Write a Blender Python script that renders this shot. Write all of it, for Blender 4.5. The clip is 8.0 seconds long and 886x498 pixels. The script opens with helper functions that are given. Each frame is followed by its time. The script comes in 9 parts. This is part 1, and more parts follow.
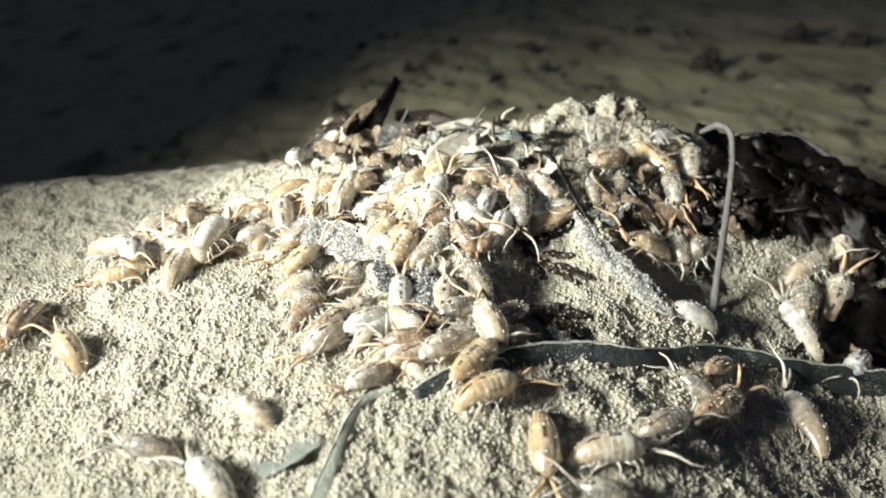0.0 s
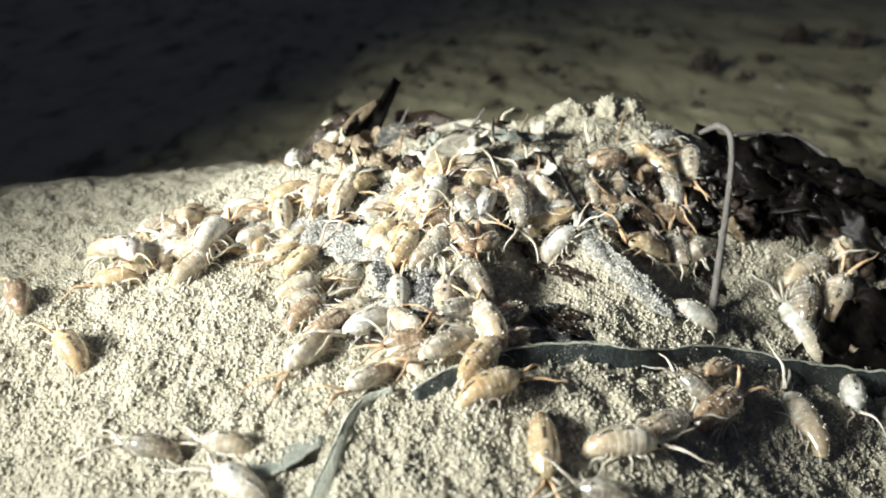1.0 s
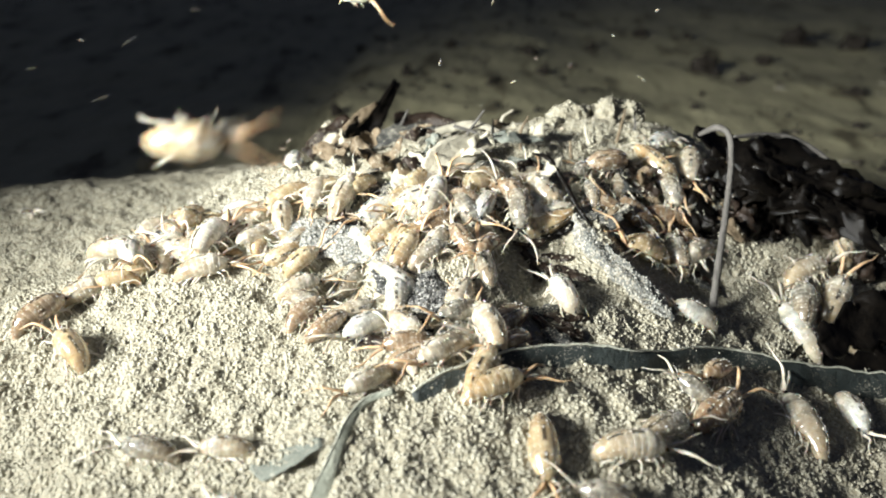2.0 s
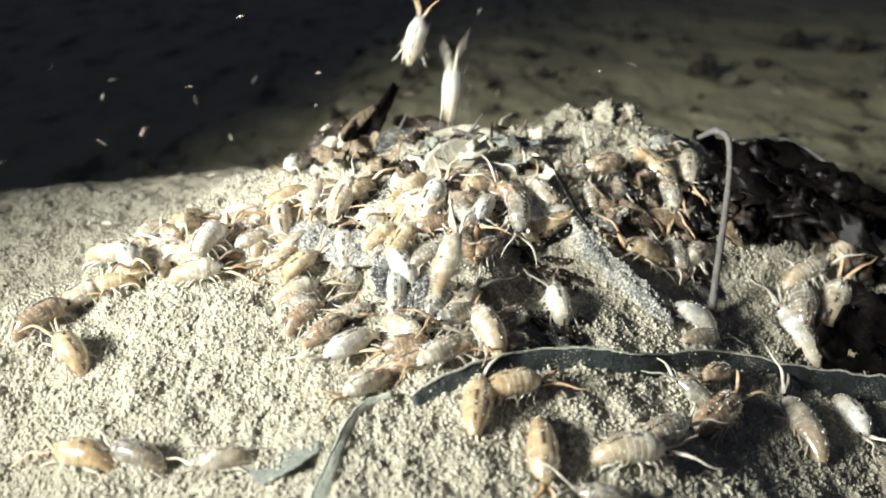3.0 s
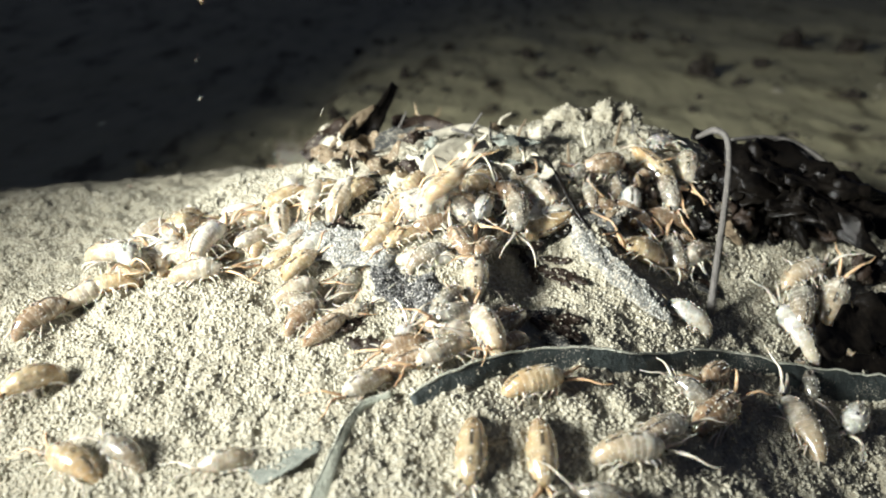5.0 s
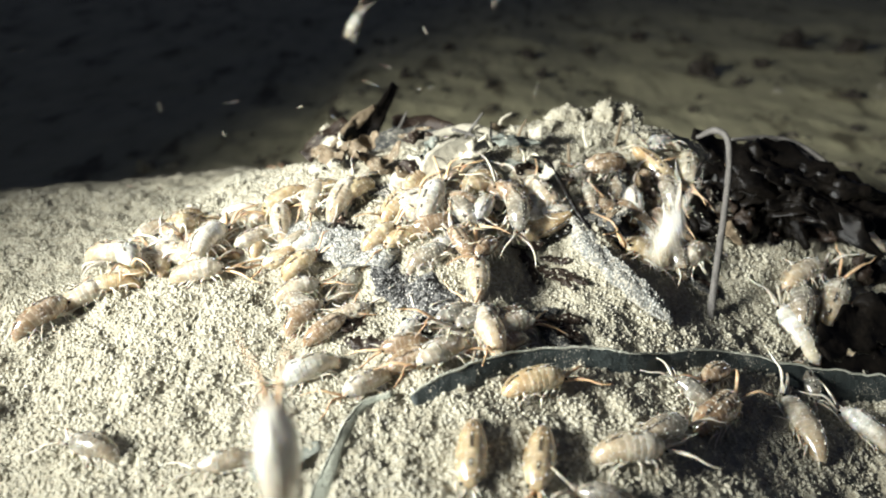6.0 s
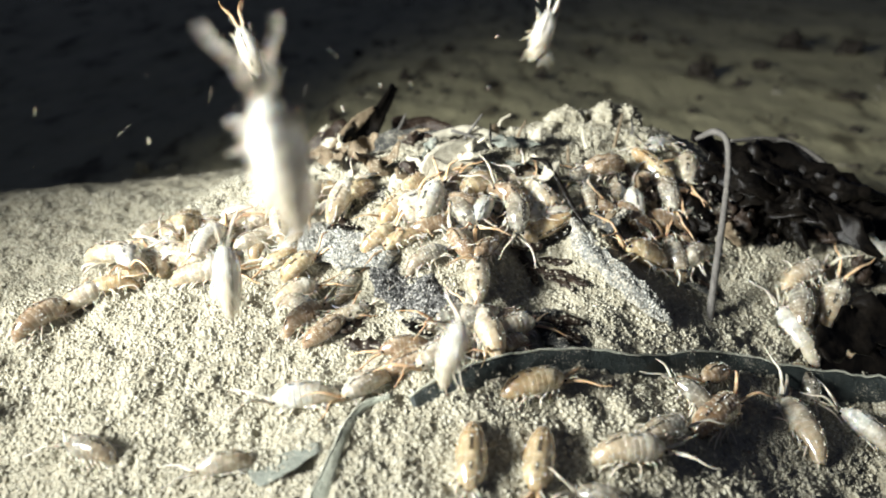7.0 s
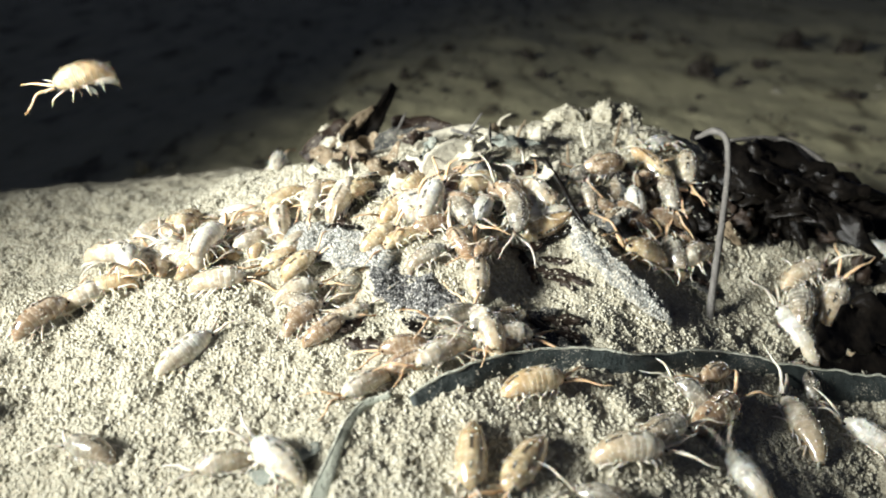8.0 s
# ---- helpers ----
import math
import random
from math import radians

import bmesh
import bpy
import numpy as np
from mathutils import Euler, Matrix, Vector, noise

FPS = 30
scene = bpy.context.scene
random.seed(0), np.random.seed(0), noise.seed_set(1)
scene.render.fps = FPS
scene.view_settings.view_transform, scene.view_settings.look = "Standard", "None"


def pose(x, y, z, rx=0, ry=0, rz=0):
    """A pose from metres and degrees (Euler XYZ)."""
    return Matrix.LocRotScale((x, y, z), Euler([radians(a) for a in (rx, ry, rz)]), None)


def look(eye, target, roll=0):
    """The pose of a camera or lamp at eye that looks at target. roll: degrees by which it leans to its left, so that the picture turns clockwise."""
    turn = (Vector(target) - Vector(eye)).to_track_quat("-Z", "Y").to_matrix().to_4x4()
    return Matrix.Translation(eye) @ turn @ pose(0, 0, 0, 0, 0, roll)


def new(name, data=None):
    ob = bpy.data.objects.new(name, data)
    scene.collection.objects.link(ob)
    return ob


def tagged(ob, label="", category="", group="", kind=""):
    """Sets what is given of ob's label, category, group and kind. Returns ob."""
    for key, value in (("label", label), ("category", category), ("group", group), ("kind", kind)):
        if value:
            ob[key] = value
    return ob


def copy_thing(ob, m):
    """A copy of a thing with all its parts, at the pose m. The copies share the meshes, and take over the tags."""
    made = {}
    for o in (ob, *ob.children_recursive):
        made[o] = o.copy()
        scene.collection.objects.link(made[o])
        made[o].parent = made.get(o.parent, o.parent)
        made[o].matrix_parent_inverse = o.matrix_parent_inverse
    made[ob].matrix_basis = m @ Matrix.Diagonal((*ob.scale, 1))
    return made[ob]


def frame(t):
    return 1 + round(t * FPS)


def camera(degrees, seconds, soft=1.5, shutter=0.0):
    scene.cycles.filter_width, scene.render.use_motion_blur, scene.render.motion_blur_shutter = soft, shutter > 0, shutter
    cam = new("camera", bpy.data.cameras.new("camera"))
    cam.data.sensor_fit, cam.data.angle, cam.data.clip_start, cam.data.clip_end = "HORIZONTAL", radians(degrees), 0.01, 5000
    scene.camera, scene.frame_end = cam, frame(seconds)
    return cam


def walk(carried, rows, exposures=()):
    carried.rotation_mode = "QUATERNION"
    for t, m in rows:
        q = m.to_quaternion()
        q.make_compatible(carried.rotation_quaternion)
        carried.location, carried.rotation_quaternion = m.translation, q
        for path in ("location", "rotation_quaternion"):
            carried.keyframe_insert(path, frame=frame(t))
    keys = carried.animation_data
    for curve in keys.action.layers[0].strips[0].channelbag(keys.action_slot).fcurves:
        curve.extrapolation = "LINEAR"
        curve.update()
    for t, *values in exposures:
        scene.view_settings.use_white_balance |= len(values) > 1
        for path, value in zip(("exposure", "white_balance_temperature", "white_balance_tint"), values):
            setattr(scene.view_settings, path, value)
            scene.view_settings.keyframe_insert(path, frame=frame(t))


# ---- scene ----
HFOV = 62.0
EYE_Z = 0.135
cam = camera(HFOV, 8.0, soft=1.95, shutter=0.8)
cam.data.dof.use_dof = True
cam.data.dof.focus_distance = 0.198
cam.data.dof.aperture_fstop = 11.5


def aim(dx, dy):
    """The camera's pose, turned by a small drift of the hand (in thousandths of a radian)."""
    return pose(0, 0, EYE_Z, 65 + math.degrees(dy * 0.001), 0, math.degrees(dx * 0.001))


walk(cam, [
    (0.0, aim(0, 0)), (0.5, aim(0, 2.1)), (1.0, aim(-0.8, 1.3)), (1.5, aim(-1.1, 1.5)),
    (3.0, aim(-2.9, 7.9)), (3.5, aim(-3.9, 7.1)), (4.0, aim(-4.4, 6.7)), (4.5, aim(-4.4, 7.2)),
    (6.0, aim(-3.8, 7.4)), (6.5, aim(-4.3, 7.4)), (7.0, aim(-4.7, 9.3)), (7.5, aim(-5.0, 8.3)), (8.0, aim(-5.0, 8.3)),
])

# ---- light: a night sky and one hand torch held low at the side ----
world = bpy.data.worlds.new("night_sky")
scene.world = world
world.use_nodes = True
bg = world.node_tree.nodes["Background"]
bg.inputs["Color"].default_value = (0.43, 0.53, 0.92, 1)
bg.inputs["Strength"].default_value = 0.053

torch_data = bpy.data.lights.new("torch", "SPOT")
torch_data.energy = 31.3
torch_data.color = (0.965, 0.985, 0.952)
torch_data.shadow_soft_size = 0.052
torch_data.spot_size = radians(89)
torch_data.spot_blend = 1.0
torch = new("torch", torch_data)
torch.matrix_world = look((-0.305, 0.0, 0.200), (0.190, 0.335, 0.171))
scene.view_settings.exposure = 0.0


# ---- materials ----
def rgb(r, g, b):
    return (r, g, b, 1)


def material(name):
    m = bpy.data.materials.new(name)
    m.use_nodes = True
    return m, m.node_tree.nodes, m.node_tree.links, m.node_tree.nodes["Principled BSDF"]


def noise_node(nodes, links, scale, detail=4.0, rough=0.6, coords=None):
    n = nodes.new("ShaderNodeTexNoise")
    n.inputs["Scale"].default_value = scale
    n.inputs["Detail"].default_value = detail
    n.inputs["Roughness"].default_value = rough
    if coords is not None:
        links.new(coords, n.inputs["Vector"])
    return n


def ramp_node(nodes, links, fac, stops):
    r = nodes.new("ShaderNodeValToRGB")
    el = r.color_ramp.elements
    while len(el) < len(stops):
        el.new(0.5)
    for e, (p, c) in zip(el, stops):
        e.position, e.color = p, c
    links.new(fac, r.inputs["Fac"])
    return r


def mix_node(nodes, links, fac, a, b, how="MIX"):
    m = nodes.new("ShaderNodeMix")
    m.data_type, m.blend_type = "RGBA", how
    for socket, v in ((m.inputs["Factor"], fac), (m.inputs["A"], a), (m.inputs["B"], b)):
        if isinstance(v, bpy.types.NodeSocket):
            links.new(v, socket)
        else:
            socket.default_value = v
    return m.outputs["Result"]


def bump_node(nodes, links, height, strength, distance, normal=None):
    b = nodes.new("ShaderNodeBump")
    b.inputs["Strength"].default_value = strength
    b.inputs["Distance"].default_value = distance
    links.new(height, b.inputs["Height"])
    if normal is not None:
        links.new(normal, b.inputs["Normal"])
    return b.outputs["Normal"]


def sand_material():
    m, nodes, links, bsdf = material("beach_sand")
    at = nodes.new("ShaderNodeNewGeometry").outputs["Position"]
    big = noise_node(nodes, links, 22, 3, 0.55, at)
    tone = ramp_node(nodes, links, big.outputs["Fac"], [(0.3, rgb(0.36, 0.342, 0.28)), (0.7, rgb(0.446, 0.427, 0.357))])
    cell = nodes.new("ShaderNodeTexVoronoi")
    cell.inputs["Scale"].default_value = 1050
    links.new(at, cell.inputs["Vector"])
    grain = ramp_node(nodes, links, cell.outputs["Color"], [(0.06, rgb(0.62, 0.57, 0.47)), (0.3, rgb(0.83, 0.79, 0.69)),
                                                           (0.75, rgb(1.0, 0.97, 0.88)), (0.97, rgb(1.1, 1.05, 0.94))])
    near = mix_node(nodes, links, 0.9, tone.outputs["Color"], grain.outputs["Color"], "MULTIPLY")
    # away from the mound the colour turns olive, with long darker blotches
    apart = nodes.new("ShaderNodeVectorMath")
    apart.operation = "DISTANCE"
    apart.inputs[1].default_value = (0.02, 0.14, 0.03)
    links.new(at, apart.inputs[0])
    damp = nodes.new("ShaderNodeMapRange")
    damp.inputs["From Min"].default_value = 0.25
    damp.inputs["From Max"].default_value = 0.37
    links.new(apart.outputs["Value"], damp.inputs["Value"])
    stretch = nodes.new("ShaderNodeVectorMath")
    stretch.operation = "MULTIPLY"
    stretch.inputs[1].default_value = (1.0, 0.35, 1.0)
    links.new(at, stretch.inputs[0])
    patchy = noise_node(nodes, links, 34, 5, 0.62, stretch.outputs[0])
    wet = ramp_node(nodes, links, patchy.outputs["Fac"], [(0.36, rgb(0.15, 0.13, 0.075)), (0.45, rgb(0.40, 0.37, 0.225)), (0.7, rgb(0.52, 0.48, 0.295))])
    links.new(mix_node(nodes, links, damp.outputs["Result"], near, wet.outputs["Color"]), bsdf.inputs["Base Color"])
    bsdf.inputs["Roughness"].default_value = 0.75
    bsdf.inputs["Specular IOR Level"].default_value = 0.35
    fine = noise_node(nodes, links, 1500, 3, 0.7, at)
    n1 = bump_node(nodes, links, cell.outputs["Distance"], 0.8, 0.0005)
    links.new(bump_node(nodes, links, fine.outputs["Fac"], 0.7, 0.0004, n1), bsdf.inputs["Normal"])
    return m


def shell_material(name, low, high, rear, scatter, sand=0.5):
    """A hopper's wet, waxy, translucent shell: paler plate margins, a darker rear and gut line, and sand grains stuck on it."""
    m, nodes, links, bsdf = material(name)
    at = nodes.new("ShaderNodeTexCoord").outputs["Object"]
    mottle = noise_node(nodes, links, 330, 5, 0.65, at)
    tone = ramp_node(nodes, links, mottle.outputs["Fac"], [(0.32, rgb(*[0.75 * c for c in low])), (0.47, rgb(*low)), (0.62, rgb(*high))]).outputs["Color"]

    def painted(key):
        n = nodes.new("ShaderNodeAttribute")
        n.attribute_name = key
        return n.outputs["Fac"]

    def scaled(value, k):
        n = nodes.new("ShaderNodeMath")
        n.operation = "MULTIPLY"
        links.new(value, n.inputs[0])
        n.inputs[1].default_value = k
        return n.outputs[0]

    tone = mix_node(nodes, links, scaled(painted("along"), 0.8), tone, rgb(*rear))
    info = nodes.new("ShaderNodeObjectInfo")
    shade = ramp_node(nodes, links, info.outputs["Random"], [(0, rgb(0.92, 0.91, 0.90)), (1, rgb(1.04, 1.03, 1.02))])
    tone = mix_node(nodes, links, 1.0, tone, shade.outputs["Color"], "MULTIPLY")
    tone = mix_node(nodes, links, scaled(painted("margin"), 0.16), tone, rgb(0.80, 0.75, 0.64))
    line = nodes.new("ShaderNodeMapRange")
    line.inputs["From Min"].default_value = 0.5
    line.inputs["From Max"].default_value = 0.75
    line.inputs["To Max"].default_value = 0.9
    links.new(painted("gut"), line.inputs["Value"])
    tone = mix_node(nodes, links, line.outputs["Result"], tone, rgb(0.022, 0.017, 0.013))
    cell = nodes.new("ShaderNodeTexVoronoi")
    cell.inputs["Scale"].default_value = 1150
    links.new(at, cell.inputs["Vector"])
    patch = noise_node(nodes, links, 300, 2, 0.5, at)
    add = nodes.new("ShaderNodeMath")
    add.operation = "MULTIPLY_ADD"
    links.new(patch.outputs["Fac"], add.inputs[0])
    add.inputs[1].default_value = -1.0
    links.new(cell.outputs["Distance"], add.inputs[2])
    stuck = nodes.new("ShaderNodeMapRange")
    stuck.inputs["From Min"].default_value = -0.42 + 0.2 * sand
    stuck.inputs["From Max"].default_value = -0.37 + 0.2 * sand
    stuck.inputs["To Min"].default_value = 1.0
    stuck.inputs["To Max"].default_value = 0.0
    links.new(add.outputs[0], stuck.inputs["Value"])
    grit = stuck.outputs["Result"]
    links.new(mix_node(nodes, links, grit, tone, rgb(0.62, 0.57, 0.46)), bsdf.inputs["Base Color"])
    rough = nodes.new("ShaderNodeMapRange")
    rough.inputs["To Min"].default_value = 0.22
    rough.inputs["To Max"].default_value = 0.8
    links.new(grit, rough.inputs["Value"])
    links.new(rough.outputs["Result"], bsdf.inputs["Roughness"])
    bsdf.inputs["Subsurface Weight"].default_value = scatter
    bsdf.inputs["Subsurface Radius"].default_value = (1.0, 0.74, 0.50)
    bsdf.inputs["Subsurface Scale"].default_value = 0.0009
    bsdf.inputs["Specular IOR Level"].default_value = 0.65
    bsdf.inputs["Coat Weight"].default_value = 1.0
    bsdf.inputs["Coat IOR"].default_value = 1.75
    bsdf.inputs["Coat Roughness"].default_value = 0.11
    clear = nodes.new("ShaderNodeMapRange")
    clear.inputs["From Min"].default_value = 0.34
    clear.inputs["From Max"].default_value = 0.62
    clear.inputs["To Min"].default_value = 0.58
    clear.inputs["To Max"].default_value = 0.93
    links.new(mottle.outputs["Fac"], clear.inputs["Value"])
    links.new(clear.outputs["Result"], bsdf.inputs["Alpha"])
    n1 = bump_node(nodes, links, grit, 0.9, 0.0003)
    links.new(bump_node(nodes, links, mottle.outputs["Fac"], 0.08, 0.0002, n1), bsdf.inputs["Normal"])
    return m


def limb_material(name, low, high):
    m, nodes, links, bsdf = material(name)
    at = nodes.new("ShaderNodeTexCoord").outputs["Object"]
    n = noise_node(nodes, links, 700, 3, 0.6, at)
    links.new(ramp_node(nodes, links, n.outputs["Fac"], [(0.3, rgb(*low)), (0.7, rgb(*high))]).outputs["Color"], bsdf.inputs["Base Color"])
    bsdf.inputs["Roughness"].default_value = 0.35
    bsdf.inputs["Subsurface Weight"].default_value = 0.3
    bsdf.inputs["Subsurface Radius"].default_value = (1.0, 0.6, 0.3)
    bsdf.inputs["Subsurface Scale"].default_value = 0.0006
    return m


def weed_material(name, low, high, dusty, rough=0.45, wet=0.22, wrinkle=0.8):
    """Wrack: a leathery blade with sand clinging to it. dusty: how much of it the sand covers."""
    m, nodes, links, bsdf = material(name)
    at = nodes.new("ShaderNodeNewGeometry").outputs["Position"]
    n = noise_node(nodes, links, 300, 6, 0.7, at)
    tone = ramp_node(nodes, links, n.outputs["Fac"], [(0.3, rgb(*low)), (0.7, rgb(*high))])
    cell = nodes.new("ShaderNodeTexVoronoi")
    cell.inputs["Scale"].default_value = 1900
    links.new(at, cell.inputs["Vector"])
    cover = noise_node(nodes, links, 90, 4, 0.7, at)
    add = nodes.new("ShaderNodeMath")
    add.operation = "MULTIPLY_ADD"
    links.new(cover.outputs["Fac"], add.inputs[0])
    add.inputs[1].default_value = -1.4
    links.new(cell.outputs["Distance"], add.inputs[2])
    edge = -0.62 + dusty
    span = nodes.new("ShaderNodeMapRange")
    span.inputs["From Min"].default_value = edge
    span.inputs["From Max"].default_value = edge + 0.05
    span.inputs["To Min"].default_value = 1.0
    span.inputs["To Max"].default_value = 0.0
    links.new(add.outputs[0], span.inputs["Value"])
    sandy = ramp_node(nodes, links, cell.outputs["Color"], [(0.1, rgb(0.2, 0.18, 0.14)), (0.9, rgb(0.62, 0.58, 0.48))])
    links.new(mix_node(nodes, links, span.outputs["Result"], tone.outputs["Color"], sandy.outputs["Color"]), bsdf.inputs["Base Color"])
    r = nodes.new("ShaderNodeMapRange")
    r.inputs["To Min"].default_value = rough
    r.inputs["To Max"].default_value = 0.85
    links.new(span.outputs["Result"], r.inputs["Value"])
    links.new(r.outputs["Result"], bsdf.inputs["Roughness"])
    bsdf.inputs["Specular IOR Level"].default_value = wet
    n1 = bump_node(nodes, links, span.outputs["Result"], 0.7, 0.0003)
    links.new(bump_node(nodes, links, n.outputs["Fac"], wrinkle, 0.0012, n1), bsdf.inputs["Normal"])
    return m


def grain_material(name, stops):
    """Loose grains, each of its own shade."""
    m, nodes, links, bsdf = material(name)
    geo = nodes.new("ShaderNodeNewGeometry")
    tone = ramp_node(nodes, links, geo.outputs["Random Per Island"], stops)
    fine = noise_node(nodes, links, 2500, 3, 0.6, geo.outputs["Position"])
    links.new(mix_node(nodes, links, 0.5, tone.outputs["Color"], ramp_node(nodes, links, fine.outputs["Fac"], [(0.3, rgb(0.7, 0.68, 0.64)), (0.7, rgb(1.15, 1.13, 1.1))]).outputs["Color"], "MULTIPLY"), bsdf.inputs["Base Color"])
    bsdf.inputs["Roughness"].default_value = 0.65
    bsdf.inputs["Specular IOR Level"].default_value = 0.3
    return m


LOOSE = grain_material("loose_sand_grain", [(0.0, rgb(0.25, 0.225, 0.165)), (0.06, rgb(0.36, 0.34, 0.265)), (0.5, rgb(0.415, 0.395, 0.315)), (0.92, rgb(0.46, 0.44, 0.355)), (1.0, rgb(0.54, 0.52, 0.44))])
LITTER = grain_material("dry_wrack_scrap", [(0.0, rgb(0.02, 0.018, 0.014)), (0.6, rgb(0.06, 0.052, 0.04)), (0.85, rgb(0.16, 0.14, 0.10)), (1.0, rgb(0.40, 0.37, 0.29))])
COARSE = grain_material("coarse_grey_grain", [(0.0, rgb(0.12, 0.12, 0.115)), (0.3, rgb(0.27, 0.275, 0.255)), (0.7, rgb(0.42, 0.42, 0.385)), (1.0, rgb(0.64, 0.63, 0.58))])
DARK_GRAIN = grain_material("dark_coarse_grain", [(0.0, rgb(0.03, 0.03, 0.03)), (0.45, rgb(0.10, 0.10, 0.098)), (0.75, rgb(0.22, 0.22, 0.21)), (1.0, rgb(0.60, 0.59, 0.55))])
SAND = sand_material()
SHELLS = {
    "cream": shell_material("cream_shell", (0.52, 0.46, 0.355), (0.77, 0.72, 0.60), (0.49, 0.38, 0.235), 0.6, 0.3),
    "amber": shell_material("amber_shell", (0.54, 0.42, 0.245), (0.77, 0.66, 0.46), (0.50, 0.34, 0.17), 0.6, 0.3),
    "grey": shell_material("grey_shell", (0.23, 0.215, 0.175), (0.46, 0.435, 0.365), (0.31, 0.24, 0.155), 0.6, 0.45),
    "white": shell_material("white_shell", (0.64, 0.63, 0.56), (0.84, 0.83, 0.77), (0.58, 0.50, 0.36), 0.6, 0.15),
    "brown": shell_material("brown_shell", (0.31, 0.215, 0.13), (0.53, 0.42, 0.295), (0.30, 0.195, 0.11), 0.6, 0.45),
}
LIMB_MATS = {
    "orange": limb_material("orange_limb", (0.50, 0.32, 0.17), (0.73, 0.54, 0.35)),
    "pale": limb_material("pale_limb", (0.48, 0.43, 0.34), (0.74, 0.70, 0.60)),
}
GRIT = limb_material("stuck_grit", (0.50, 0.46, 0.38), (0.86, 0.82, 0.72))
EYE_MAT, _n, _l, _b = material("black_eye")
_b.inputs["Base Color"].default_value = rgb(0.012, 0.01, 0.01)
_b.inputs["Roughness"].default_value = 0.15
KELP = weed_material("dark_wrack", (0.020, 0.026, 0.025), (0.050, 0.060, 0.056), 0.05, 0.42, 0.35)
BLACK_WEED = weed_material("black_wrack", (0.002, 0.002, 0.002), (0.010, 0.008, 0.006), -0.22, 0.28, 0.16, 0.45)
BROWN_WEED = weed_material("brown_wrack", (0.010, 0.007, 0.005), (0.045, 0.030, 0.021), -0.06, 0.35, 0.25, 0.7)
DARK_DUSTY = weed_material("dark_sanded_wrack", (0.03, 0.032, 0.03), (0.08, 0.08, 0.075), 0.22, 0.6)
TAN_WEED = weed_material("tan_wrack", (0.10, 0.075, 0.045), (0.26, 0.20, 0.13), 0.02, 0.6)
DUSTY_WEED = weed_material("sanded_wrack", (0.10, 0.11, 0.105), (0.20, 0.205, 0.19), 0.42, 0.6)
GREY_WEED = weed_material("grey_wrack", (0.12, 0.135, 0.12), (0.27, 0.285, 0.24), 0.12, 0.5)
STALK = weed_material("grey_stalk", (0.075, 0.07, 0.063), (0.17, 0.16, 0.145), -0.05, 0.5)
PALE_WEED = weed_material("pale_wrack", (0.42, 0.39, 0.30), (0.62, 0.58, 0.46), 0.05, 0.5)
STRIP = weed_material("pale_green_strip", (0.24, 0.26, 0.21), (0.46, 0.47, 0.38), 0.08, 0.5)
RIM = weed_material("pale_rim", (0.40, 0.42, 0.34), (0.62, 0.62, 0.52), 0.2, 0.6)
BARK = weed_material("dark_wood", (0.016, 0.013, 0.01), (0.06, 0.05, 0.04), 0.0, 0.6)


# ---- terrain ----
def fade(t):
    t = np.clip(t, 0, 1)
    return t * t * (3 - 2 * t)


def lumps(x, y, size, seed):
    """Smooth noise from -1 to 1 on a lattice of that pitch in metres."""
    table = np.random.RandomState(seed).uniform(-1, 1, (256, 256))
    u, v = np.asarray(x) / size, np.asarray(y) / size
    i, j = np.floor(u).astype(int), np.floor(v).astype(int)
    a, b = fade(u - i), fade(v - j)
    i, j, i1, j1 = i % 256, j % 256, (i + 1) % 256, (j + 1) % 256
    return ((table[i, j] * (1 - a) + table[i1, j] * a) * (1 - b) + (table[i, j1] * (1 - a) + table[i1, j1] * a) * b)


def dome(x, y, cx, cy, sx, sy, turn=0.0):
    c, s = math.cos(radians(turn)), math.sin(radians(turn))
    u, v = (x - cx) * c + (y - cy) * s, -(x - cx) * s + (y - cy) * c
    return np.exp(-0.5 * ((u / sx) ** 2 + (v / sy) ** 2))


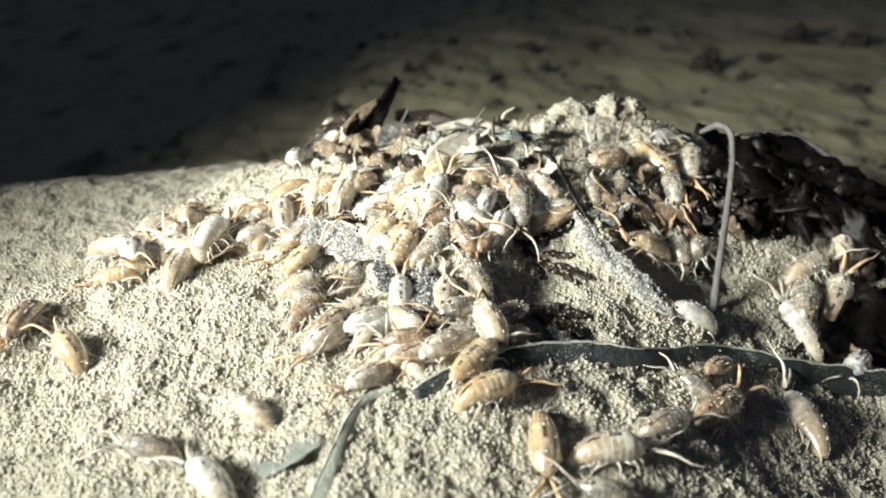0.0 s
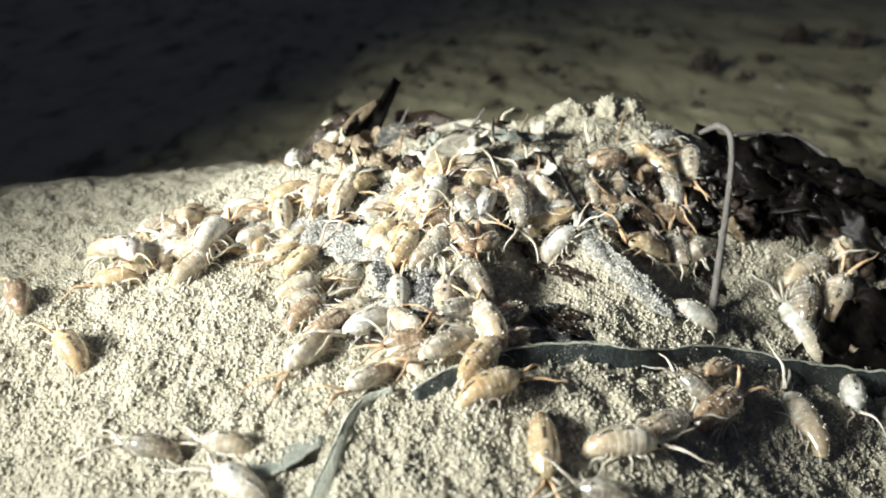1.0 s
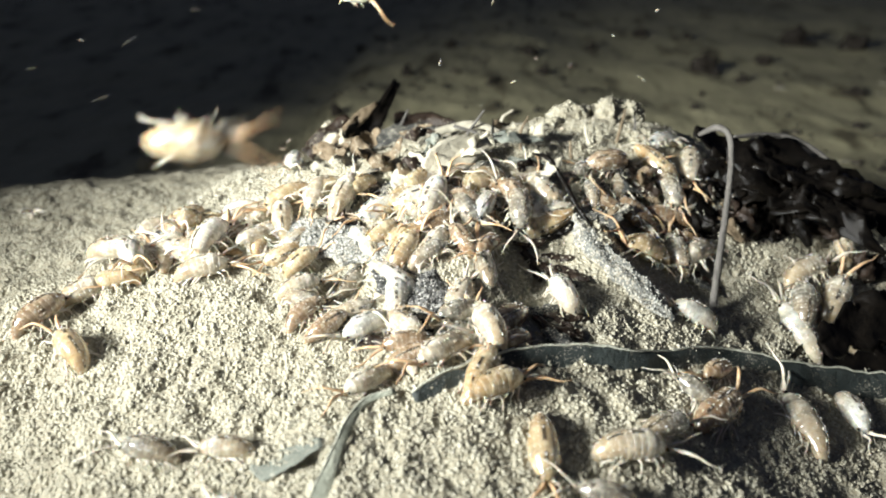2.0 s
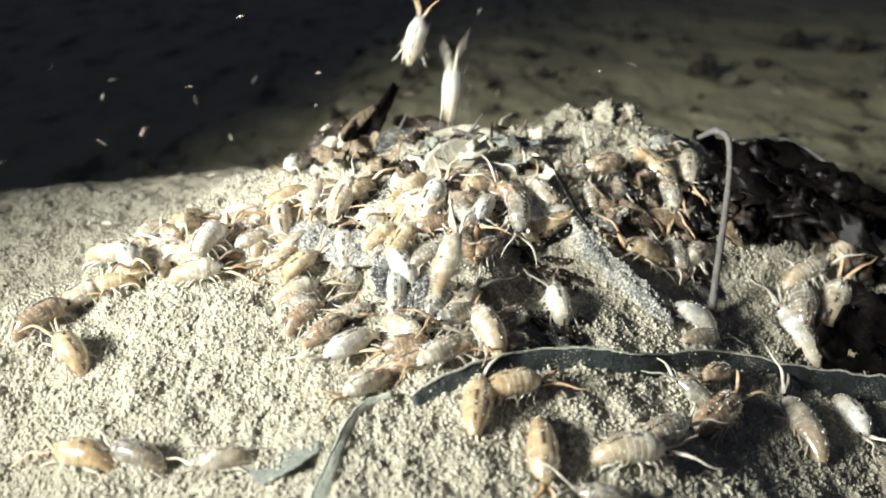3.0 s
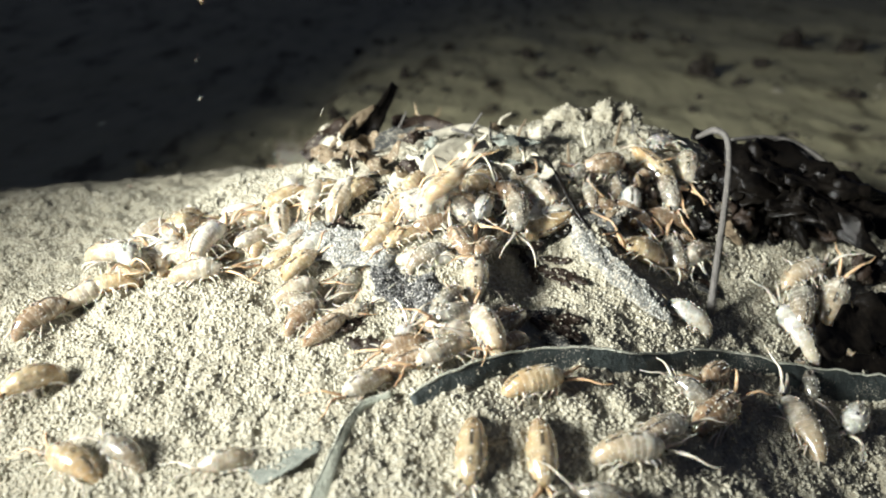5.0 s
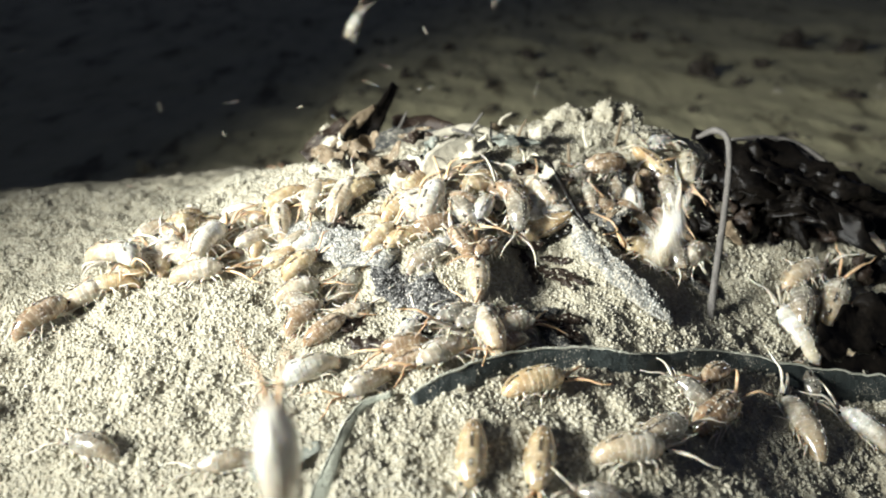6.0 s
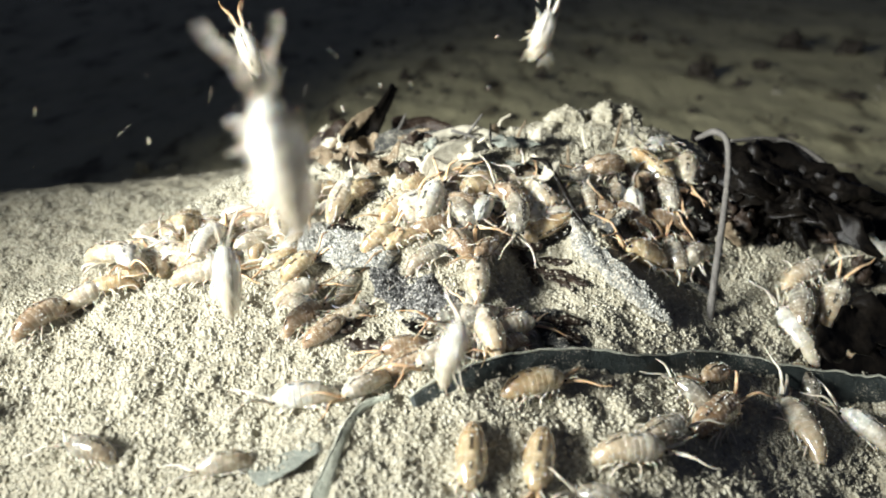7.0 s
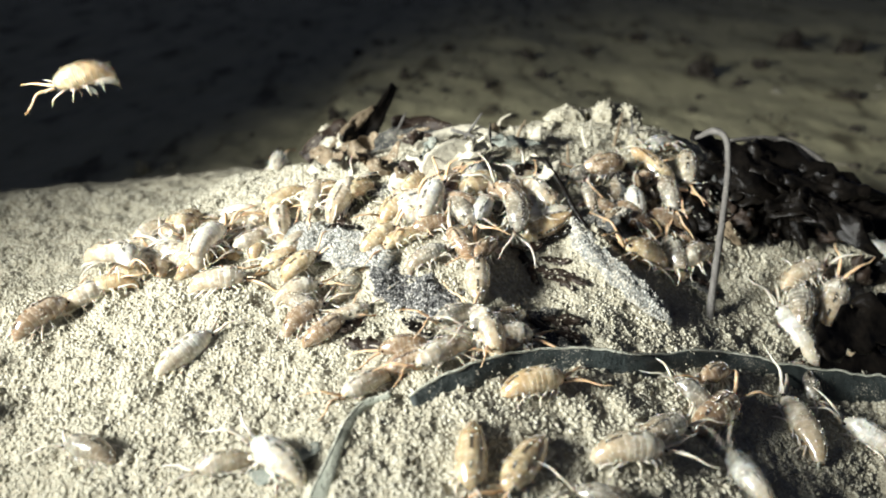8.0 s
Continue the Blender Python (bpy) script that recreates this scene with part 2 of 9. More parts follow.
def hill(x, y):
    """The smooth height of the sand: a low ridge with a heap on it, on a flat beach."""
    x, y = np.asarray(x, float), np.asarray(y, float)
    back = 0.250 + 0.20 * np.clip(x + 0.02, -0.2, 0) - 0.25 * np.clip(x - 0.10, 0, 0.2)
    side = 1 - fade((x + 0.100) / 0.03)
    back = back + 0.055 * side
    z = 0.0455 * fade((y + 0.05) / 0.30) * (1 - fade((y - back) / 0.17))
    z = z * (1 - 0.12 * fade((-x - 0.05) / 0.11)) * (1 - 0.9 * fade((np.abs(x) - 0.16) / 0.30))
    z = z + 0.019 * dome(x, y, 0.060, 0.262, 0.052, 0.040)
    z = z + 0.011 * dome(x, y, -0.012, 0.228, 0.036, 0.026)
    z = z - 0.0070 * dome(x, y, 0.026, 0.186, 0.0085, 0.015)
    z = z + 0.0038 * dome(x, y, 0.002, 0.188, 0.014, 0.018)
    z = z - 0.0140 * fade((x - 0.055) / 0.13) * fade((y + 0.05) / 0.2)
    z = z - 0.0240 * fade((x - 0.008) / 0.115) * (1 - fade((y - 0.175) / 0.075))
    z = z - 0.0120 * fade((-x - 0.045) / 0.08) * (1 - fade((y - 0.10) / 0.055))
    z = z - 0.0060 * dome(x, y, -0.0255, 0.181, 0.006, 0.006)
    z = z + 0.0050 * dome(x, y, 0.047, 0.197, 0.014, 0.0048, -50) - 0.0060 * dome(x, y, 0.074, 0.208, 0.018, 0.010, -35)
    z = z - 0.0130 * side * fade((y - 0.190 - 1.0 * (x + 0.105) - 0.02 * fade((x + 0.10) / 0.02)) / 0.02)
    z = z + 0.0044 * dome(x, y, 0.006, 0.130, 0.030, 0.028)
    far = fade((y - 0.42) / 0.2)
    z = z + far * (0.005 * lumps(x, y, 0.11, 5) + 0.0018 * lumps(x, y, 0.05, 6) + 0.0010 * lumps(x, y, 0.027, 10) - 0.012 * np.clip(lumps(x, y, 0.075, 8) - 0.55, 0, 1))
    return z + (1 - far) * (0.0016 * lumps(x, y, 0.024, 7) + 0.0008 * lumps(x, y, 0.009, 9))


# ---- terrain end ----
def crumbs(x, y):
    """The crumbled relief of moist sand."""
    near = 1 - fade((y - 0.30) / 0.1)
    z = 0.00080 * lumps(x, y, 0.0065, 16) + 0.0011 * np.abs(lumps(x, y, 0.0042, 17)) + 0.0007 * np.abs(lumps(x, y, 0.0026, 11)) + 0.00022 * lumps(x, y, 0.0015, 12)
    return z * near + (1 - near) * (0.0012 * lumps(x, y, 0.016, 14) + 0.0006 * lumps(x, y, 0.006, 15))


def spaced(lo, hi, pitch, reach):
    """Even steps from lo to hi that widen slowly outside of it, then fast, up to reach."""
    inner = np.arange(lo, hi + pitch / 2, pitch)
    near = np.cumsum(pitch * 1.03 ** np.arange(1, 110))
    far = near[-1] + np.cumsum((near[-1] - near[-2]) * 1.3 ** np.arange(1, 40))
    steps = np.concatenate([near, far])
    steps = steps[steps < reach]
    return np.concatenate([lo - steps[::-1], inner, hi + steps])


def sheet(name, xs, ys, height):
    gx, gy = np.meshgrid(xs, ys)
    gz = height(gx, gy)
    nx, ny = len(xs), len(ys)
    co = np.stack([gx, gy, gz], -1).reshape(-1, 3)
    k = (np.arange(ny - 1)[:, None] * nx + np.arange(nx - 1)[None, :]).reshape(-1)
    quads = np.stack([k, k + 1, k + nx + 1, k + nx], -1)
    me = bpy.data.meshes.new(name)
    me.vertices.add(len(co))
    me.vertices.foreach_set("co", co.astype(np.float32).ravel())
    me.loops.add(quads.size)
    me.loops.foreach_set("vertex_index", quads.astype(np.int32).ravel())
    me.polygons.add(len(quads))
    me.polygons.foreach_set("loop_start", np.arange(0, quads.size, 4, dtype=np.int32))
    me.polygons.foreach_set("use_smooth", np.ones(len(quads), bool))
    me.update(calc_edges=True)
    me.materials.append(SAND)
    return new(name, me)


ground = sheet("ground", spaced(-0.175, 0.185, 0.0008, 40.0), spaced(0.10, 0.325, 0.0008, 60.0), lambda x, y: hill(x, y) + crumbs(x, y))
tagged(ground, "pale yellow moist beach sand heaped in a mound", "sand", kind="structure")


def grain_mesh(name, centres, radii, mat, seed=1):
    """Many angular grains in one mesh."""
    rs = np.random.RandomState(seed)
    count = len(centres)
    g = (1 + 5 ** 0.5) / 2
    ico = np.array([(-1, g, 0), (1, g, 0), (-1, -g, 0), (1, -g, 0), (0, -1, g), (0, 1, g), (0, -1, -g), (0, 1, -g), (g, 0, -1), (g, 0, 1), (-g, 0, -1), (-g, 0, 1)]) / (1 + g * g) ** 0.5
    tri = np.array([(0, 11, 5), (0, 5, 1), (0, 1, 7), (0, 7, 10), (0, 10, 11), (1, 5, 9), (5, 11, 4), (11, 10, 2), (10, 7, 6), (7, 1, 8),
                    (3, 9, 4), (3, 4, 2), (3, 2, 6), (3, 6, 8), (3, 8, 9), (4, 9, 5), (2, 4, 11), (6, 2, 10), (8, 6, 7), (9, 8, 1)])
    co = np.asarray(centres)[:, None, :] + ico[None] * rs.uniform(0.7, 1.3, (count, 12, 1)) * rs.uniform(0.75, 1.3, (count, 1, 3)) * np.asarray(radii)[:, None, None]
    faces = tri[None] + 12 * np.arange(count)[:, None, None]
    me = bpy.data.meshes.new(name)
    me.vertices.add(count * 12)
    me.vertices.foreach_set("co", co.astype(np.float32).ravel())
    me.loops.add(faces.size)
    me.loops.foreach_set("vertex_index", faces.astype(np.int32).ravel())
    me.polygons.add(count * 20)
    me.polygons.foreach_set("loop_start", np.arange(0, faces.size, 3, dtype=np.int32))
    me.polygons.foreach_set("use_smooth", np.ones(count * 20, bool))
    me.update(calc_edges=True)
    me.materials.append(mat)
    return new(name, me)


def loose_grains(count):
    """Crumbs and grains of sand that lie loose on the heap, all in one mesh."""
    rs = np.random.RandomState(21)
    y = 0.105 + 0.19 * rs.uniform(0, 1, count) ** 1.0
    x = rs.uniform(-1, 1, count) * (0.025 + 0.60 * y)
    r = 0.00025 + 0.00033 * rs.uniform(0, 1, count) ** 1.6
    # grains gather in crumbs, with bare gaps between them
    keep = (lumps(x, y, 0.0022, 31) + 0.8 * lumps(x, y, 0.005, 32) + rs.uniform(-0.6, 0.6, count)) > -0.85
    x, y, r = x[keep], y[keep], r[keep]
    z = hill(x, y) + crumbs(x, y) + r * rs.uniform(-0.5, 0.35, len(r))
    ob = grain_mesh("loose_sand", np.stack([x, y, z], -1), r, LOOSE, 22)
    return tagged(ob, "loose crumbs of pale sand strewn over the mound", "sand", kind="stuff")


loose_grains(88000)


def beach_litter(count):
    """Dark scraps of dry wrack strewn over the beach behind, half sunk in the sand."""
    rs = np.random.RandomState(41)
    y = 0.44 + 1.6 * rs.uniform(0, 1, count) ** 1.6
    x = rs.uniform(-0.9, 0.9, count) * (0.1 + y)
    r = 0.0012 + 0.0055 * rs.uniform(0, 1, count) ** 3
    keep = (x > -0.10 - 0.05 * rs.uniform(0, 1, count)) & (lumps(x, y, 0.07, 44) > -0.1)
    x, y, r = x[keep], y[keep], r[keep]
    z = hill(x, y) + crumbs(x, y) - 0.45 * r
    ob = grain_mesh("beach_litter", np.stack([x, y, z], -1), r, LITTER, 42)
    return tagged(ob, "dark scraps of dry wrack strewn over the beach", "seaweed", kind="stuff")


beach_litter(3000)


MM = 0.001


# ---- building helpers ----
def part(name, bm, mat, parent=None, label=""):
    me = bpy.data.meshes.new(name)
    bm.normal_update()
    bm.to_mesh(me)
    bm.free()
    me.polygons.foreach_set("use_smooth", np.ones(len(me.polygons), bool))
    me.materials.append(mat)
    ob = new(name, me)
    if parent is not None:
        ob.parent = parent
    if label:
        ob["label"] = label
    return ob


def loft(bm, rings, cap=True, paint=None):
    """Joins rings of equal count, each a list of points, into one skin. paint: for each attribute, a value for each ring and point."""
    for key in paint or ():
        bm.verts.layers.float.new(key)
    rows = [[bm.verts.new(p) for p in ring] for ring in rings]
    n = len(rows[0])
    for key in paint or ():
        layer = bm.verts.layers.float[key]
        for i, row in enumerate(rows):
            for k, v in enumerate(row):
                v[layer] = paint[key](i, k)
    for a, b in zip(rows, rows[1:]):
        for k in range(n):
            bm.faces.new((a[k], a[(k + 1) % n], b[(k + 1) % n], b[k]))
    if cap:
        bm.faces.new(rows[0][::-1])
        bm.faces.new(rows[-1])


def tube(bm, path, radii, sides=6):
    """A round limb along a path of points."""
    path = [Vector(p) for p in path]
    rings = []
    side = None
    for k, p in enumerate(path):
        d = (path[min(k + 1, len(path) - 1)] - path[max(k - 1, 0)]).normalized()
        if side is None:
            side = d.orthogonal().normalized()
        side = (side - d * side.dot(d)).normalized()
        up = d.cross(side)
        rings.append([p + (side * math.cos(a) + up * math.sin(a)) * radii[k] for a in (2 * math.pi * i / sides for i in range(sides))])
    loft(bm, rings)


def smooth_path(points, per=6):
    """A Catmull-Rom line through the points."""
    p = [Vector(q) for q in points]
    p = [2 * p[0] - p[1], *p, 2 * p[-1] - p[-2]]
    out = []
    for k in range(1, len(p) - 2):
        for i in range(per):
            t = i / per
            out.append(0.5 * (2 * p[k] + (p[k + 1] - p[k - 1]) * t + (2 * p[k - 1] - 5 * p[k] + 4 * p[k + 1] - p[k + 2]) * t * t
                              + (3 * p[k] - p[k - 1] - 3 * p[k + 1] + p[k + 2]) * t ** 3))
    out.append(p[-2])
    return out


# ---- sand hoppers ----

BENDS = {"straight": (8, -6, 30), "arched": (16, 8, 62), "curled": (26, 22, 105)}
SEGMENTS = 11


def spine(bend):
    """Thirteen points from the brow to the tail in the animal's middle plane, head towards +x, each with its direction."""
    head, mid, tail = BENDS[bend]
    out = []
    x = z = 0.0
    n = 48
    pts = []
    for k in range(n + 1):
        s = k / n
        a = radians(-head * (1 - min(1, s / 0.3)) * 1.0 + mid * max(0.0, min(1, (s - 0.25) / 0.4)) + tail * max(0.0, (s - 0.55) / 0.45) ** 1.5)
        pts.append((x, z, a))
        x -= 16 * MM / n * math.cos(a)
        z -= 16 * MM / n * math.sin(a)
    mx = 0.5 * (pts[0][0] + min(p[0] for p in pts))
    low = min(p[1] - 2.8 * MM * girth(i / n)[1] for i, p in enumerate(pts))
    for x, z, a in pts:
        out.append((x - mx, z - low, a))
    return out


def girth(s):
    """Half width and half height at s from brow (0) to tail (1), as shares of the greatest."""
    up = min(1.0, (s + 0.02) / 0.30) ** 0.55
    down = 1.0 if s < 0.5 else 1.0 - 0.66 * ((s - 0.5) / 0.5) ** 1.7
    return up * down, up * down * (1.0 if s < 0.5 else 1 - 0.1 * (s - 0.5))


def spine_at(pts, s):
    k = min(len(pts) - 1.001, max(0.0, s * (len(pts) - 1)))
    i = int(k)
    f = k - i
    return tuple(pts[i][j] * (1 - f) + pts[i + 1][j] * f for j in range(3))


def body_ring(pts, s, grow, sides=18):
    x, z, a = spine_at(pts, s)
    w, h = girth(min(1, max(0, s)))
    w, h = 3.15 * MM * w * grow, 3.2 * MM * h * grow
    ring = []
    for k in range(sides):
        t = 2 * math.pi * k / sides
        u, v = math.sin(t), math.cos(t)
        if v < 0:
            u = u * (1 + 0.10 * v * v)
            v = v * 0.86
        ring.append((x + v * h * math.sin(a) * -1.0, u * w, z + v * h * math.cos(a)))
    return ring


def hopper(tone="cream", bend="arched", feelers="orange", wave=0):
    """A sand hopper: head with eyes, ringed body, elbowed feelers, walking legs and tail prongs."""
    root = new("sand_hopper")
    root.empty_display_size = 0.004
    shell = SHELLS[tone]
    pts = spine(bend)
    rnd = random.Random(hash_of(tone + bend) + 17 * wave)
    gut = (1.0, 1.0, 0.85)[wave % 3]
    marked = rnd.sample(range(1, 9), 5)
    bm = bmesh.new()
    loft(bm, [body_ring(pts, s, g) for s, g in ((0.0, 0.35), (0.012, 0.75), (0.035, 1.0), (0.07, 1.02), (0.105, 0.99), (0.125, 0.93))],
         paint={"along": lambda i, k: 0.0, "margin": lambda i, k: 0.3 if i > 3 else 0.0, "gut": lambda i, k: 0.0})
    head = part("head", bm, shell, root)
    hx, hz, ha = spine_at(pts, 0.045)
    for side in (-1, 1):
        bm = bmesh.new()
        bmesh.ops.create_icosphere(bm, subdivisions=1, radius=0.42 * MM, matrix=Matrix.Translation((hx + 0.1 * MM, side * 1.62 * MM, hz + 0.55 * MM)))
        part("eye", bm, EYE_MAT, head, "round black eye")
    plates = ((0.0, 0.990), (0.16, 0.996), (0.45, 1.001), (0.85, 1.003), (1.02, 1.004), (1.05, 0.992), (1.03, 0.972))
    for j in range(SEGMENTS):
        s0, d = 0.105 + 0.082 * j, 0.082
        bm = bmesh.new()
        loft(bm, [body_ring(pts, s0 + d * f, g) for f, g in plates], j == SEGMENTS - 1,
             paint={"along": lambda i, k: max(0.0, min(1.0, (s0 + d * plates[i][0] - 0.35) / 0.45)),
                    "margin": lambda i, k: (0.0, 0.0, 0.0, 0.5, 1.0, 1.0, 0.4)[i],
                    "gut": lambda i, k: gut if k == 0 and 0 <= i <= 5 and j in marked else 0.0})
        part("body_segment", bm, shell, root)
    # elbowed feelers: a stout stalk, then a thin whip
    sweep = (0.0, 1.6, -0.9)[wave % 3]
    for side in (-1, 1):
        bx, bz = hx + 0.6 * MM, hz - 0.5 * MM
        up = rnd.uniform(-0.4, 0.8) + sweep
        out = rnd.uniform(1.4, 3.4)
        whip = rnd.uniform(-2.5, 1.5)
        path = smooth_path([(bx, side * 0.6 * MM, bz), (bx + 1.8 * MM, side * 1.1 * MM, bz + (0.5 + 0.6 * up) * MM), (bx + 4.6 * MM, side * out * MM, bz + (0.9 + 1.3 * up) * MM),
                            (bx + 7.0 * MM, side * (out + 1.6) * MM, bz + (0.3 + 1.4 * up + 0.4 * whip) * MM), (bx + 9.8 * MM, side * (out + 2.4) * MM, bz + (1.2 * up + whip) * MM)], 4)
        n = len(path) - 1
        bm = bmesh.new()
        tube(bm, path, [(0.44 - 0.12 * k / n if k / n < 0.5 else 0.30 - 0.20 * (k / n - 0.5) * 2) * MM for k in range(n + 1)], 6)
        part("feeler", bm, LIMB_MATS[feelers], root, "long %s elbowed feeler" % feelers)
        bm = bmesh.new()
        tip = rnd.uniform(0.2, 1.6)
        tube(bm, smooth_path([(bx + 0.1 * MM, side * 0.9 * MM, bz + 0.9 * MM), (bx + 1.2 * MM, side * 1.5 * MM, bz + (1.1 + 0.5 * tip) * MM), (bx + 2.6 * MM, side * 2.2 * MM, bz + (0.8 + tip) * MM)], 3),
             [(0.22 - 0.025 * k) * MM for k in range(7)], 5)
        part("short_feeler", bm, LIMB_MATS["pale"], root)
    # walking legs, the hind ones the longest
    for s, reach, swing in ((0.16, 2.4, 1.6), (0.25, 2.7, 1.2), (0.34, 2.8, 0.4), (0.43, 3.2, -1.2), (0.52, 3.8, -2.2), (0.60, 4.3, -3.2), (0.70, 1.8, -1.0), (0.78, 1.6, -1.2)):
        x, z, a = spine_at(pts, s)
        w, h = girth(s)
        for side in (-1, 1):
            j = rnd.uniform(-3.0, 3.0)
            knee = rnd.uniform(-0.8, 0.9)
            stretch = reach * rnd.uniform(0.40, 1.0)
            y0, z0 = side * 2.3 * w * MM, z - 1.6 * h * MM
            path = smooth_path([(x, y0, z0), (x + (0.3 * swing + 0.3 * j) * MM, side * (2.0 * w + 1.1) * MM, z0 + 0.2 * MM),
                                (x + (0.8 * swing + j) * MM, side * (2.2 * w + 0.62 * stretch) * MM, max(z0 - (0.9 - knee) * MM, 0.5 * MM)),
                                (x + (1.1 * swing + 1.2 * j) * MM, side * (2.2 * w + stretch) * MM, max(z0 - 2.4 * MM, -0.3 * MM))], 3)
            n = len(path) - 1
            bm = bmesh.new()
            tube(bm, path, [(0.29 - 0.19 * i / n) * MM for i in range(n + 1)], 5)
            part("leg", bm, LIMB_MATS["pale"], root)
    spots = []
    for k in range(110):
        ring = body_ring(pts, rnd.uniform(0.02, 0.97), 1.02)
        spots.append(ring[int(rnd.gauss(0, 4.0)) % 18])
    grains = grain_mesh("stuck_sand", spots, [(0.06 + 0.17 * rnd.random() ** 2) * MM for k in spots], GRIT, wave)
    grains.parent = root
    tagged(grains, "pale sand grains stuck to the shell", kind="stuff")
    x, z, a = spine_at(pts, 0.985)
    for side in (-1, 1):
        bm = bmesh.new()
        d = (-math.cos(a), -math.sin(a))
        tube(bm, [(x - d[0] * 0.6 * MM, side * 0.35 * MM, z - d[1] * 0.6 * MM), (x + d[0] * 0.8 * MM, side * 0.6 * MM, z + d[1] * 0.8 * MM),
                  (x + d[0] * 1.9 * MM, side * 0.95 * MM, z + d[1] * 1.9 * MM)], [0.34 * MM, 0.28 * MM, 0.07 * MM], 5)
        part("tail_prong", bm, LIMB_MATS["pale"], root)
    return root


def hash_of(text):
    return sum(ord(c) * (i + 3) for i, c in enumerate(text))


MADE = {}
LOOKS = {"cream": "cream translucent", "amber": "amber translucent", "grey": "dull grey", "white": "glossy whitish", "brown": "dark brown"}
STATE = {"straight": "outstretched", "arched": "arched", "curled": "curled"}


def settle(x, y, z, yaw, pitch=0, roll=0, size=1.0, tone="cream", bend="arched", feelers="orange", wave=0, where="on sand"):
    """A hopper at rest there, its head towards yaw."""
    key = (tone, bend, feelers, wave)
    m = pose(x, y, z, roll, pitch, yaw)
    if key in MADE:
        ob = copy_thing(MADE[key], m)
    else:
        ob = MADE[key] = hopper(tone, bend, feelers, wave)
        ob.matrix_basis = m
    ob.scale = (size, size, size)
    text = "%s %s sand hopper with %s feelers %s" % (STATE[bend], LOOKS[tone], feelers, where)
    return tagged(ob, text, "sand hopper", "sand hoppers on the mound")


# ---- wrack ----
def blade(name, points, widths, mat, thick=0.0006, tilt=0.0, curl=0.0, rim=None, label="", across=9, wavy=0.0, lean=None, grit=0, ragged=0.10, grain=None):
    """A strip of wrack along the points, with its widths, its thickness and a pale rim."""
    root = new(name)
    grain = grain or LOOSE
    path = smooth_path(points, 6)
    n = len(path) - 1
    ws = [w for w in widths]
    bm = bmesh.new()
    rings = []
    edge = []
    rnd = random.Random(len(points) * 7 + int(abs(points[0][0]) * 1e5))
    for k, p in enumerate(path):
        f = k / n * (len(ws) - 1)
        i = min(int(f), len(ws) - 2)
        w = (ws[i] * (1 - f + i) + ws[i + 1] * (f - i)) * (1 + ragged * 1.6 * noise.noise((k * 0.45, len(points), points[0][0] * 900)) + rnd.uniform(-ragged, ragged) * 0.4)
        d = (path[min(k + 1, n)] - path[max(k - 1, 0)]).normalized()
        flat = d.cross(Vector((0, 0, 1))).normalized()
        up = flat.cross(d).normalized()
        a = radians(tilt if lean is None else lean[0] + (lean[1] - lean[0]) * k / n)
        side, nor = flat * math.cos(a) + up * math.sin(a), up * math.cos(a) - flat * math.sin(a)
        top, bottom = [], []
        for j in range(across):
            u = j / (across - 1) - 0.5
            lift = curl * w * (u * u * 4 - 0.5) + 2.2 * wavy * w * (noise.noise((k * 0.33, u * 2.6, points[0][0] * 700)) + 0.5 * noise.noise((k * 0.9, u * 6, points[0][1] * 700)))
            c = p + side * (u * w) + nor * lift
            t = thick * (1 - 0.75 * (2 * abs(u)) ** 3)
            top.append(c + nor * t * 0.5)
            bottom.append(c - nor * t * 0.5)
        rings.append(top + bottom[::-1])
        edge.append(top[0])
    loft(bm, rings)
    part("blade", bm, mat, root)
    if grit:
        spots = []
        for k in range(grit):
            i, a, f = rnd.randrange(1, len(rings) - 2), rnd.randrange(across - 1), rnd.random()
            spots.append(rings[i][a].lerp(rings[i][a + 1], rnd.random()).lerp(rings[i + 1][a].lerp(rings[i + 1][a + 1], rnd.random()), f))
        grains = grain_mesh("clinging_sand", spots, [rnd.uniform(0.16, 0.36) * MM for k in spots], grain, grit)
        grains.parent = root
        tagged(grains, "sand grains clinging to the blade", kind="stuff")
    if rim is not None:
        bm = bmesh.new()
        tube(bm, edge, [thick * 0.42 * (1 + 0.5 * noise.noise((i * 0.9, 3.1, 0))) for i in range(len(edge))], 6)
        part("rim", bm, rim, root, "narrow pale rim")
    return root


def stem(name, points, radii, mat, sides=8):
    root = new(name)
    path = smooth_path(points, 8)
    n = len(path) - 1
    bm = bmesh.new()
    rnd = random.Random(5)
    rr = []
    for k in range(n + 1):
        f = k / n * (len(radii) - 1)
        i = min(int(f), len(radii) - 2)
        rr.append((radii[i] * (1 - f + i) + radii[i + 1] * (f - i)) * rnd.uniform(0.92, 1.08))
    tube(bm, path, rr, sides)
    part("stem", bm, mat, root)
    return root


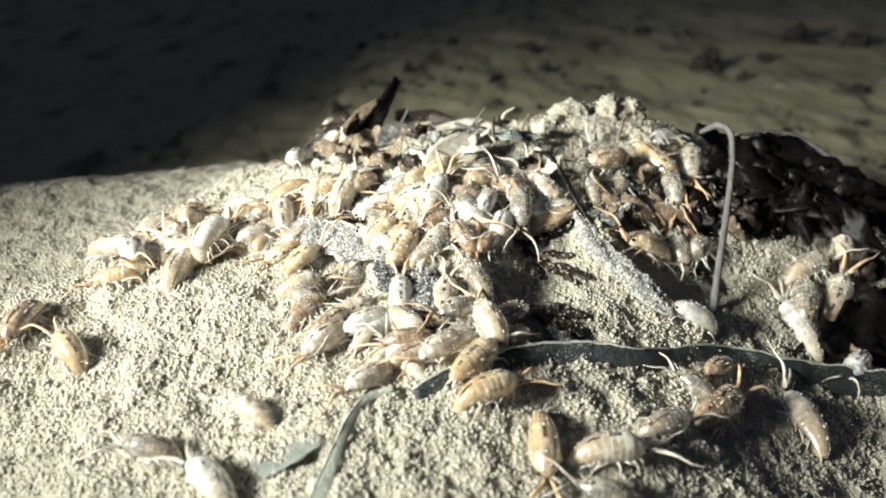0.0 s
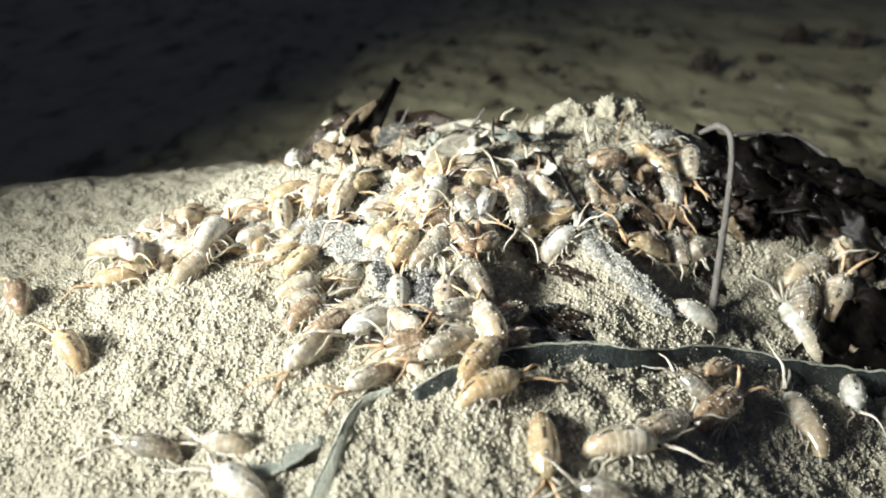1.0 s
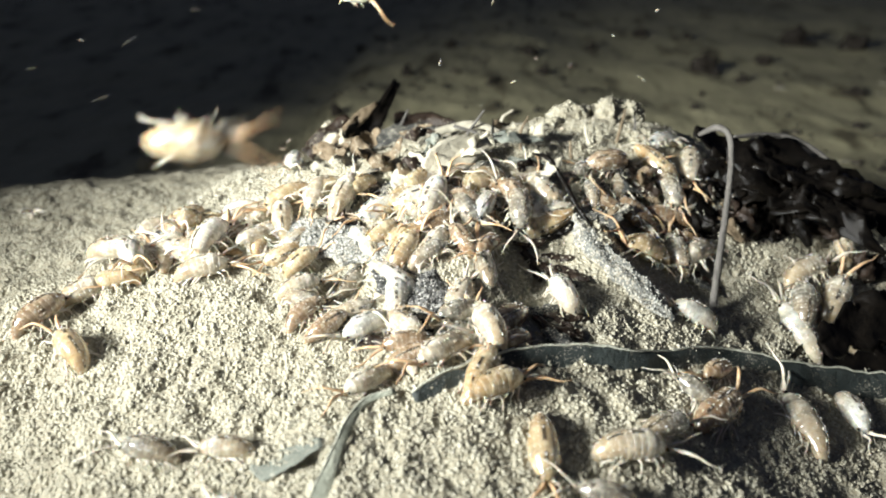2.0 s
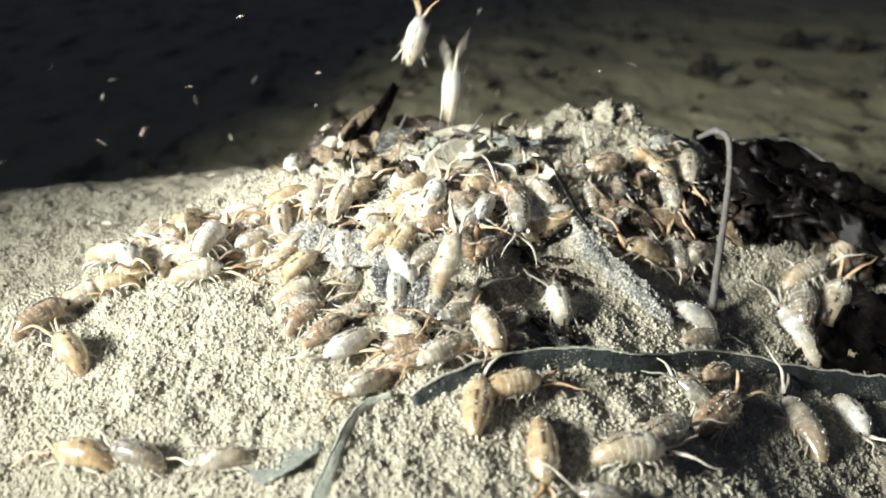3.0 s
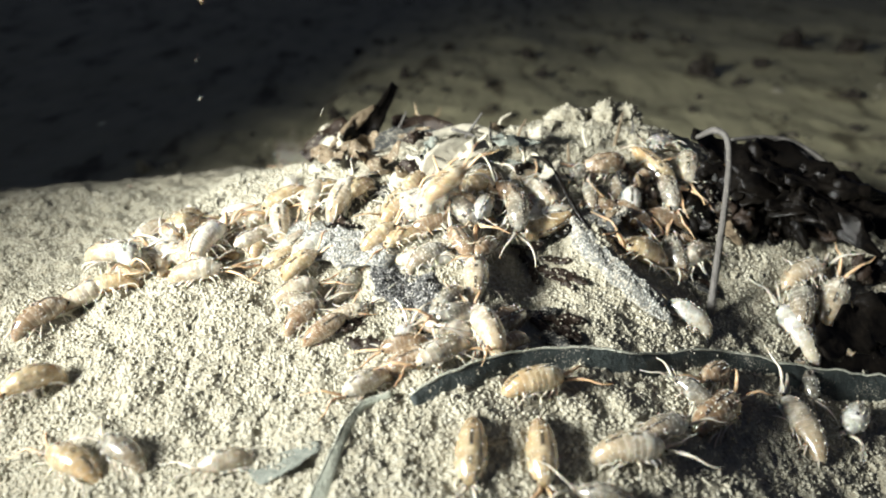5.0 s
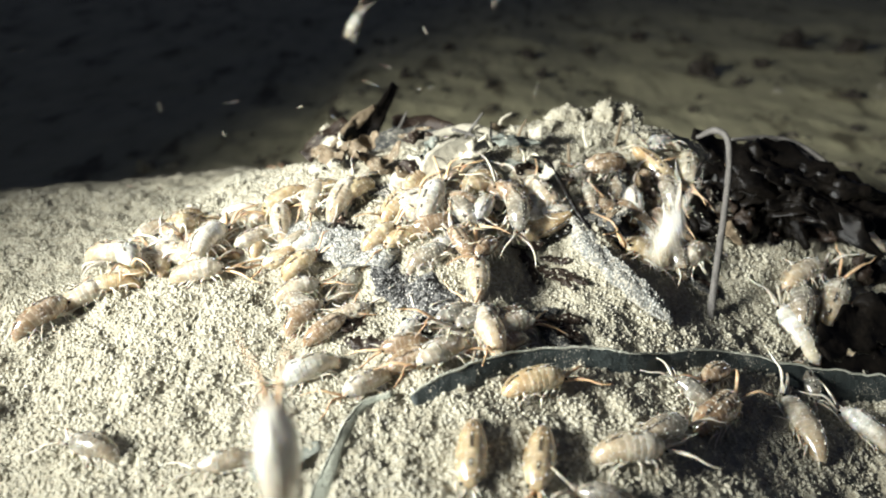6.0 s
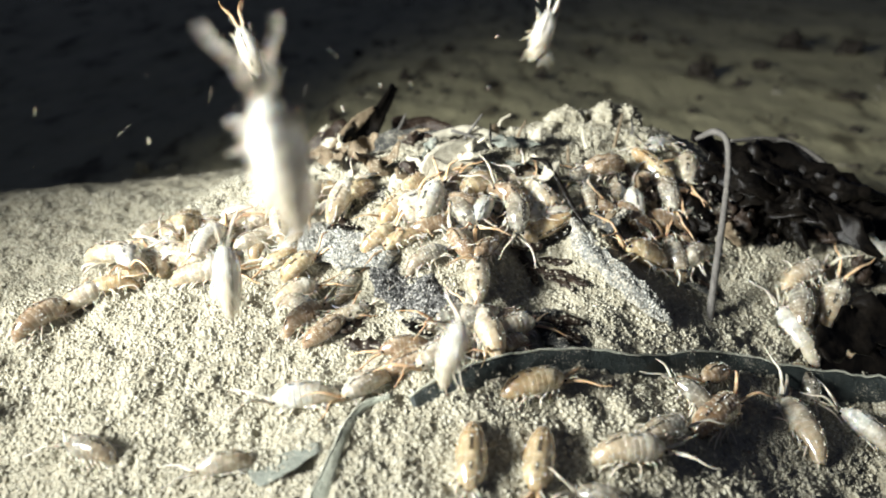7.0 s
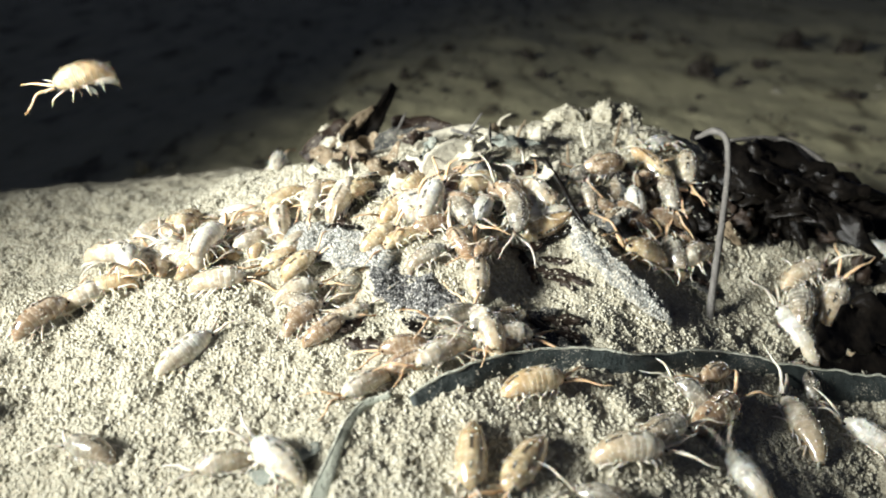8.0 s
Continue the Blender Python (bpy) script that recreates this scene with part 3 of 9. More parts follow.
def clod(name, x, y, z, rx, ry, rz, mat, seed=0, rough=0.35, grit=0):
    """A crumbled lump."""
    bm = bmesh.new()
    bmesh.ops.create_icosphere(bm, subdivisions=4, radius=1.0)
    for v in bm.verts:
        p = v.co.copy()
        k = 1 + rough * noise.noise(p * 1.3 + Vector((seed, 0, 0))) + 0.6 * rough * noise.noise(p * 3.7 + Vector((0, seed, 0))) + 0.35 * rough * noise.noise(p * 9.0 + Vector((0, 0, seed)))
        v.co = Vector((p.x * rx, p.y * ry, p.z * rz)) * k
    rnd = random.Random(int(seed * 10) + 5)
    spots = [tuple(v.co * 0.99) for v in rnd.sample(list(bm.verts), grit)]
    ob = part(name, bm, mat)
    ob.location = (x, y, z)
    if grit:
        grains = grain_mesh("stuck_sand", spots, [rnd.uniform(0.25, 0.55) * MM for k in spots], LOOSE, int(seed))
        grains.parent = ob
        tagged(grains, "pale sand grains crusted on the clod", kind="stuff")
    return ob


def far_clumps():
    """Dark clumps and a few pale lumps of sand lying on the beach behind."""
    for k, (x, y, r, flat) in enumerate(((0.262, 0.735, 0.022, 0.5), (0.285, 0.700, 0.016, 0.4), (0.360, 0.640, 0.026, 0.25), (0.095, 0.695, 0.013, 0.5), (0.395, 0.560, 0.022, 0.35),
                                         (0.455, 0.745, 0.018, 0.5), (0.040, 0.620, 0.010, 0.5), (0.205, 0.590, 0.010, 0.5), (-0.030, 0.660, 0.012, 0.5), (0.170, 0.860, 0.018, 0.5),
                                         (0.420, 0.900, 0.024, 0.4), (0.315, 0.545, 0.012, 0.4), (0.560, 0.820, 0.026, 0.4), (-0.075, 0.520, 0.010, 0.6), (0.010, 0.800, 0.016, 0.5),
                                         (0.140, 0.505, 0.008, 0.6), (0.520, 0.610, 0.020, 0.35), (0.300, 0.930, 0.020, 0.5), (0.090, 0.770, 0.016, 0.4), (-0.090, 0.850, 0.018, 0.4),
                                         (0.470, 0.865, 0.022, 0.4), (0.250, 0.960, 0.024, 0.4), (0.230, 0.650, 0.011, 0.5), (0.340, 0.790, 0.018, 0.4))):
        r = r * (1.15, 0.7, 0.5, 0.85, 0.6)[k % 5]
        z = float(hill(x, y))
        ob = clod("wrack_clump", x, y, z + 0.15 * r * flat, r * 0.5, 0.45 * r, r * (0.6 * flat + 0.25), BARK, seed=3.7 * k, rough=0.9)
        tagged(ob, "dark clump lying on the beach behind the mound", "seaweed", "wrack clumps on the beach")


far_clumps()
tagged(blade("kelp_ribbon", [(-0.0063, 0.1343, 0.0365), (0.0015, 0.1384, 0.0377), (0.0107, 0.1434, 0.0377), (0.0191, 0.1487, 0.0364), (0.0307, 0.1527, 0.0352), (0.0395, 0.1545, 0.0337), (0.0485, 0.1560, 0.0311), (0.0588, 0.1610, 0.0283), (0.0679, 0.1659, 0.0268), (0.0810, 0.1710, 0.0225), (0.0951, 0.1725, 0.0170), (0.1076, 0.1735, 0.0128), (0.1227, 0.1760, 0.0090), (0.1349, 0.1766, 0.0074)],
             (0.003, 0.0056, 0.0064, 0.0062, 0.0060, 0.0066, 0.0066, 0.0050, 0.0046, 0.0068, 0.0095, 0.0105, 0.0105), KELP, 0.0008, lean=(-55, -60), rim=RIM, grit=30, wavy=0.03),
       "dark green kelp ribbon with a pale rim lying over the sand", "seaweed")
tagged(stem("dry_stalk", [(0.0786, 0.1865, 0.0252), (0.0796, 0.1896, 0.0294), (0.0817, 0.1960, 0.0419), (0.0848, 0.2044, 0.0529), (0.0879, 0.2140, 0.0638), (0.0886, 0.2207, 0.0711), (0.0860, 0.2248, 0.0728), (0.0828, 0.2307, 0.0689)],
            (0.0012, 0.0012, 0.0011, 0.001, 0.0009, 0.0009, 0.0013, 0.0007), STALK), "bent grey dry stalk standing in the sand", "stalk")
tagged(blade("dark_leaf", [(-0.0345, 0.2490, 0.0490), (-0.0303, 0.2552, 0.0575), (-0.0273, 0.2599, 0.0630), (-0.0222, 0.2647, 0.0685), (-0.0167, 0.2730, 0.0769)],
             (0.017, 0.016, 0.011, 0.0055, 0.003), BLACK_WEED, 0.0012, lean=(-70, -60), curl=0.15, wavy=0.08, ragged=0.3),
       "dark wet leaf sticking up behind the heap", "seaweed")
# tan blade: the torch-lit left side of the dark leaf, put into colour
tagged(blade("leaf_edge", [(-0.0395, 0.2490, 0.0555), (-0.0350, 0.2540, 0.0615), (-0.0300, 0.2590, 0.0665), (-0.0235, 0.2640, 0.0712)],
             (0.003, 0.0042, 0.004, 0.0015), TAN_WEED, 0.0009, lean=(-60, -60), wavy=0.08, ragged=0.25),
       "brownish blade standing in for the lit side of the dark leaf", "seaweed")
tagged(stem("wrack_strand", [(0.0977, 0.2400, 0.0655), (0.1100, 0.2425, 0.0655), (0.1217, 0.2420, 0.0631), (0.1342, 0.2360, 0.0548), (0.1490, 0.2280, 0.0428)],
            (0.0005, 0.0008, 0.0010, 0.0010, 0.0008), STALK), "limp grey-brown strand draped over the black wrack", "seaweed")
tagged(stem("wrack_strand", [(0.1090, 0.2300, 0.0560), (0.1190, 0.2270, 0.0545), (0.1300, 0.2230, 0.0500), (0.1420, 0.2170, 0.0420)],
            (0.0004, 0.0008, 0.0009, 0.0006), STALK), "limp grey-brown strand draped over the black wrack", "seaweed")
tagged(blade("black_wrack", [(0.0985, 0.1800, 0.0152), (0.1110, 0.1825, 0.0124), (0.1250, 0.1835, 0.0096), (0.1400, 0.1840, 0.0074)],
             (0.006, 0.013, 0.015, 0.014), BLACK_WEED, 0.0012, lean=(-45, -40), wavy=0.06, ragged=0.3),
       "black wet blade of wrack lying behind the kelp ribbon", "seaweed")
tagged(blade("grey_leaf_strip", [(-0.0250, 0.1077, 0.0289), (-0.0231, 0.1144, 0.0313), (-0.0212, 0.1215, 0.0340), (-0.0194, 0.1287, 0.0351), (-0.0165, 0.1343, 0.0358), (-0.0106, 0.1372, 0.0364)],
             (0.0036, 0.0032, 0.0022, 0.002, 0.0018, 0.0012), STRIP, 0.0006, lean=(-15, -45), rim=RIM),
       "narrow pale grey-green leaf strip half buried in sand", "seaweed")
tagged(blade("leaf_scrap", [(-0.0381, 0.1174, 0.0296), (-0.0356, 0.1196, 0.0306), (-0.0317, 0.1214, 0.0317), (-0.0251, 0.1233, 0.0334)],
             (0.005, 0.0085, 0.009, 0.003), GREY_WEED, 0.0006, curl=0.1),
       "torn grey leaf scrap lying on sand", "seaweed")
tagged(blade("sanded_leaf", [(-0.0459, 0.2037, 0.0504), (-0.0353, 0.1974, 0.0490), (-0.0248, 0.1910, 0.0488), (-0.0124, 0.1838, 0.0477)],
             (0.008, 0.018, 0.019, 0.008), DUSTY_WEED, 0.001, lean=(-10, -15), curl=-0.12, wavy=0.07, grit=4200, ragged=0.25, grain=COARSE),
       "grey leaf caked with pale sand grains", "seaweed")
tagged(blade("gravelly_leaf", [(-0.0165, 0.1877, 0.0464), (-0.0085, 0.1781, 0.0445), (-0.0005, 0.1706, 0.0428), (0.0059, 0.1648, 0.0407)],
             (0.010, 0.021, 0.021, 0.011), DARK_DUSTY, 0.001, curl=-0.04, wavy=0.05, grit=4600, ragged=0.25, grain=DARK_GRAIN),
       "dark leaf speckled with coarse sand", "seaweed")
tagged(blade("ridge_leaf", [(0.0369, 0.2068, 0.0533), (0.0424, 0.1952, 0.0477), (0.0500, 0.1866, 0.0425), (0.0575, 0.1806, 0.0370), (0.0640, 0.1762, 0.0322)],
             (0.003, 0.006, 0.0075, 0.0065, 0.003), DUSTY_WEED, 0.001, lean=(-35, -25), curl=-0.1, wavy=0.12, grit=750, ragged=0.4, grain=COARSE),
       "grey leaf half covered by coarse pale sand", "seaweed")
tagged(stem("black_strand", [(0.0294, 0.2252, 0.0642), (0.0331, 0.2207, 0.0642), (0.0367, 0.2143, 0.0597), (0.0397, 0.2070, 0.0551), (0.0438, 0.1994, 0.0499)],
            (0.0004, 0.0009, 0.0009, 0.0009, 0.0005), BLACK_WEED), "thin black strand of wrack over the heap", "seaweed")
tagged(stem("pale_loop", [(0.0215, 0.2327, 0.0615), (0.0255, 0.2254, 0.0600), (0.0297, 0.2274, 0.0643), (0.0334, 0.2222, 0.0626)],
            (0.0005, 0.0007, 0.0007, 0.0004), PALE_WEED), "thin pale loop of dry wrack", "seaweed")
tagged(blade("pale_arch", [(-0.0071, 0.2266, 0.0577), (-0.0060, 0.2375, 0.0646), (0.0021, 0.2441, 0.0670), (0.0118, 0.2468, 0.0679), (0.0203, 0.2435, 0.0656)],
             (0.0035, 0.0035, 0.0035, 0.004, 0.002), PALE_WEED, 0.0009, lean=(-40, -20)),
       "pale dry strip of wrack arched over the heap", "seaweed")
tagged(blade("pale_leaf", [(-0.0037, 0.2109, 0.0620), (0.0007, 0.2144, 0.0648), (0.0066, 0.2199, 0.0670), (0.0151, 0.2269, 0.0678)],
             (0.008, 0.0125, 0.011, 0.003), PALE_WEED, 0.0006, lean=(-50, -40), curl=0.1),
       "pale dry leaf on top of the heap", "seaweed")
tagged(blade("grey_strip", [(-0.0237, 0.2281, 0.0562), (-0.0175, 0.2326, 0.0588), (-0.0109, 0.2304, 0.0564), (-0.0061, 0.2211, 0.0530)],
             (0.003, 0.0045, 0.004, 0.002), GREY_WEED, 0.001, lean=(-30, -40)),
       "curled grey strip of wrack behind the hoppers", "seaweed")
tagged(blade("back_strip", [(-0.0430, 0.2343, 0.0578), (-0.0352, 0.2304, 0.0541), (-0.0268, 0.2309, 0.0551), (-0.0223, 0.2336, 0.0561)],
             (0.003, 0.0042, 0.004, 0.002), PALE_WEED, 0.001, lean=(-40, -40)),
       "pale strip of wrack lying behind the heap", "seaweed")
tagged(blade("tan_leaf", [(-0.0259, 0.2526, 0.0568), (-0.0170, 0.2565, 0.0603), (-0.0049, 0.2591, 0.0612), (0.0032, 0.2537, 0.0590)],
             (0.006, 0.009, 0.008, 0.004), DARK_DUSTY, 0.001, lean=(-50, -30), curl=0.15, wavy=0.09, grit=60, ragged=0.3),
       "dark dry leaf lying on the back of the heap", "seaweed")
tagged(blade("brown_scrap", [(-0.0491, 0.2577, 0.0536), (-0.0422, 0.2627, 0.0595), (-0.0342, 0.2673, 0.0646)],
             (0.006, 0.007, 0.005), BROWN_WEED, 0.001, lean=(-50, -60), wavy=0.1, grit=20, ragged=0.3),
       "brown torn scrap of wrack behind the heap", "seaweed")
tagged(blade("sandy_tangle", [(0.0107, 0.2411, 0.0604), (0.0208, 0.2487, 0.0626), (0.0313, 0.2555, 0.0630), (0.0444, 0.2616, 0.0619)],
             (0.008, 0.012, 0.012, 0.008), TAN_WEED, 0.0012, lean=(-30, -40), wavy=0.12, grit=60, ragged=0.3),
       "tan tangle of wrack dusted with sand", "seaweed")
tagged(blade("dark_tangle", [(-0.0177, 0.2694, 0.0619), (-0.0051, 0.2713, 0.0614), (0.0074, 0.2623, 0.0586), (0.0153, 0.2526, 0.0568)],
             (0.008, 0.01, 0.008, 0.005), BROWN_WEED, 0.0012, lean=(-60, -30), wavy=0.12, grit=30, ragged=0.3),
       "brown tangle of wrack on the back of the heap", "seaweed")
tagged(blade("black_wrack", [(0.0835, 0.2374, 0.0678), (0.0944, 0.2404, 0.0622), (0.1034, 0.2386, 0.0585), (0.1103, 0.2314, 0.0546)],
             (0.004607, 0.009214, 0.008293, 0.002764), BLACK_WEED, 0.0012, lean=(-52, -54), wavy=0.10, curl=0.20, grit=0, ragged=0.45),
       "black wet blade of wrack heaped on the sand", "seaweed")
tagged(blade("black_wrack", [(0.0891, 0.2369, 0.0626), (0.0992, 0.2411, 0.0599), (0.1050, 0.2354, 0.0615), (0.1143, 0.2371, 0.0589)],
             (0.005861, 0.01172, 0.01055, 0.003517), BLACK_WEED, 0.0012, lean=(-33, -57), wavy=0.10, curl=-0.12, grit=0, ragged=0.45),
       "black wet blade of wrack heaped on the sand", "seaweed")
tagged(blade("black_wrack", [(0.1141, 0.2121, 0.0541), (0.1221, 0.2115, 0.0501), (0.1267, 0.2039, 0.0452), (0.1341, 0.2017, 0.0400)],
             (0.003124, 0.006248, 0.005624, 0.001875), BLACK_WEED, 0.0012, lean=(-58, -58), wavy=0.10, curl=-0.04, grit=0, ragged=0.45),
       "black wet blade of wrack heaped on the sand", "seaweed")
tagged(blade("black_wrack", [(0.1034, 0.2159, 0.0487), (0.1120, 0.2119, 0.0518), (0.1245, 0.2139, 0.0490), (0.1334, 0.2101, 0.0495)],
             (0.003578, 0.007157, 0.006441, 0.002147), BLACK_WEED, 0.0012, lean=(-28, -44), wavy=0.10, curl=0.08, grit=0, ragged=0.45),
       "black wet blade of wrack heaped on the sand", "seaweed")
tagged(blade("black_wrack", [(0.0851, 0.2288, 0.0578), (0.0964, 0.2337, 0.0569), (0.1060, 0.2332, 0.0560), (0.1131, 0.2275, 0.0565)],
             (0.003297, 0.006593, 0.005934, 0.001978), BLACK_WEED, 0.0012, lean=(-25, -69), wavy=0.10, curl=-0.12, grit=0, ragged=0.45),
       "black wet blade of wrack heaped on the sand", "seaweed")
tagged(blade("black_wrack", [(0.0967, 0.2247, 0.0537), (0.1035, 0.2213, 0.0544), (0.1126, 0.2223, 0.0516), (0.1187, 0.2187, 0.0537)],
             (0.003414, 0.006828, 0.006145, 0.002048), BLACK_WEED, 0.0012, lean=(-38, -40), wavy=0.10, curl=0.19, grit=0, ragged=0.45),
       "black wet blade of wrack heaped on the sand", "seaweed")
tagged(blade("black_wrack", [(0.1086, 0.2200, 0.0587), (0.1206, 0.2211, 0.0559), (0.1306, 0.2186, 0.0551), (0.1455, 0.2239, 0.0509)],
             (0.00315, 0.0063, 0.00567, 0.00189), BLACK_WEED, 0.0012, lean=(-44, -64), wavy=0.10, curl=-0.12, grit=0, ragged=0.45),
       "black wet blade of wrack heaped on the sand", "seaweed")
tagged(blade("black_wrack", [(0.1187, 0.2231, 0.0586), (0.1250, 0.2201, 0.0544), (0.1331, 0.2210, 0.0505), (0.1400, 0.2192, 0.0466)],
             (0.004401, 0.008801, 0.007921, 0.00264), BLACK_WEED, 0.0012, lean=(-68, -68), wavy=0.10, curl=0.11, grit=0, ragged=0.45),
       "black wet blade of wrack heaped on the sand", "seaweed")
tagged(blade("black_wrack", [(0.1105, 0.2147, 0.0513), (0.1171, 0.2106, 0.0507), (0.1252, 0.2094, 0.0488), (0.1337, 0.2086, 0.0463)],
             (0.005133, 0.01027, 0.00924, 0.00308), BLACK_WEED, 0.0012, lean=(-47, -62), wavy=0.10, curl=0.11, grit=0, ragged=0.45),
       "black wet blade of wrack heaped on the sand", "seaweed")
tagged(blade("black_wrack", [(0.1107, 0.2136, 0.0565), (0.1199, 0.2164, 0.0518), (0.1250, 0.2107, 0.0476), (0.1318, 0.2077, 0.0413)],
             (0.003595, 0.007191, 0.006472, 0.002157), BLACK_WEED, 0.0012, lean=(-64, -57), wavy=0.10, curl=0.08, grit=0, ragged=0.45),
       "black wet blade of wrack heaped on the sand", "seaweed")
tagged(blade("black_wrack", [(0.1007, 0.2225, 0.0576), (0.1078, 0.2243, 0.0529), (0.1105, 0.2172, 0.0519), (0.1171, 0.2180, 0.0479)],
             (0.003891, 0.007783, 0.007005, 0.002335), BLACK_WEED, 0.0012, lean=(-51, -74), wavy=0.10, curl=-0.20, grit=0, ragged=0.45),
       "black wet blade of wrack heaped on the sand", "seaweed")
tagged(blade("black_wrack", [(0.0949, 0.2226, 0.0594), (0.1038, 0.2189, 0.0545), (0.1156, 0.2215, 0.0485), (0.1230, 0.2154, 0.0455)],
             (0.003288, 0.006576, 0.005918, 0.001973), BLACK_WEED, 0.0012, lean=(-46, -65), wavy=0.10, curl=-0.05, grit=0, ragged=0.45),
       "black wet blade of wrack heaped on the sand", "seaweed")
tagged(blade("black_wrack", [(0.1016, 0.2135, 0.0522), (0.1110, 0.2160, 0.0505), (0.1173, 0.2115, 0.0494), (0.1279, 0.2152, 0.0461)],
             (0.003727, 0.007454, 0.006708, 0.002236), BLACK_WEED, 0.0012, lean=(-39, -72), wavy=0.10, curl=0.18, grit=0, ragged=0.45),
       "black wet blade of wrack heaped on the sand", "seaweed")
tagged(blade("black_wrack", [(0.1073, 0.2213, 0.0566), (0.1204, 0.2262, 0.0528), (0.1266, 0.2192, 0.0558), (0.1367, 0.2187, 0.0548)],
             (0.004227, 0.008454, 0.007608, 0.002536), BLACK_WEED, 0.0012, lean=(-48, -52), wavy=0.10, curl=-0.14, grit=0, ragged=0.45),
       "black wet blade of wrack heaped on the sand", "seaweed")
tagged(blade("black_wrack", [(0.0845, 0.2297, 0.0586), (0.0927, 0.2287, 0.0538), (0.0989, 0.2238, 0.0526), (0.1056, 0.2213, 0.0519)],
             (0.005577, 0.01115, 0.01004, 0.003346), BLACK_WEED, 0.0012, lean=(-72, -46), wavy=0.10, curl=0.16, grit=0, ragged=0.45),
       "black wet blade of wrack heaped on the sand", "seaweed")
tagged(blade("black_wrack", [(0.0949, 0.2327, 0.0606), (0.1049, 0.2307, 0.0585), (0.1140, 0.2257, 0.0539), (0.1256, 0.2257, 0.0476)],
             (0.005731, 0.01146, 0.01032, 0.003439), BLACK_WEED, 0.0012, lean=(-38, -29), wavy=0.10, curl=-0.03, grit=0, ragged=0.45),
       "black wet blade of wrack heaped on the sand", "seaweed")
tagged(blade("black_wrack", [(0.1088, 0.2207, 0.0529), (0.1116, 0.2137, 0.0520), (0.1176, 0.2141, 0.0509), (0.1263, 0.2186, 0.0467)],
             (0.004263, 0.008527, 0.007674, 0.002558), BLACK_WEED, 0.0012, lean=(-59, -61), wavy=0.10, curl=-0.02, grit=0, ragged=0.45),
       "black wet blade of wrack heaped on the sand", "seaweed")
tagged(blade("black_wrack", [(0.1159, 0.2279, 0.0585), (0.1210, 0.2253, 0.0557), (0.1269, 0.2241, 0.0524), (0.1326, 0.2222, 0.0486)],
             (0.004296, 0.008593, 0.007733, 0.002578), BLACK_WEED, 0.0012, lean=(-71, -70), wavy=0.10, curl=0.12, grit=0, ragged=0.45),
       "black wet blade of wrack heaped on the sand", "seaweed")
tagged(blade("black_wrack", [(0.1028, 0.2213, 0.0604), (0.1122, 0.2212, 0.0555), (0.1216, 0.2208, 0.0502), (0.1283, 0.2159, 0.0478)],
             (0.005121, 0.01024, 0.009218, 0.003073), BLACK_WEED, 0.0012, lean=(-44, -32), wavy=0.10, curl=0.15, grit=0, ragged=0.45),
       "black wet blade of wrack heaped on the sand", "seaweed")
tagged(blade("black_wrack", [(0.1077, 0.2228, 0.0534), (0.1136, 0.2203, 0.0527), (0.1222, 0.2226, 0.0494), (0.1252, 0.2161, 0.0525)],
             (0.00484, 0.009681, 0.008713, 0.002904), BLACK_WEED, 0.0012, lean=(-67, -26), wavy=0.10, curl=-0.01, grit=0, ragged=0.45),
       "black wet blade of wrack heaped on the sand", "seaweed")
tagged(blade("black_wrack", [(0.0942, 0.2335, 0.0608), (0.1105, 0.2362, 0.0594), (0.1264, 0.2313, 0.0537), (0.1452, 0.2210, 0.0458)],
             (0.008, 0.013, 0.014, 0.01), BLACK_WEED, 0.0012, lean=(-60, -60), wavy=0.10, grit=0, ragged=0.4),
       "black wet blade of wrack heaped on the sand", "seaweed")
tagged(blade("black_wrack", [(0.0996, 0.2262, 0.0569), (0.1168, 0.2220, 0.0526), (0.1320, 0.2178, 0.0485), (0.1451, 0.2139, 0.0448)],
             (0.009, 0.014, 0.014, 0.01), BLACK_WEED, 0.0012, lean=(-60, -60), wavy=0.10, grit=0, ragged=0.4),
       "black wet blade of wrack heaped on the sand", "seaweed")
# black blade added in place of the deep shade at the right edge
tagged(blade("black_wrack", [(0.1008, 0.1669, 0.0292), (0.1097, 0.1719, 0.0305), (0.1198, 0.1770, 0.0319), (0.1288, 0.1798, 0.0331)],
             (0.008, 0.011, 0.012, 0.012), BLACK_WEED, 0.0012, lean=(-50, -40), wavy=0.10, grit=0, ragged=0.4),
       "black wet blade of wrack heaped on the sand", "seaweed")
# these scraps, wrack in part, also stand in for the heap's shade
tagged(blade("black_wrack", [(0.0922, 0.2208, 0.0508), (0.0958, 0.2211, 0.0475), (0.0978, 0.2177, 0.0449), (0.1015, 0.2174, 0.0401)],
             (0.00284, 0.00568, 0.005112, 0.001704), BROWN_WEED, 0.001, lean=(-45, -35), wavy=0.12, curl=-0.12, grit=0, ragged=0.45),
       "dark brown wet scrap of wrack added for shade among the hoppers", "seaweed")
tagged(blade("black_wrack", [(0.0761, 0.2181, 0.0465), (0.0818, 0.2192, 0.0447), (0.0871, 0.2205, 0.0463), (0.0913, 0.2173, 0.0453)],
             (0.002421, 0.004843, 0.004359, 0.001453), BLACK_WEED, 0.001, lean=(-69, -26), wavy=0.12, curl=0.14, grit=0, ragged=0.45),
       "black wet scrap of wrack added for shade among the hoppers", "seaweed")
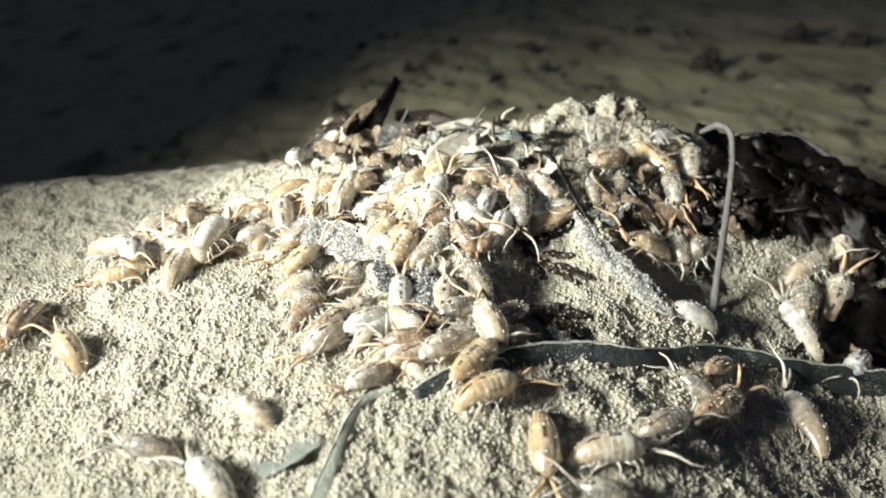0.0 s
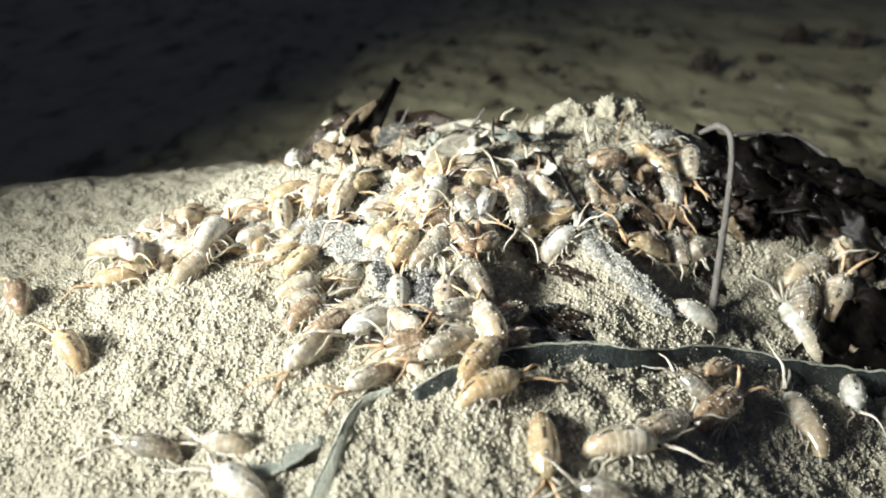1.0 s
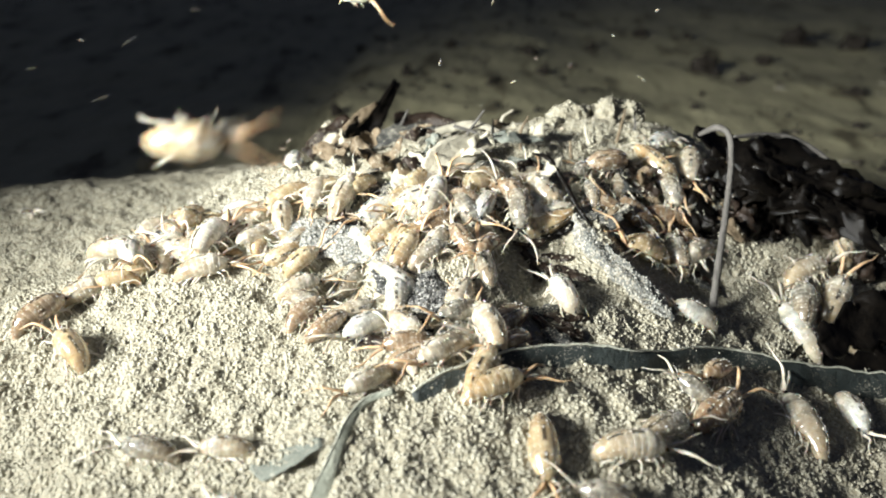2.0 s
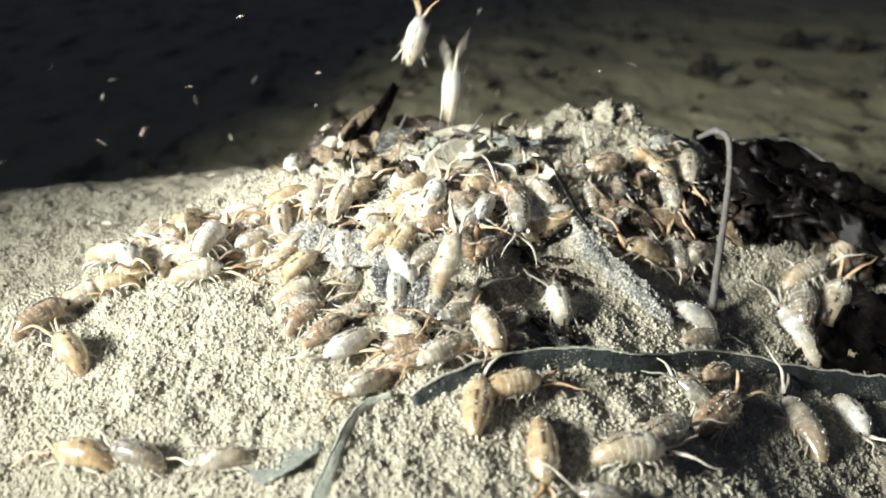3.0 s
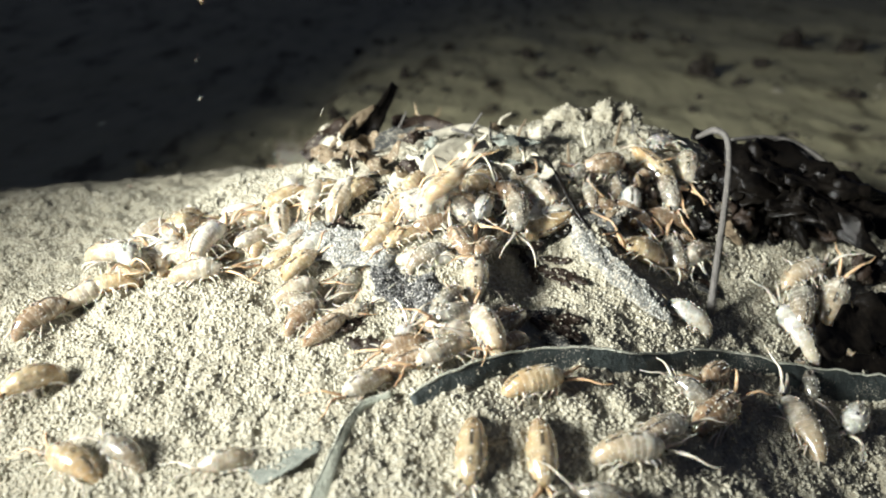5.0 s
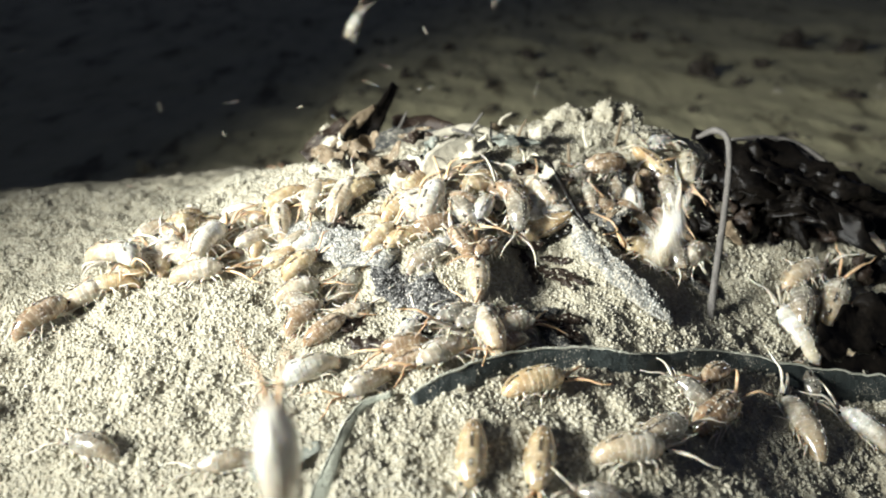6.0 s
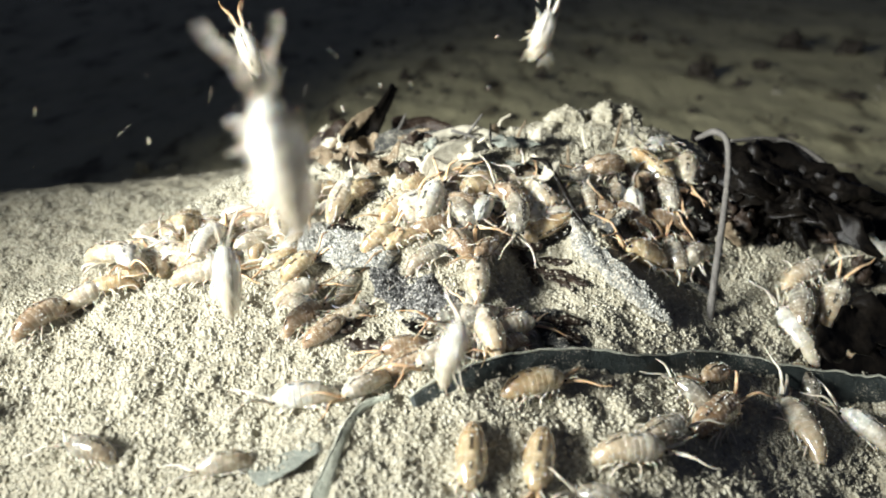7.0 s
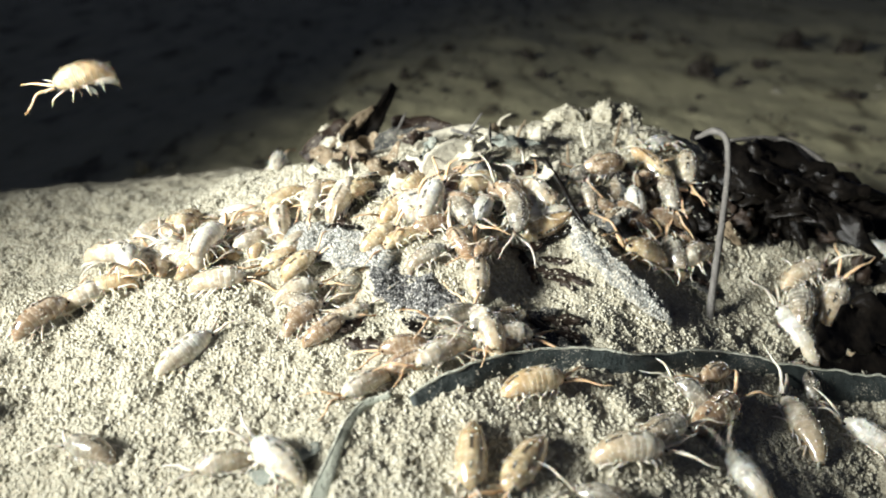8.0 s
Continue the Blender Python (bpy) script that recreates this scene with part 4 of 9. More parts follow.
tagged(blade("black_wrack", [(0.0880, 0.2293, 0.0544), (0.0910, 0.2268, 0.0511), (0.0951, 0.2283, 0.0501), (0.0977, 0.2261, 0.0499)],
             (0.002186, 0.004371, 0.003934, 0.001311), BLACK_WEED, 0.001, lean=(-66, -16), wavy=0.12, curl=0.14, grit=0, ragged=0.45),
       "black wet scrap of wrack added for shade among the hoppers", "seaweed")
tagged(blade("black_wrack", [(0.0972, 0.2242, 0.0475), (0.1008, 0.2211, 0.0457), (0.1060, 0.2209, 0.0408), (0.1093, 0.2178, 0.0400)],
             (0.002034, 0.004068, 0.003662, 0.001221), BROWN_WEED, 0.001, lean=(-41, -19), wavy=0.12, curl=0.03, grit=0, ragged=0.45),
       "dark brown wet scrap of wrack added for shade among the hoppers", "seaweed")
tagged(blade("black_wrack", [(0.0784, 0.2208, 0.0537), (0.0816, 0.2181, 0.0510), (0.0856, 0.2169, 0.0465), (0.0897, 0.2164, 0.0428)],
             (0.003655, 0.007309, 0.006578, 0.002193), BLACK_WEED, 0.001, lean=(-17, -16), wavy=0.12, curl=-0.01, grit=0, ragged=0.45),
       "black wet scrap of wrack added for shade among the hoppers", "seaweed")
tagged(blade("black_wrack", [(0.0965, 0.2289, 0.0512), (0.1030, 0.2291, 0.0485), (0.1084, 0.2264, 0.0459), (0.1145, 0.2273, 0.0466)],
             (0.003469, 0.006938, 0.006244, 0.002081), BLACK_WEED, 0.001, lean=(-34, -28), wavy=0.12, curl=-0.01, grit=0, ragged=0.45),
       "black wet scrap of wrack added for shade among the hoppers", "seaweed")
tagged(blade("black_wrack", [(0.0935, 0.2255, 0.0473), (0.0975, 0.2251, 0.0462), (0.1005, 0.2218, 0.0440), (0.1047, 0.2212, 0.0412)],
             (0.002979, 0.005959, 0.005363, 0.001788), BROWN_WEED, 0.001, lean=(-33, -17), wavy=0.12, curl=-0.15, grit=0, ragged=0.45),
       "dark brown wet scrap of wrack added for shade among the hoppers", "seaweed")
tagged(blade("black_wrack", [(0.0977, 0.2276, 0.0520), (0.1016, 0.2274, 0.0488), (0.1043, 0.2233, 0.0442), (0.1077, 0.2210, 0.0394)],
             (0.004384, 0.008768, 0.007891, 0.00263), BLACK_WEED, 0.001, lean=(-46, -34), wavy=0.12, curl=0.11, grit=0, ragged=0.45),
       "black wet scrap of wrack added for shade among the hoppers", "seaweed")
tagged(blade("black_wrack", [(0.1092, 0.2358, 0.0455), (0.1129, 0.2343, 0.0482), (0.1185, 0.2364, 0.0488), (0.1227, 0.2350, 0.0492)],
             (0.003099, 0.006198, 0.005578, 0.001859), BLACK_WEED, 0.001, lean=(-59, -32), wavy=0.12, curl=0.10, grit=0, ragged=0.45),
       "black wet scrap of wrack added for shade among the hoppers", "seaweed")
tagged(blade("black_wrack", [(0.0879, 0.2211, 0.0469), (0.0902, 0.2190, 0.0469), (0.0937, 0.2197, 0.0456), (0.0967, 0.2182, 0.0431)],
             (0.002306, 0.004611, 0.00415, 0.001383), BROWN_WEED, 0.001, lean=(-28, -25), wavy=0.12, curl=0.20, grit=0, ragged=0.45),
       "dark brown wet scrap of wrack added for shade among the hoppers", "seaweed")
tagged(blade("black_wrack", [(0.0750, 0.2216, 0.0506), (0.0800, 0.2244, 0.0522), (0.0841, 0.2246, 0.0543), (0.0888, 0.2255, 0.0535)],
             (0.003742, 0.007483, 0.006735, 0.002245), BLACK_WEED, 0.001, lean=(-25, -15), wavy=0.12, curl=0.04, grit=0, ragged=0.45),
       "black wet scrap of wrack added for shade among the hoppers", "seaweed")
tagged(blade("black_wrack", [(0.0833, 0.2279, 0.0487), (0.0873, 0.2264, 0.0499), (0.0914, 0.2257, 0.0515), (0.0964, 0.2275, 0.0528)],
             (0.003987, 0.007973, 0.007176, 0.002392), BLACK_WEED, 0.001, lean=(-35, -38), wavy=0.12, curl=-0.04, grit=0, ragged=0.45),
       "black wet scrap of wrack added for shade among the hoppers", "seaweed")
tagged(blade("black_wrack", [(0.0849, 0.2264, 0.0524), (0.0907, 0.2274, 0.0499), (0.0951, 0.2250, 0.0486), (0.0999, 0.2227, 0.0451)],
             (0.004274, 0.008547, 0.007693, 0.002564), BROWN_WEED, 0.001, lean=(-73, -22), wavy=0.12, curl=0.07, grit=0, ragged=0.45),
       "dark brown wet scrap of wrack added for shade among the hoppers", "seaweed")
tagged(blade("black_wrack", [(0.0878, 0.2233, 0.0520), (0.0917, 0.2240, 0.0505), (0.0956, 0.2253, 0.0507), (0.0980, 0.2232, 0.0514)],
             (0.00399, 0.00798, 0.007182, 0.002394), BLACK_WEED, 0.001, lean=(-21, -26), wavy=0.12, curl=0.02, grit=0, ragged=0.45),
       "black wet scrap of wrack added for shade among the hoppers", "seaweed")
tagged(blade("black_wrack", [(0.0992, 0.2227, 0.0460), (0.1022, 0.2215, 0.0440), (0.1058, 0.2209, 0.0412), (0.1093, 0.2212, 0.0398)],
             (0.004054, 0.008108, 0.007297, 0.002432), BLACK_WEED, 0.001, lean=(-41, -62), wavy=0.12, curl=-0.02, grit=0, ragged=0.45),
       "black wet scrap of wrack added for shade among the hoppers", "seaweed")
tagged(blade("black_wrack", [(0.0939, 0.2333, 0.0557), (0.0979, 0.2293, 0.0524), (0.1021, 0.2264, 0.0500), (0.1080, 0.2280, 0.0478)],
             (0.002769, 0.005538, 0.004984, 0.001661), BROWN_WEED, 0.001, lean=(-50, -32), wavy=0.12, curl=-0.01, grit=0, ragged=0.45),
       "dark brown wet scrap of wrack added for shade among the hoppers", "seaweed")
tagged(blade("black_wrack", [(0.1185, 0.2232, 0.0388), (0.1232, 0.2231, 0.0389), (0.1273, 0.2210, 0.0376), (0.1315, 0.2211, 0.0402)],
             (0.002166, 0.004332, 0.003899, 0.0013), BROWN_WEED, 0.001, lean=(-63, -53), wavy=0.12, curl=0.03, grit=0, ragged=0.45),
       "dark brown wet scrap of wrack added for shade among the hoppers", "seaweed")
tagged(blade("black_wrack", [(0.1089, 0.2228, 0.0485), (0.1132, 0.2219, 0.0418), (0.1156, 0.2196, 0.0414), (0.1186, 0.2161, 0.0359)],
             (0.003145, 0.00629, 0.005661, 0.001887), BLACK_WEED, 0.001, lean=(-59, -57), wavy=0.12, curl=-0.00, grit=0, ragged=0.45),
       "black wet scrap of wrack added for shade among the hoppers", "seaweed")
tagged(blade("black_wrack", [(0.0712, 0.2119, 0.0464), (0.0764, 0.2131, 0.0444), (0.0814, 0.2151, 0.0454), (0.0850, 0.2121, 0.0455)],
             (0.003588, 0.007177, 0.006459, 0.002153), BLACK_WEED, 0.001, lean=(-20, -54), wavy=0.12, curl=0.00, grit=0, ragged=0.45),
       "black wet scrap of wrack added for shade among the hoppers", "seaweed")
tagged(blade("black_wrack", [(0.1000, 0.2193, 0.0427), (0.1058, 0.2204, 0.0419), (0.1115, 0.2210, 0.0411), (0.1167, 0.2206, 0.0408)],
             (0.004415, 0.00883, 0.007947, 0.002649), BLACK_WEED, 0.001, lean=(-73, -41), wavy=0.12, curl=0.20, grit=0, ragged=0.45),
       "black wet scrap of wrack added for shade among the hoppers", "seaweed")
tagged(blade("black_wrack", [(0.0969, 0.2188, 0.0432), (0.1000, 0.2183, 0.0434), (0.1046, 0.2194, 0.0396), (0.1073, 0.2167, 0.0373)],
             (0.004411, 0.008822, 0.00794, 0.002647), BLACK_WEED, 0.001, lean=(-65, -62), wavy=0.12, curl=-0.14, grit=0, ragged=0.45),
       "black wet scrap of wrack added for shade among the hoppers", "seaweed")
# scraps at the right edge stand for black wrack and the shade round it
tagged(blade("black_wrack", [(0.1350, 0.2147, 0.0308), (0.1390, 0.2155, 0.0297), (0.1410, 0.2128, 0.0287), (0.1449, 0.2130, 0.0266)],
             (0.004274, 0.008548, 0.007694, 0.002565), BLACK_WEED, 0.001, lean=(-19, -73), wavy=0.12, curl=-0.05, grit=0, ragged=0.45),
       "black wet scrap of wrack added for shade among the hoppers", "seaweed")
tagged(blade("black_wrack", [(0.1270, 0.1985, 0.0219), (0.1295, 0.1987, 0.0227), (0.1337, 0.2018, 0.0232), (0.1358, 0.2007, 0.0229)],
             (0.003074, 0.006148, 0.005533, 0.001844), BROWN_WEED, 0.001, lean=(-59, -71), wavy=0.12, curl=0.18, grit=0, ragged=0.45),
       "dark brown wet scrap of wrack added for shade among the hoppers", "seaweed")
tagged(blade("black_wrack", [(0.1287, 0.1975, 0.0210), (0.1313, 0.1964, 0.0171), (0.1329, 0.1942, 0.0149), (0.1345, 0.1915, 0.0118)],
             (0.002827, 0.005655, 0.005089, 0.001696), BLACK_WEED, 0.001, lean=(-63, -56), wavy=0.12, curl=-0.02, grit=0, ragged=0.45),
       "black wet scrap of wrack added for shade among the hoppers", "seaweed")
tagged(blade("black_wrack", [(0.1191, 0.1930, 0.0221), (0.1218, 0.1917, 0.0206), (0.1268, 0.1950, 0.0191), (0.1284, 0.1922, 0.0186)],
             (0.002087, 0.004175, 0.003757, 0.001252), BLACK_WEED, 0.001, lean=(-64, -24), wavy=0.12, curl=-0.17, grit=0, ragged=0.45),
       "black wet scrap of wrack added for shade among the hoppers", "seaweed")
tagged(blade("black_wrack", [(0.1334, 0.2145, 0.0335), (0.1343, 0.2121, 0.0326), (0.1368, 0.2107, 0.0279), (0.1388, 0.2108, 0.0281)],
             (0.002773, 0.005547, 0.004992, 0.001664), BROWN_WEED, 0.001, lean=(-61, -66), wavy=0.12, curl=-0.15, grit=0, ragged=0.45),
       "dark brown wet scrap of wrack added for shade among the hoppers", "seaweed")
tagged(blade("black_wrack", [(0.1195, 0.1896, 0.0184), (0.1251, 0.1921, 0.0160), (0.1284, 0.1914, 0.0169), (0.1322, 0.1909, 0.0162)],
             (0.0037, 0.0074, 0.00666, 0.00222), BLACK_WEED, 0.001, lean=(-33, -34), wavy=0.12, curl=-0.01, grit=0, ragged=0.45),
       "black wet scrap of wrack added for shade among the hoppers", "seaweed")
tagged(blade("black_wrack", [(0.1301, 0.1991, 0.0187), (0.1330, 0.1967, 0.0191), (0.1375, 0.1958, 0.0154), (0.1428, 0.1977, 0.0153)],
             (0.004004, 0.008007, 0.007206, 0.002402), BLACK_WEED, 0.001, lean=(-48, -45), wavy=0.12, curl=-0.20, grit=0, ragged=0.45),
       "black wet scrap of wrack added for shade among the hoppers", "seaweed")
tagged(blade("wrack_scrap", [(0.0433, 0.2004, 0.0498), (0.0472, 0.2031, 0.0499), (0.0499, 0.2019, 0.0538), (0.0538, 0.2049, 0.0546)],
             (0.001253, 0.002505, 0.002255, 0.0007515), TAN_WEED, 0.0007, lean=(-66, -22), wavy=0.12, curl=-0.07, grit=12, ragged=0.4),
       "tan torn scrap of wrack among the hoppers", "seaweed")
tagged(blade("wrack_scrap", [(0.0426, 0.2019, 0.0509), (0.0463, 0.2027, 0.0516), (0.0497, 0.2011, 0.0509), (0.0531, 0.2009, 0.0528)],
             (0.002615, 0.005229, 0.004706, 0.001569), DARK_DUSTY, 0.0007, lean=(-74, -50), wavy=0.12, curl=0.03, grit=12, ragged=0.4),
       "dark sanded torn scrap of wrack among the hoppers", "seaweed")
tagged(blade("wrack_scrap", [(0.0644, 0.2261, 0.0553), (0.0654, 0.2227, 0.0543), (0.0679, 0.2248, 0.0531), (0.0694, 0.2221, 0.0497)],
             (0.001474, 0.002948, 0.002653, 0.0008844), BLACK_WEED, 0.0007, lean=(-65, -33), wavy=0.12, curl=0.00, grit=12, ragged=0.4),
       "black torn scrap of wrack among the hoppers", "seaweed")
tagged(blade("wrack_scrap", [(0.0733, 0.2171, 0.0473), (0.0775, 0.2209, 0.0467), (0.0798, 0.2187, 0.0472), (0.0829, 0.2197, 0.0490)],
             (0.002017, 0.004033, 0.00363, 0.00121), BLACK_WEED, 0.0007, lean=(-42, -76), wavy=0.12, curl=-0.09, grit=12, ragged=0.4),
       "black torn scrap of wrack among the hoppers", "seaweed")
tagged(blade("wrack_scrap", [(0.0669, 0.2131, 0.0452), (0.0689, 0.2144, 0.0449), (0.0704, 0.2144, 0.0460), (0.0716, 0.2132, 0.0476)],
             (0.001704, 0.003408, 0.003067, 0.001022), BROWN_WEED, 0.0007, lean=(-16, -55), wavy=0.12, curl=0.08, grit=12, ragged=0.4),
       "dark brown torn scrap of wrack among the hoppers", "seaweed")
tagged(blade("wrack_scrap", [(0.0734, 0.2164, 0.0492), (0.0746, 0.2168, 0.0475), (0.0753, 0.2156, 0.0468), (0.0769, 0.2165, 0.0432)],
             (0.001585, 0.00317, 0.002853, 0.0009509), DARK_DUSTY, 0.0007, lean=(-50, -17), wavy=0.12, curl=-0.00, grit=12, ragged=0.4),
       "dark sanded torn scrap of wrack among the hoppers", "seaweed")
tagged(blade("wrack_scrap", [(0.0563, 0.2223, 0.0603), (0.0587, 0.2208, 0.0560), (0.0617, 0.2217, 0.0521), (0.0639, 0.2188, 0.0479)],
             (0.001724, 0.003448, 0.003103, 0.001034), BLACK_WEED, 0.0007, lean=(-54, -38), wavy=0.12, curl=0.07, grit=12, ragged=0.4),
       "black torn scrap of wrack among the hoppers", "seaweed")
tagged(blade("wrack_scrap", [(0.0664, 0.2287, 0.0587), (0.0694, 0.2265, 0.0567), (0.0722, 0.2250, 0.0574), (0.0765, 0.2277, 0.0558)],
             (0.002475, 0.00495, 0.004455, 0.001485), BROWN_WEED, 0.0007, lean=(-56, -30), wavy=0.12, curl=0.17, grit=12, ragged=0.4),
       "dark brown torn scrap of wrack among the hoppers", "seaweed")
tagged(blade("wrack_scrap", [(0.0887, 0.2241, 0.0537), (0.0918, 0.2258, 0.0494), (0.0933, 0.2224, 0.0445), (0.0946, 0.2196, 0.0421)],
             (0.001369, 0.002739, 0.002465, 0.0008216), BLACK_WEED, 0.0007, lean=(-75, -35), wavy=0.12, curl=-0.09, grit=12, ragged=0.4),
       "black torn scrap of wrack among the hoppers", "seaweed")
tagged(blade("wrack_scrap", [(0.0802, 0.2163, 0.0492), (0.0829, 0.2144, 0.0465), (0.0855, 0.2124, 0.0442), (0.0886, 0.2116, 0.0417)],
             (0.001464, 0.002928, 0.002635, 0.0008783), BLACK_WEED, 0.0007, lean=(-48, -74), wavy=0.12, curl=-0.11, grit=12, ragged=0.4),
       "black torn scrap of wrack among the hoppers", "seaweed")
tagged(blade("wrack_scrap", [(0.0669, 0.2127, 0.0439), (0.0689, 0.2123, 0.0453), (0.0715, 0.2134, 0.0460), (0.0737, 0.2134, 0.0475)],
             (0.00102, 0.002041, 0.001837, 0.0006122), DARK_DUSTY, 0.0007, lean=(-20, -61), wavy=0.12, curl=0.04, grit=12, ragged=0.4),
       "dark sanded torn scrap of wrack among the hoppers", "seaweed")
tagged(blade("wrack_scrap", [(0.0883, 0.2305, 0.0539), (0.0909, 0.2292, 0.0546), (0.0946, 0.2304, 0.0547), (0.0973, 0.2289, 0.0543)],
             (0.002886, 0.005772, 0.005195, 0.001732), DARK_DUSTY, 0.0007, lean=(-69, -38), wavy=0.12, curl=0.14, grit=12, ragged=0.4),
       "dark sanded torn scrap of wrack among the hoppers", "seaweed")
tagged(blade("wrack_scrap", [(0.0931, 0.2241, 0.0458), (0.0951, 0.2248, 0.0473), (0.0960, 0.2214, 0.0473), (0.0984, 0.2225, 0.0477)],
             (0.002807, 0.005614, 0.005052, 0.001684), TAN_WEED, 0.0007, lean=(-41, -52), wavy=0.12, curl=0.05, grit=12, ragged=0.4),
       "tan torn scrap of wrack among the hoppers", "seaweed")
tagged(blade("wrack_scrap", [(0.0573, 0.2272, 0.0618), (0.0604, 0.2263, 0.0589), (0.0640, 0.2275, 0.0562), (0.0667, 0.2251, 0.0534)],
             (0.002498, 0.004995, 0.004496, 0.001499), BROWN_WEED, 0.0007, lean=(-46, -42), wavy=0.12, curl=-0.19, grit=12, ragged=0.4),
       "dark brown torn scrap of wrack among the hoppers", "seaweed")
tagged(blade("wrack_scrap", [(0.0500, 0.2132, 0.0487), (0.0541, 0.2147, 0.0495), (0.0580, 0.2155, 0.0506), (0.0617, 0.2156, 0.0519)],
             (0.002899, 0.005799, 0.005219, 0.00174), BLACK_WEED, 0.0007, lean=(-65, -50), wavy=0.12, curl=0.16, grit=12, ragged=0.4),
       "black torn scrap of wrack among the hoppers", "seaweed")
tagged(blade("wrack_scrap", [(0.0623, 0.2216, 0.0593), (0.0649, 0.2224, 0.0555), (0.0670, 0.2211, 0.0522), (0.0687, 0.2182, 0.0481)],
             (0.002753, 0.005505, 0.004955, 0.001652), TAN_WEED, 0.0007, lean=(-45, -38), wavy=0.12, curl=-0.14, grit=12, ragged=0.4),
       "tan torn scrap of wrack among the hoppers", "seaweed")
tagged(blade("wrack_scrap", [(0.0880, 0.2165, 0.0457), (0.0903, 0.2191, 0.0441), (0.0909, 0.2164, 0.0425), (0.0928, 0.2164, 0.0391)],
             (0.002118, 0.004236, 0.003813, 0.001271), BROWN_WEED, 0.0007, lean=(-29, -24), wavy=0.12, curl=0.20, grit=12, ragged=0.4),
       "dark brown torn scrap of wrack among the hoppers", "seaweed")
tagged(blade("wrack_scrap", [(0.0808, 0.2230, 0.0473), (0.0824, 0.2214, 0.0504), (0.0857, 0.2230, 0.0496), (0.0881, 0.2232, 0.0509)],
             (0.001508, 0.003015, 0.002714, 0.0009046), BROWN_WEED, 0.0007, lean=(-69, -27), wavy=0.12, curl=0.04, grit=12, ragged=0.4),
       "dark brown torn scrap of wrack among the hoppers", "seaweed")
tagged(blade("wrack_scrap", [(0.0622, 0.2207, 0.0540), (0.0649, 0.2207, 0.0539), (0.0676, 0.2200, 0.0532), (0.0707, 0.2212, 0.0528)],
             (0.002031, 0.004062, 0.003656, 0.001219), BROWN_WEED, 0.0007, lean=(-38, -74), wavy=0.12, curl=-0.15, grit=12, ragged=0.4),
       "dark brown torn scrap of wrack among the hoppers", "seaweed")
tagged(blade("wrack_scrap", [(0.0827, 0.2233, 0.0521), (0.0846, 0.2223, 0.0506), (0.0859, 0.2213, 0.0521), (0.0883, 0.2226, 0.0521)],
             (0.002982, 0.005963, 0.005367, 0.001789), BROWN_WEED, 0.0007, lean=(-29, -60), wavy=0.12, curl=0.19, grit=12, ragged=0.4),
       "dark brown torn scrap of wrack among the hoppers", "seaweed")
tagged(blade("wrack_scrap", [(0.0885, 0.2170, 0.0451), (0.0902, 0.2130, 0.0448), (0.0933, 0.2117, 0.0419), (0.0979, 0.2142, 0.0389)],
             (0.002908, 0.005816, 0.005234, 0.001745), TAN_WEED, 0.0007, lean=(-11, -32), wavy=0.12, curl=-0.20, grit=12, ragged=0.4),
       "tan torn scrap of wrack among the hoppers", "seaweed")
tagged(blade("wrack_scrap", [(0.0468, 0.2080, 0.0489), (0.0511, 0.2098, 0.0500), (0.0545, 0.2082, 0.0522), (0.0586, 0.2088, 0.0523)],
             (0.00211, 0.004221, 0.003798, 0.001266), DARK_DUSTY, 0.0007, lean=(-36, -56), wavy=0.12, curl=-0.02, grit=12, ragged=0.4),
       "dark sanded torn scrap of wrack among the hoppers", "seaweed")
tagged(blade("wrack_scrap", [(0.0494, 0.2215, 0.0551), (0.0542, 0.2216, 0.0537), (0.0582, 0.2195, 0.0550), (0.0629, 0.2195, 0.0533)],
             (0.00207, 0.004141, 0.003727, 0.001242), DARK_DUSTY, 0.0007, lean=(-46, -37), wavy=0.12, curl=-0.15, grit=12, ragged=0.4),
       "dark sanded torn scrap of wrack among the hoppers", "seaweed")
tagged(blade("wrack_scrap", [(0.0894, 0.2323, 0.0494), (0.0940, 0.2335, 0.0519), (0.0986, 0.2340, 0.0531), (0.1032, 0.2347, 0.0549)],
             (0.002109, 0.004217, 0.003796, 0.001265), BROWN_WEED, 0.0007, lean=(-57, -17), wavy=0.12, curl=-0.04, grit=12, ragged=0.4),
       "dark brown torn scrap of wrack among the hoppers", "seaweed")
tagged(blade("wrack_scrap", [(0.0812, 0.2167, 0.0444), (0.0841, 0.2156, 0.0448), (0.0870, 0.2144, 0.0442), (0.0902, 0.2148, 0.0461)],
             (0.001458, 0.002915, 0.002624, 0.0008746), DARK_DUSTY, 0.0007, lean=(-45, -74), wavy=0.12, curl=0.10, grit=12, ragged=0.4),
       "dark sanded torn scrap of wrack among the hoppers", "seaweed")
tagged(blade("wrack_scrap", [(0.0586, 0.2284, 0.0590), (0.0626, 0.2286, 0.0577), (0.0669, 0.2288, 0.0543), (0.0701, 0.2253, 0.0527)],
             (0.002206, 0.004412, 0.003971, 0.001324), TAN_WEED, 0.0007, lean=(-56, -26), wavy=0.12, curl=-0.20, grit=12, ragged=0.4),
       "tan torn scrap of wrack among the hoppers", "seaweed")
tagged(stem("tendril", [(0.1020, 0.2508, 0.0623), (0.1197, 0.2547, 0.0612), (0.1317, 0.2520, 0.0554), (0.1399, 0.2411, 0.0487), (0.1485, 0.2261, 0.0401)],
            (0.0007, 0.0009, 0.0009, 0.0008, 0.0005), STALK), "thin dry tendril arching over the black wrack", "seaweed")
